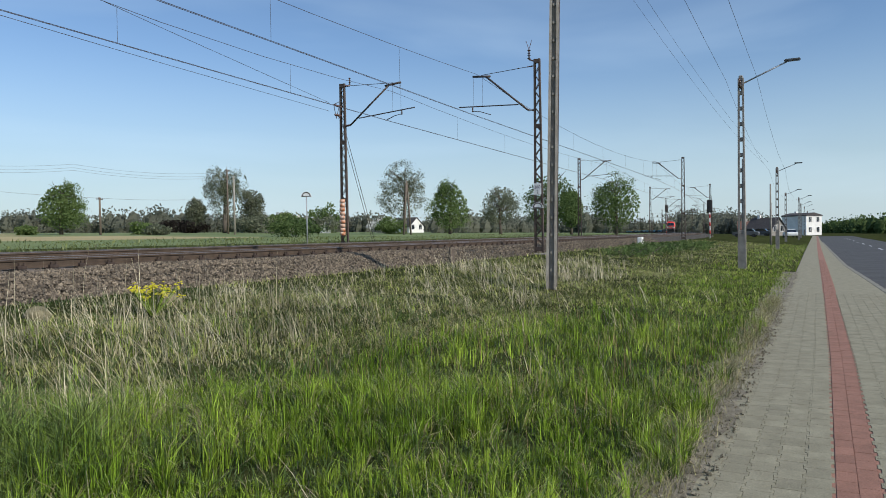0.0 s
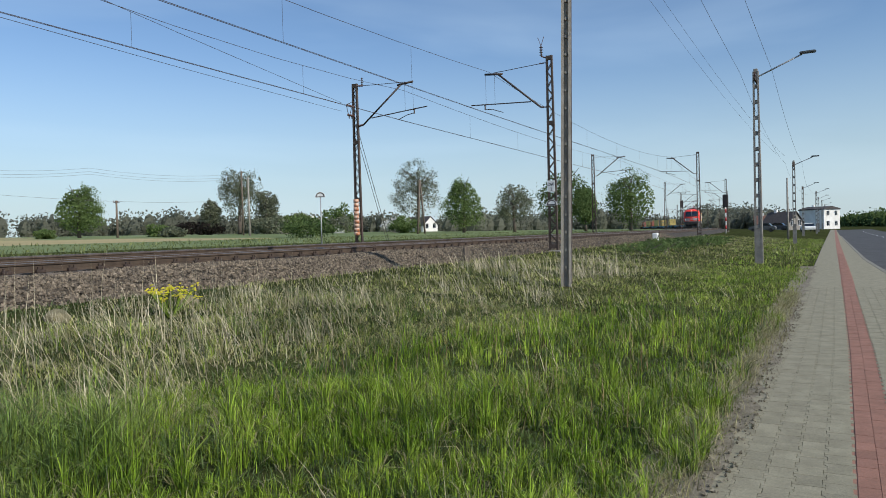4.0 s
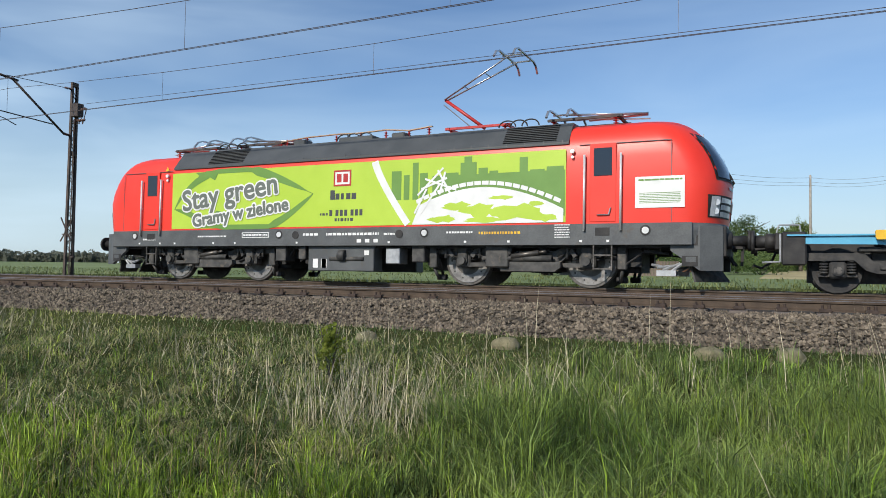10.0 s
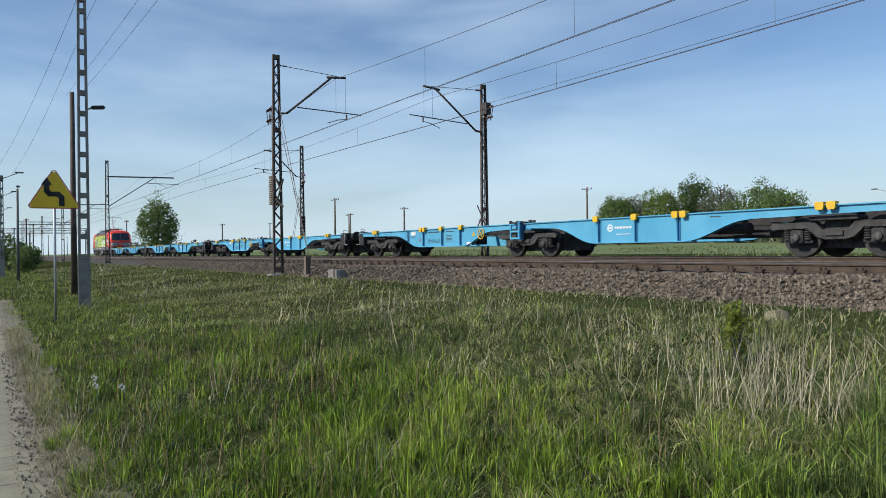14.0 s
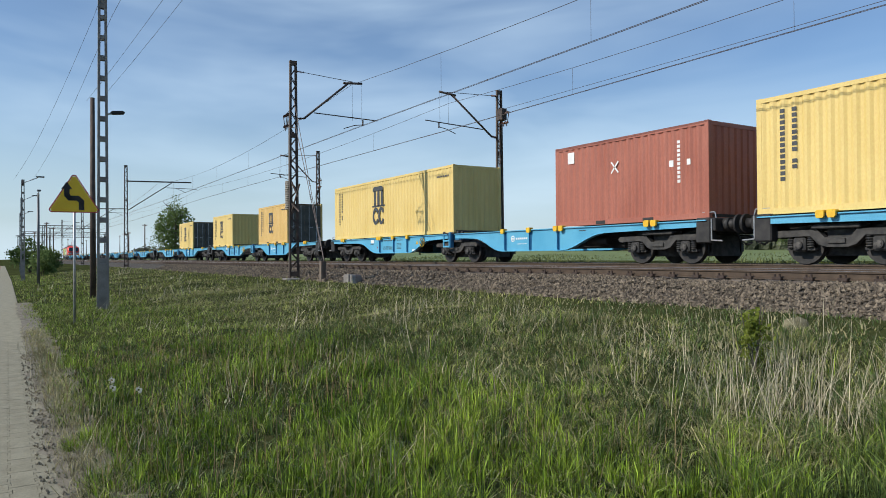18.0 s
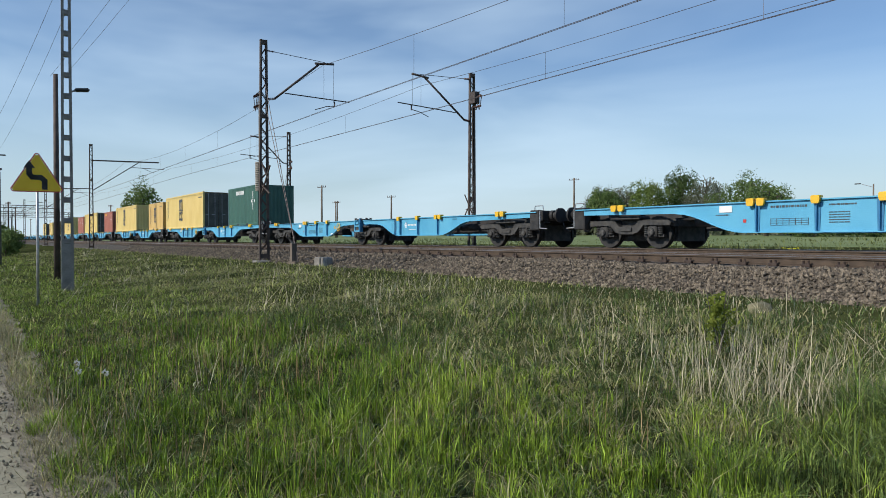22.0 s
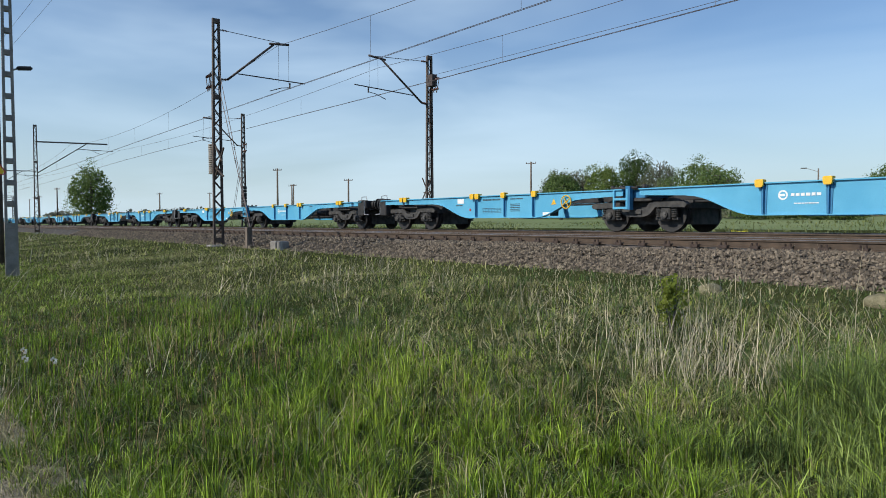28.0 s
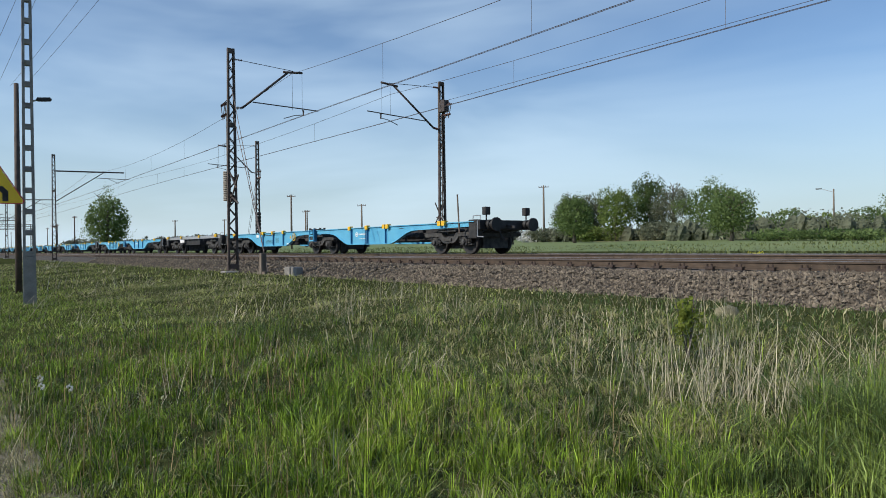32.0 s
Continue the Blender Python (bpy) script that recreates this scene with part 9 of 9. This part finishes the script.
# grass and weeds beyond and between the tracks
n = 32000
x = np.concatenate([rg.uniform(-70, 70, n // 2), rg.uniform(-150, 150, n // 2)])
y = 20.4 + drift(x) + 24 * rg.random(n) ** 1.9
tall = np.clip(0.75 + 0.7 * patch(x, y, 1.7, 2) + 0.4 * patch(x, y, 6, 5), 0.25, 1.6)
blades("far_grass", x, y, rg.uniform(0.08, 0.26, n) * tall * np.interp(y - drift(x), (20.4, 21.2, 24, 27), (1.0, 2.1, 2.0, 1.0)), rg.uniform(0.018, 0.04, n) * (1 + (y - 20) / 20), np.clip(rg.normal(0.6, 0.3, n), 0, 1.2), M_FARGR, "tall green grass beyond the tracks")
n = 9000
x, y = rg.uniform(-60, 60, n), 14.95 + rg.normal(0, 0.35, n)
ok = patch(x, y, 1.4, 6) + rg.normal(0, 0.4, n) > 0.15
x, y = x[ok], y[ok]
blades("track_weeds", x, y, rg.uniform(0.04, 0.16, len(x)), rg.uniform(0.012, 0.03, len(x)), rg.uniform(0.2, 0.9, len(x)), M_DUN, "low weeds between the tracks", z=bed_z(x, y))
n = 7000
x, y = rg.uniform(-60, 60, n), 18.9 + rg.normal(0, 0.4, n)
ok = patch(x, y, 1.2, 9) + rg.normal(0, 0.4, n) > 0.1
x, y = x[ok], y[ok]
blades("track_weeds", x, y, rg.uniform(0.05, 0.25, len(x)), rg.uniform(0.012, 0.03, len(x)), rg.uniform(0.2, 0.9, len(x)), M_GR, "low weeds beside the far track", z=bed_z(x, y))

# yellow flowering plant, leafy sprout, pale tussocks
M_FLOWER = surf("yellow petals", (0.62, 0.56, 0.02), (0.75, 0.68, 0.04), 0.6, 0, 8, 60, 0, vary=-0.2, coords="World", leaf=0.2)
fl = tagged(new("flowering_plant"), "yellow flowering cress in the grass", "plant")
fl.matrix_basis = pose(7.25, 8.28, float(ground_z(7.25, 8.28)))
bm = B()
r = random.Random(3)
tips = []
for k in range(26):
    a, d = r.uniform(0, math.tau), r.uniform(0.02, 0.34)
    tip = (math.cos(a) * d * 1.35, math.sin(a) * d, r.uniform(0.26, 0.44))
    rod(bm, (math.cos(a) * 0.04, math.sin(a) * 0.04, 0), tip, 0.006, 5)
    tips.append(tip)
part("stem", bm, M_GRLUSH, fl)
bm = B()
for t in tips:
    for k in range(9):
        p = Vector(t) + Vector((r.gauss(0, 0.035), r.gauss(0, 0.035), r.gauss(0, 0.02)))
        rod(bm, p, p + Vector((0, 0, 0.012)), 0.016, 5)
tagged(part("blossom_cluster", bm, M_FLOWER, fl, "bright yellow flower heads"), kind="stuff")
for x, y in ((-4.6, 20.9), (-5.3, 21.1), (1.1, 20.8), (-12.0, 21.2)):
    copy_thing(fl, pose(x, y, float(ground_z(x, y)) + 0.02, 0, 0, x * 50))
sp = tagged(new("leafy_sprout"), "leafy yellow-green sprout in the meadow", "plant")
sp.matrix_basis = pose(-4.45, 6.5, float(ground_z(-4.45, 6.5)))
bm = B()
for k in range(5):
    rod(bm, (0, 0, 0), (r.uniform(-0.2, 0.2), r.uniform(-0.1, 0.1), r.uniform(0.55, 0.85)), 0.008, 5, 0.003)
part("stem", bm, M_BARK, sp)
put("leaves", leaf_cloud("leaves", (0, 0, 0.48), (0.24, 0.2, 0.42), 420, 0.030, leaf_mat("yellow-green leaves", (0.15, 0.19, 0.03), (0.22, 0.26, 0.05)), 7, 16, 0.2), sp)
M_TUSSOCK = surf("bleached tussock", (0.15, 0.135, 0.075), (0.25, 0.22, 0.13), 0.95, 0, 9, 60, 0.9)
for k, (x, y) in enumerate(((-3.4, 9.15), (-0.8, 9.25), (0.1, 9.5), (1.25, 9.3), (2.95, 8.9), (4.3, 8.9), (6.0, 9.0), (-5.6, 9.1), (8.2, 9.0))):
    ts = tagged(new("earth_mound"), "low bleached earth mound in the grass", "mound", "mounds along the bank")
    bm = B()
    bmesh.ops.create_icosphere(bm, subdivisions=3, radius=1)
    for v in bm.verts:
        q = noise.noise(v.co * 1.7 + Vector((k * 7, 0, 0))) * 0.18 + noise.noise(v.co * 6 + Vector((k, 3, 0))) * 0.05
        v.co = Vector((v.co.x * 0.21, v.co.y * 0.17, v.co.z * 0.13)) * (1 + q)
    for f in bm.faces:
        f.smooth = True
    part("mound", bm, M_TUSSOCK, ts)
    ts.matrix_basis = pose(x, y, float(ground_z(x, y)) + 0.02, 0, 0, k * 40)
# dandelion clocks beside the footway
for x, y in ((-7.6, 1.15), (-7.9, 0.95), (-8.4, 1.0)):
    dc = tagged(new("dandelion"), "white dandelion clock beside the pavement", "plant", "dandelions")
    dc.matrix_basis = pose(x, y, float(ground_z(x, y)))
    bm = B()
    rod(bm, (0, 0, 0), (0.02, 0, 0.26), 0.004, 5)
    part("stem", bm, M_GRLUSH, dc)
    put("clock", leaf_cloud("clock", (0.02, 0, 0.28), (0.04, 0.04, 0.04), 90, 0.010, M_BLOSSOM, 9, 12, 0.8), dc)

# ---------------------------------------------------------------- verge grit and pavers
bm = B()
rr = random.Random(12)
xs = [-30 + k * 0.25 for k in range(240)]
lo_, hi_ = [], []
for q in xs:
    e = float(edge(q))
    lo_.append(bm.verts.new((q, e - 0.03 - 0.13 * rr.random() ** 2, 0.0085)))
    hi_.append(bm.verts.new((q, e + 0.30 + 0.2 * rr.random(), 0.022)))
for k in range(len(xs) - 1):
    bm.faces.new((lo_[k], lo_[k + 1], hi_[k + 1], hi_[k]))
tagged(put("verge_soil", finish(bm, M_SAND, "verge_soil")), "sandy soil strip between grass and pavement", "soil", kind="structure")
x = np.concatenate([rg.uniform(3.2, 18, 6500), rg.uniform(-18, -3.5, 5000)])
y = edge(x) + 0.16 + rg.normal(0, 0.10, len(x))
blades("edge_grass", x, y, rg.uniform(0.05, 0.24, len(x)), rg.uniform(0.004, 0.008, len(x)), np.clip(rg.normal(0.8, 0.3, len(x)), 0.1, 1.4), M_DUN, "sparse trailing grass over the pavement edge")


gr = rubble("grit", 2600, (-14, 16), (-0.16, 0.16), lambda x, y: 0.012 + 0 * x, 0.005, 0.016, M_SAND)
gv = np.empty(len(gr.vertices) * 3)
gr.vertices.foreach_get("co", gv)
gv = gv.reshape(-1, 3)
gv[:, 1] += edge(gv[:, 0])
gr.vertices.foreach_set("co", gv.ravel())
tagged(put("grit", gr), "loose grit and pebbles along the pavement edge", "grit", kind="stuff")


def paver_outline(L, W, wave):
    g = 0.0013
    a, b = L / 2 - g, W / 2 - g
    return [(-a, -b - wave), (-a * 0.55, -b - wave), (-a * 0.45, -b + wave), (a * 0.45, -b + wave), (a * 0.55, -b - wave), (a, -b - wave), (a, b + wave), (a * 0.55, b + wave), (a * 0.45, b - wave), (-a * 0.45, b - wave), (-a * 0.55, b + wave), (-a, b + wave)] if wave else [(-a, -b), (a, -b), (a, b), (-a, b)]


def paver_mesh(L, W, wave, mat, name):
    bm = B()
    pts = paver_outline(L, W, wave)
    top = [bm.verts.new((p[0] * 0.985, p[1] * 0.985, 0.006)) for p in pts]
    low = [bm.verts.new((p[0], p[1], 0.003)) for p in pts]
    bot = [bm.verts.new((p[0], p[1], -0.02)) for p in pts]
    bm.faces.new(top)
    n = len(pts)
    for k in range(n):
        bm.faces.new((low[k], low[(k + 1) % n], top[(k + 1) % n], top[k]))
        bm.faces.new((bot[k], bot[(k + 1) % n], low[(k + 1) % n], low[k]))
    return finish(bm, mat, name)


PAVER = paver_mesh(0.20, 0.166, 0.010, M_PAVER, "paver")
REDP = paver_mesh(0.20, 0.1225, 0.0, M_REDPAVER, "paver")
rows = []
v0 = -0.09
for k in range(5):
    rows.append((-0.09 - 0.166 * k, 0.166, False, k))
rows.append((-0.9115, 0.1225, True, 0))
rows.append((-1.0335, 0.1225, True, 1))
for k in range(8):
    rows.append((-1.19 - 0.166 * k, 0.166, False, k))
made = 0
put("stripe_bed", ribbon("stripe_bed", RX, -1.122, -0.824, 0.0012, M_REDPAVER, 0.004), pavement)
joined = {False: [], True: []}
for off, w, red, k in rows:
    for rng_ in ((-16.0, 42.0),):
        x = rng_[0] + (0.1 if k % 2 else 0.0)
        while x < rng_[1]:
            e = float(edge(x))
            if -off + 0.09 > width(x):
                x += 0.20
                continue
            t = math.atan(float(edge(x + 0.1) - edge(x - 0.1)) / 0.2)
            m = pose(x, e + off, 0.0 + rr.uniform(-0.0012, 0.0012), rr.uniform(-0.2, 0.2), rr.uniform(-0.2, 0.2), math.degrees(t))
            if 0 < x < 7.0 and made < 300:
                put("paver", REDP if red else PAVER, pavement, m=m)
                made += 1
            elif x < 20 or red:
                joined[red].append(m)
            x += 0.20
for red, ms in joined.items():
    src = REDP if red else PAVER
    sv = np.array([v.co[:] for v in src.vertices])
    tri = []
    src.calc_loop_triangles()
    st_ = np.array([t.vertices[:] for t in src.loop_triangles if max(t.vertices) < len(sv) * 2 // 3])
    vs = np.concatenate([sv @ np.array(m.to_3x3()).T + np.array(m.translation) for m in ms])
    fs = np.concatenate([st_ + k * len(sv) for k in range(len(ms))])
    tagged(put("far_pavers", raw_mesh("far_pavers", vs, fs, M_REDPAVER if red else M_PAVER), pavement), kind="stuff")
# plain grey surface further along the footway
put("far_paving", ribbon("far_paving", [q for q in RX if q >= 19] , -0.83, -0.02, -0.001, M_PAVER, 0.003), pavement)
put("far_paving", ribbon("far_paving", [q for q in RX if q >= 19], None, -1.10, -0.001, M_PAVER, 0.003), pavement)
put("far_paving", ribbon("far_paving", [-200, -60, -30, -16], None, -0.02, -0.001, M_PAVER, 0.003), pavement)


def motions():
    for ob, s, dz in MOVERS:
        reach = 19.0 if s == 0 else 24.0
        free = (LOCO_X + s + reach - BEND_X) / V + 0.5      # time at which it has left the bend
        times = [t for t in range(0, 32, 2) if t < free + 2.0] + ([32] if free > 30 else [free + 3.0, 32] if free + 3.0 < 31 else [32])
        walk(ob, [(t, along(LOCO_X + s - V * t, dz, reach)) for t in sorted(set(times))])



motions()
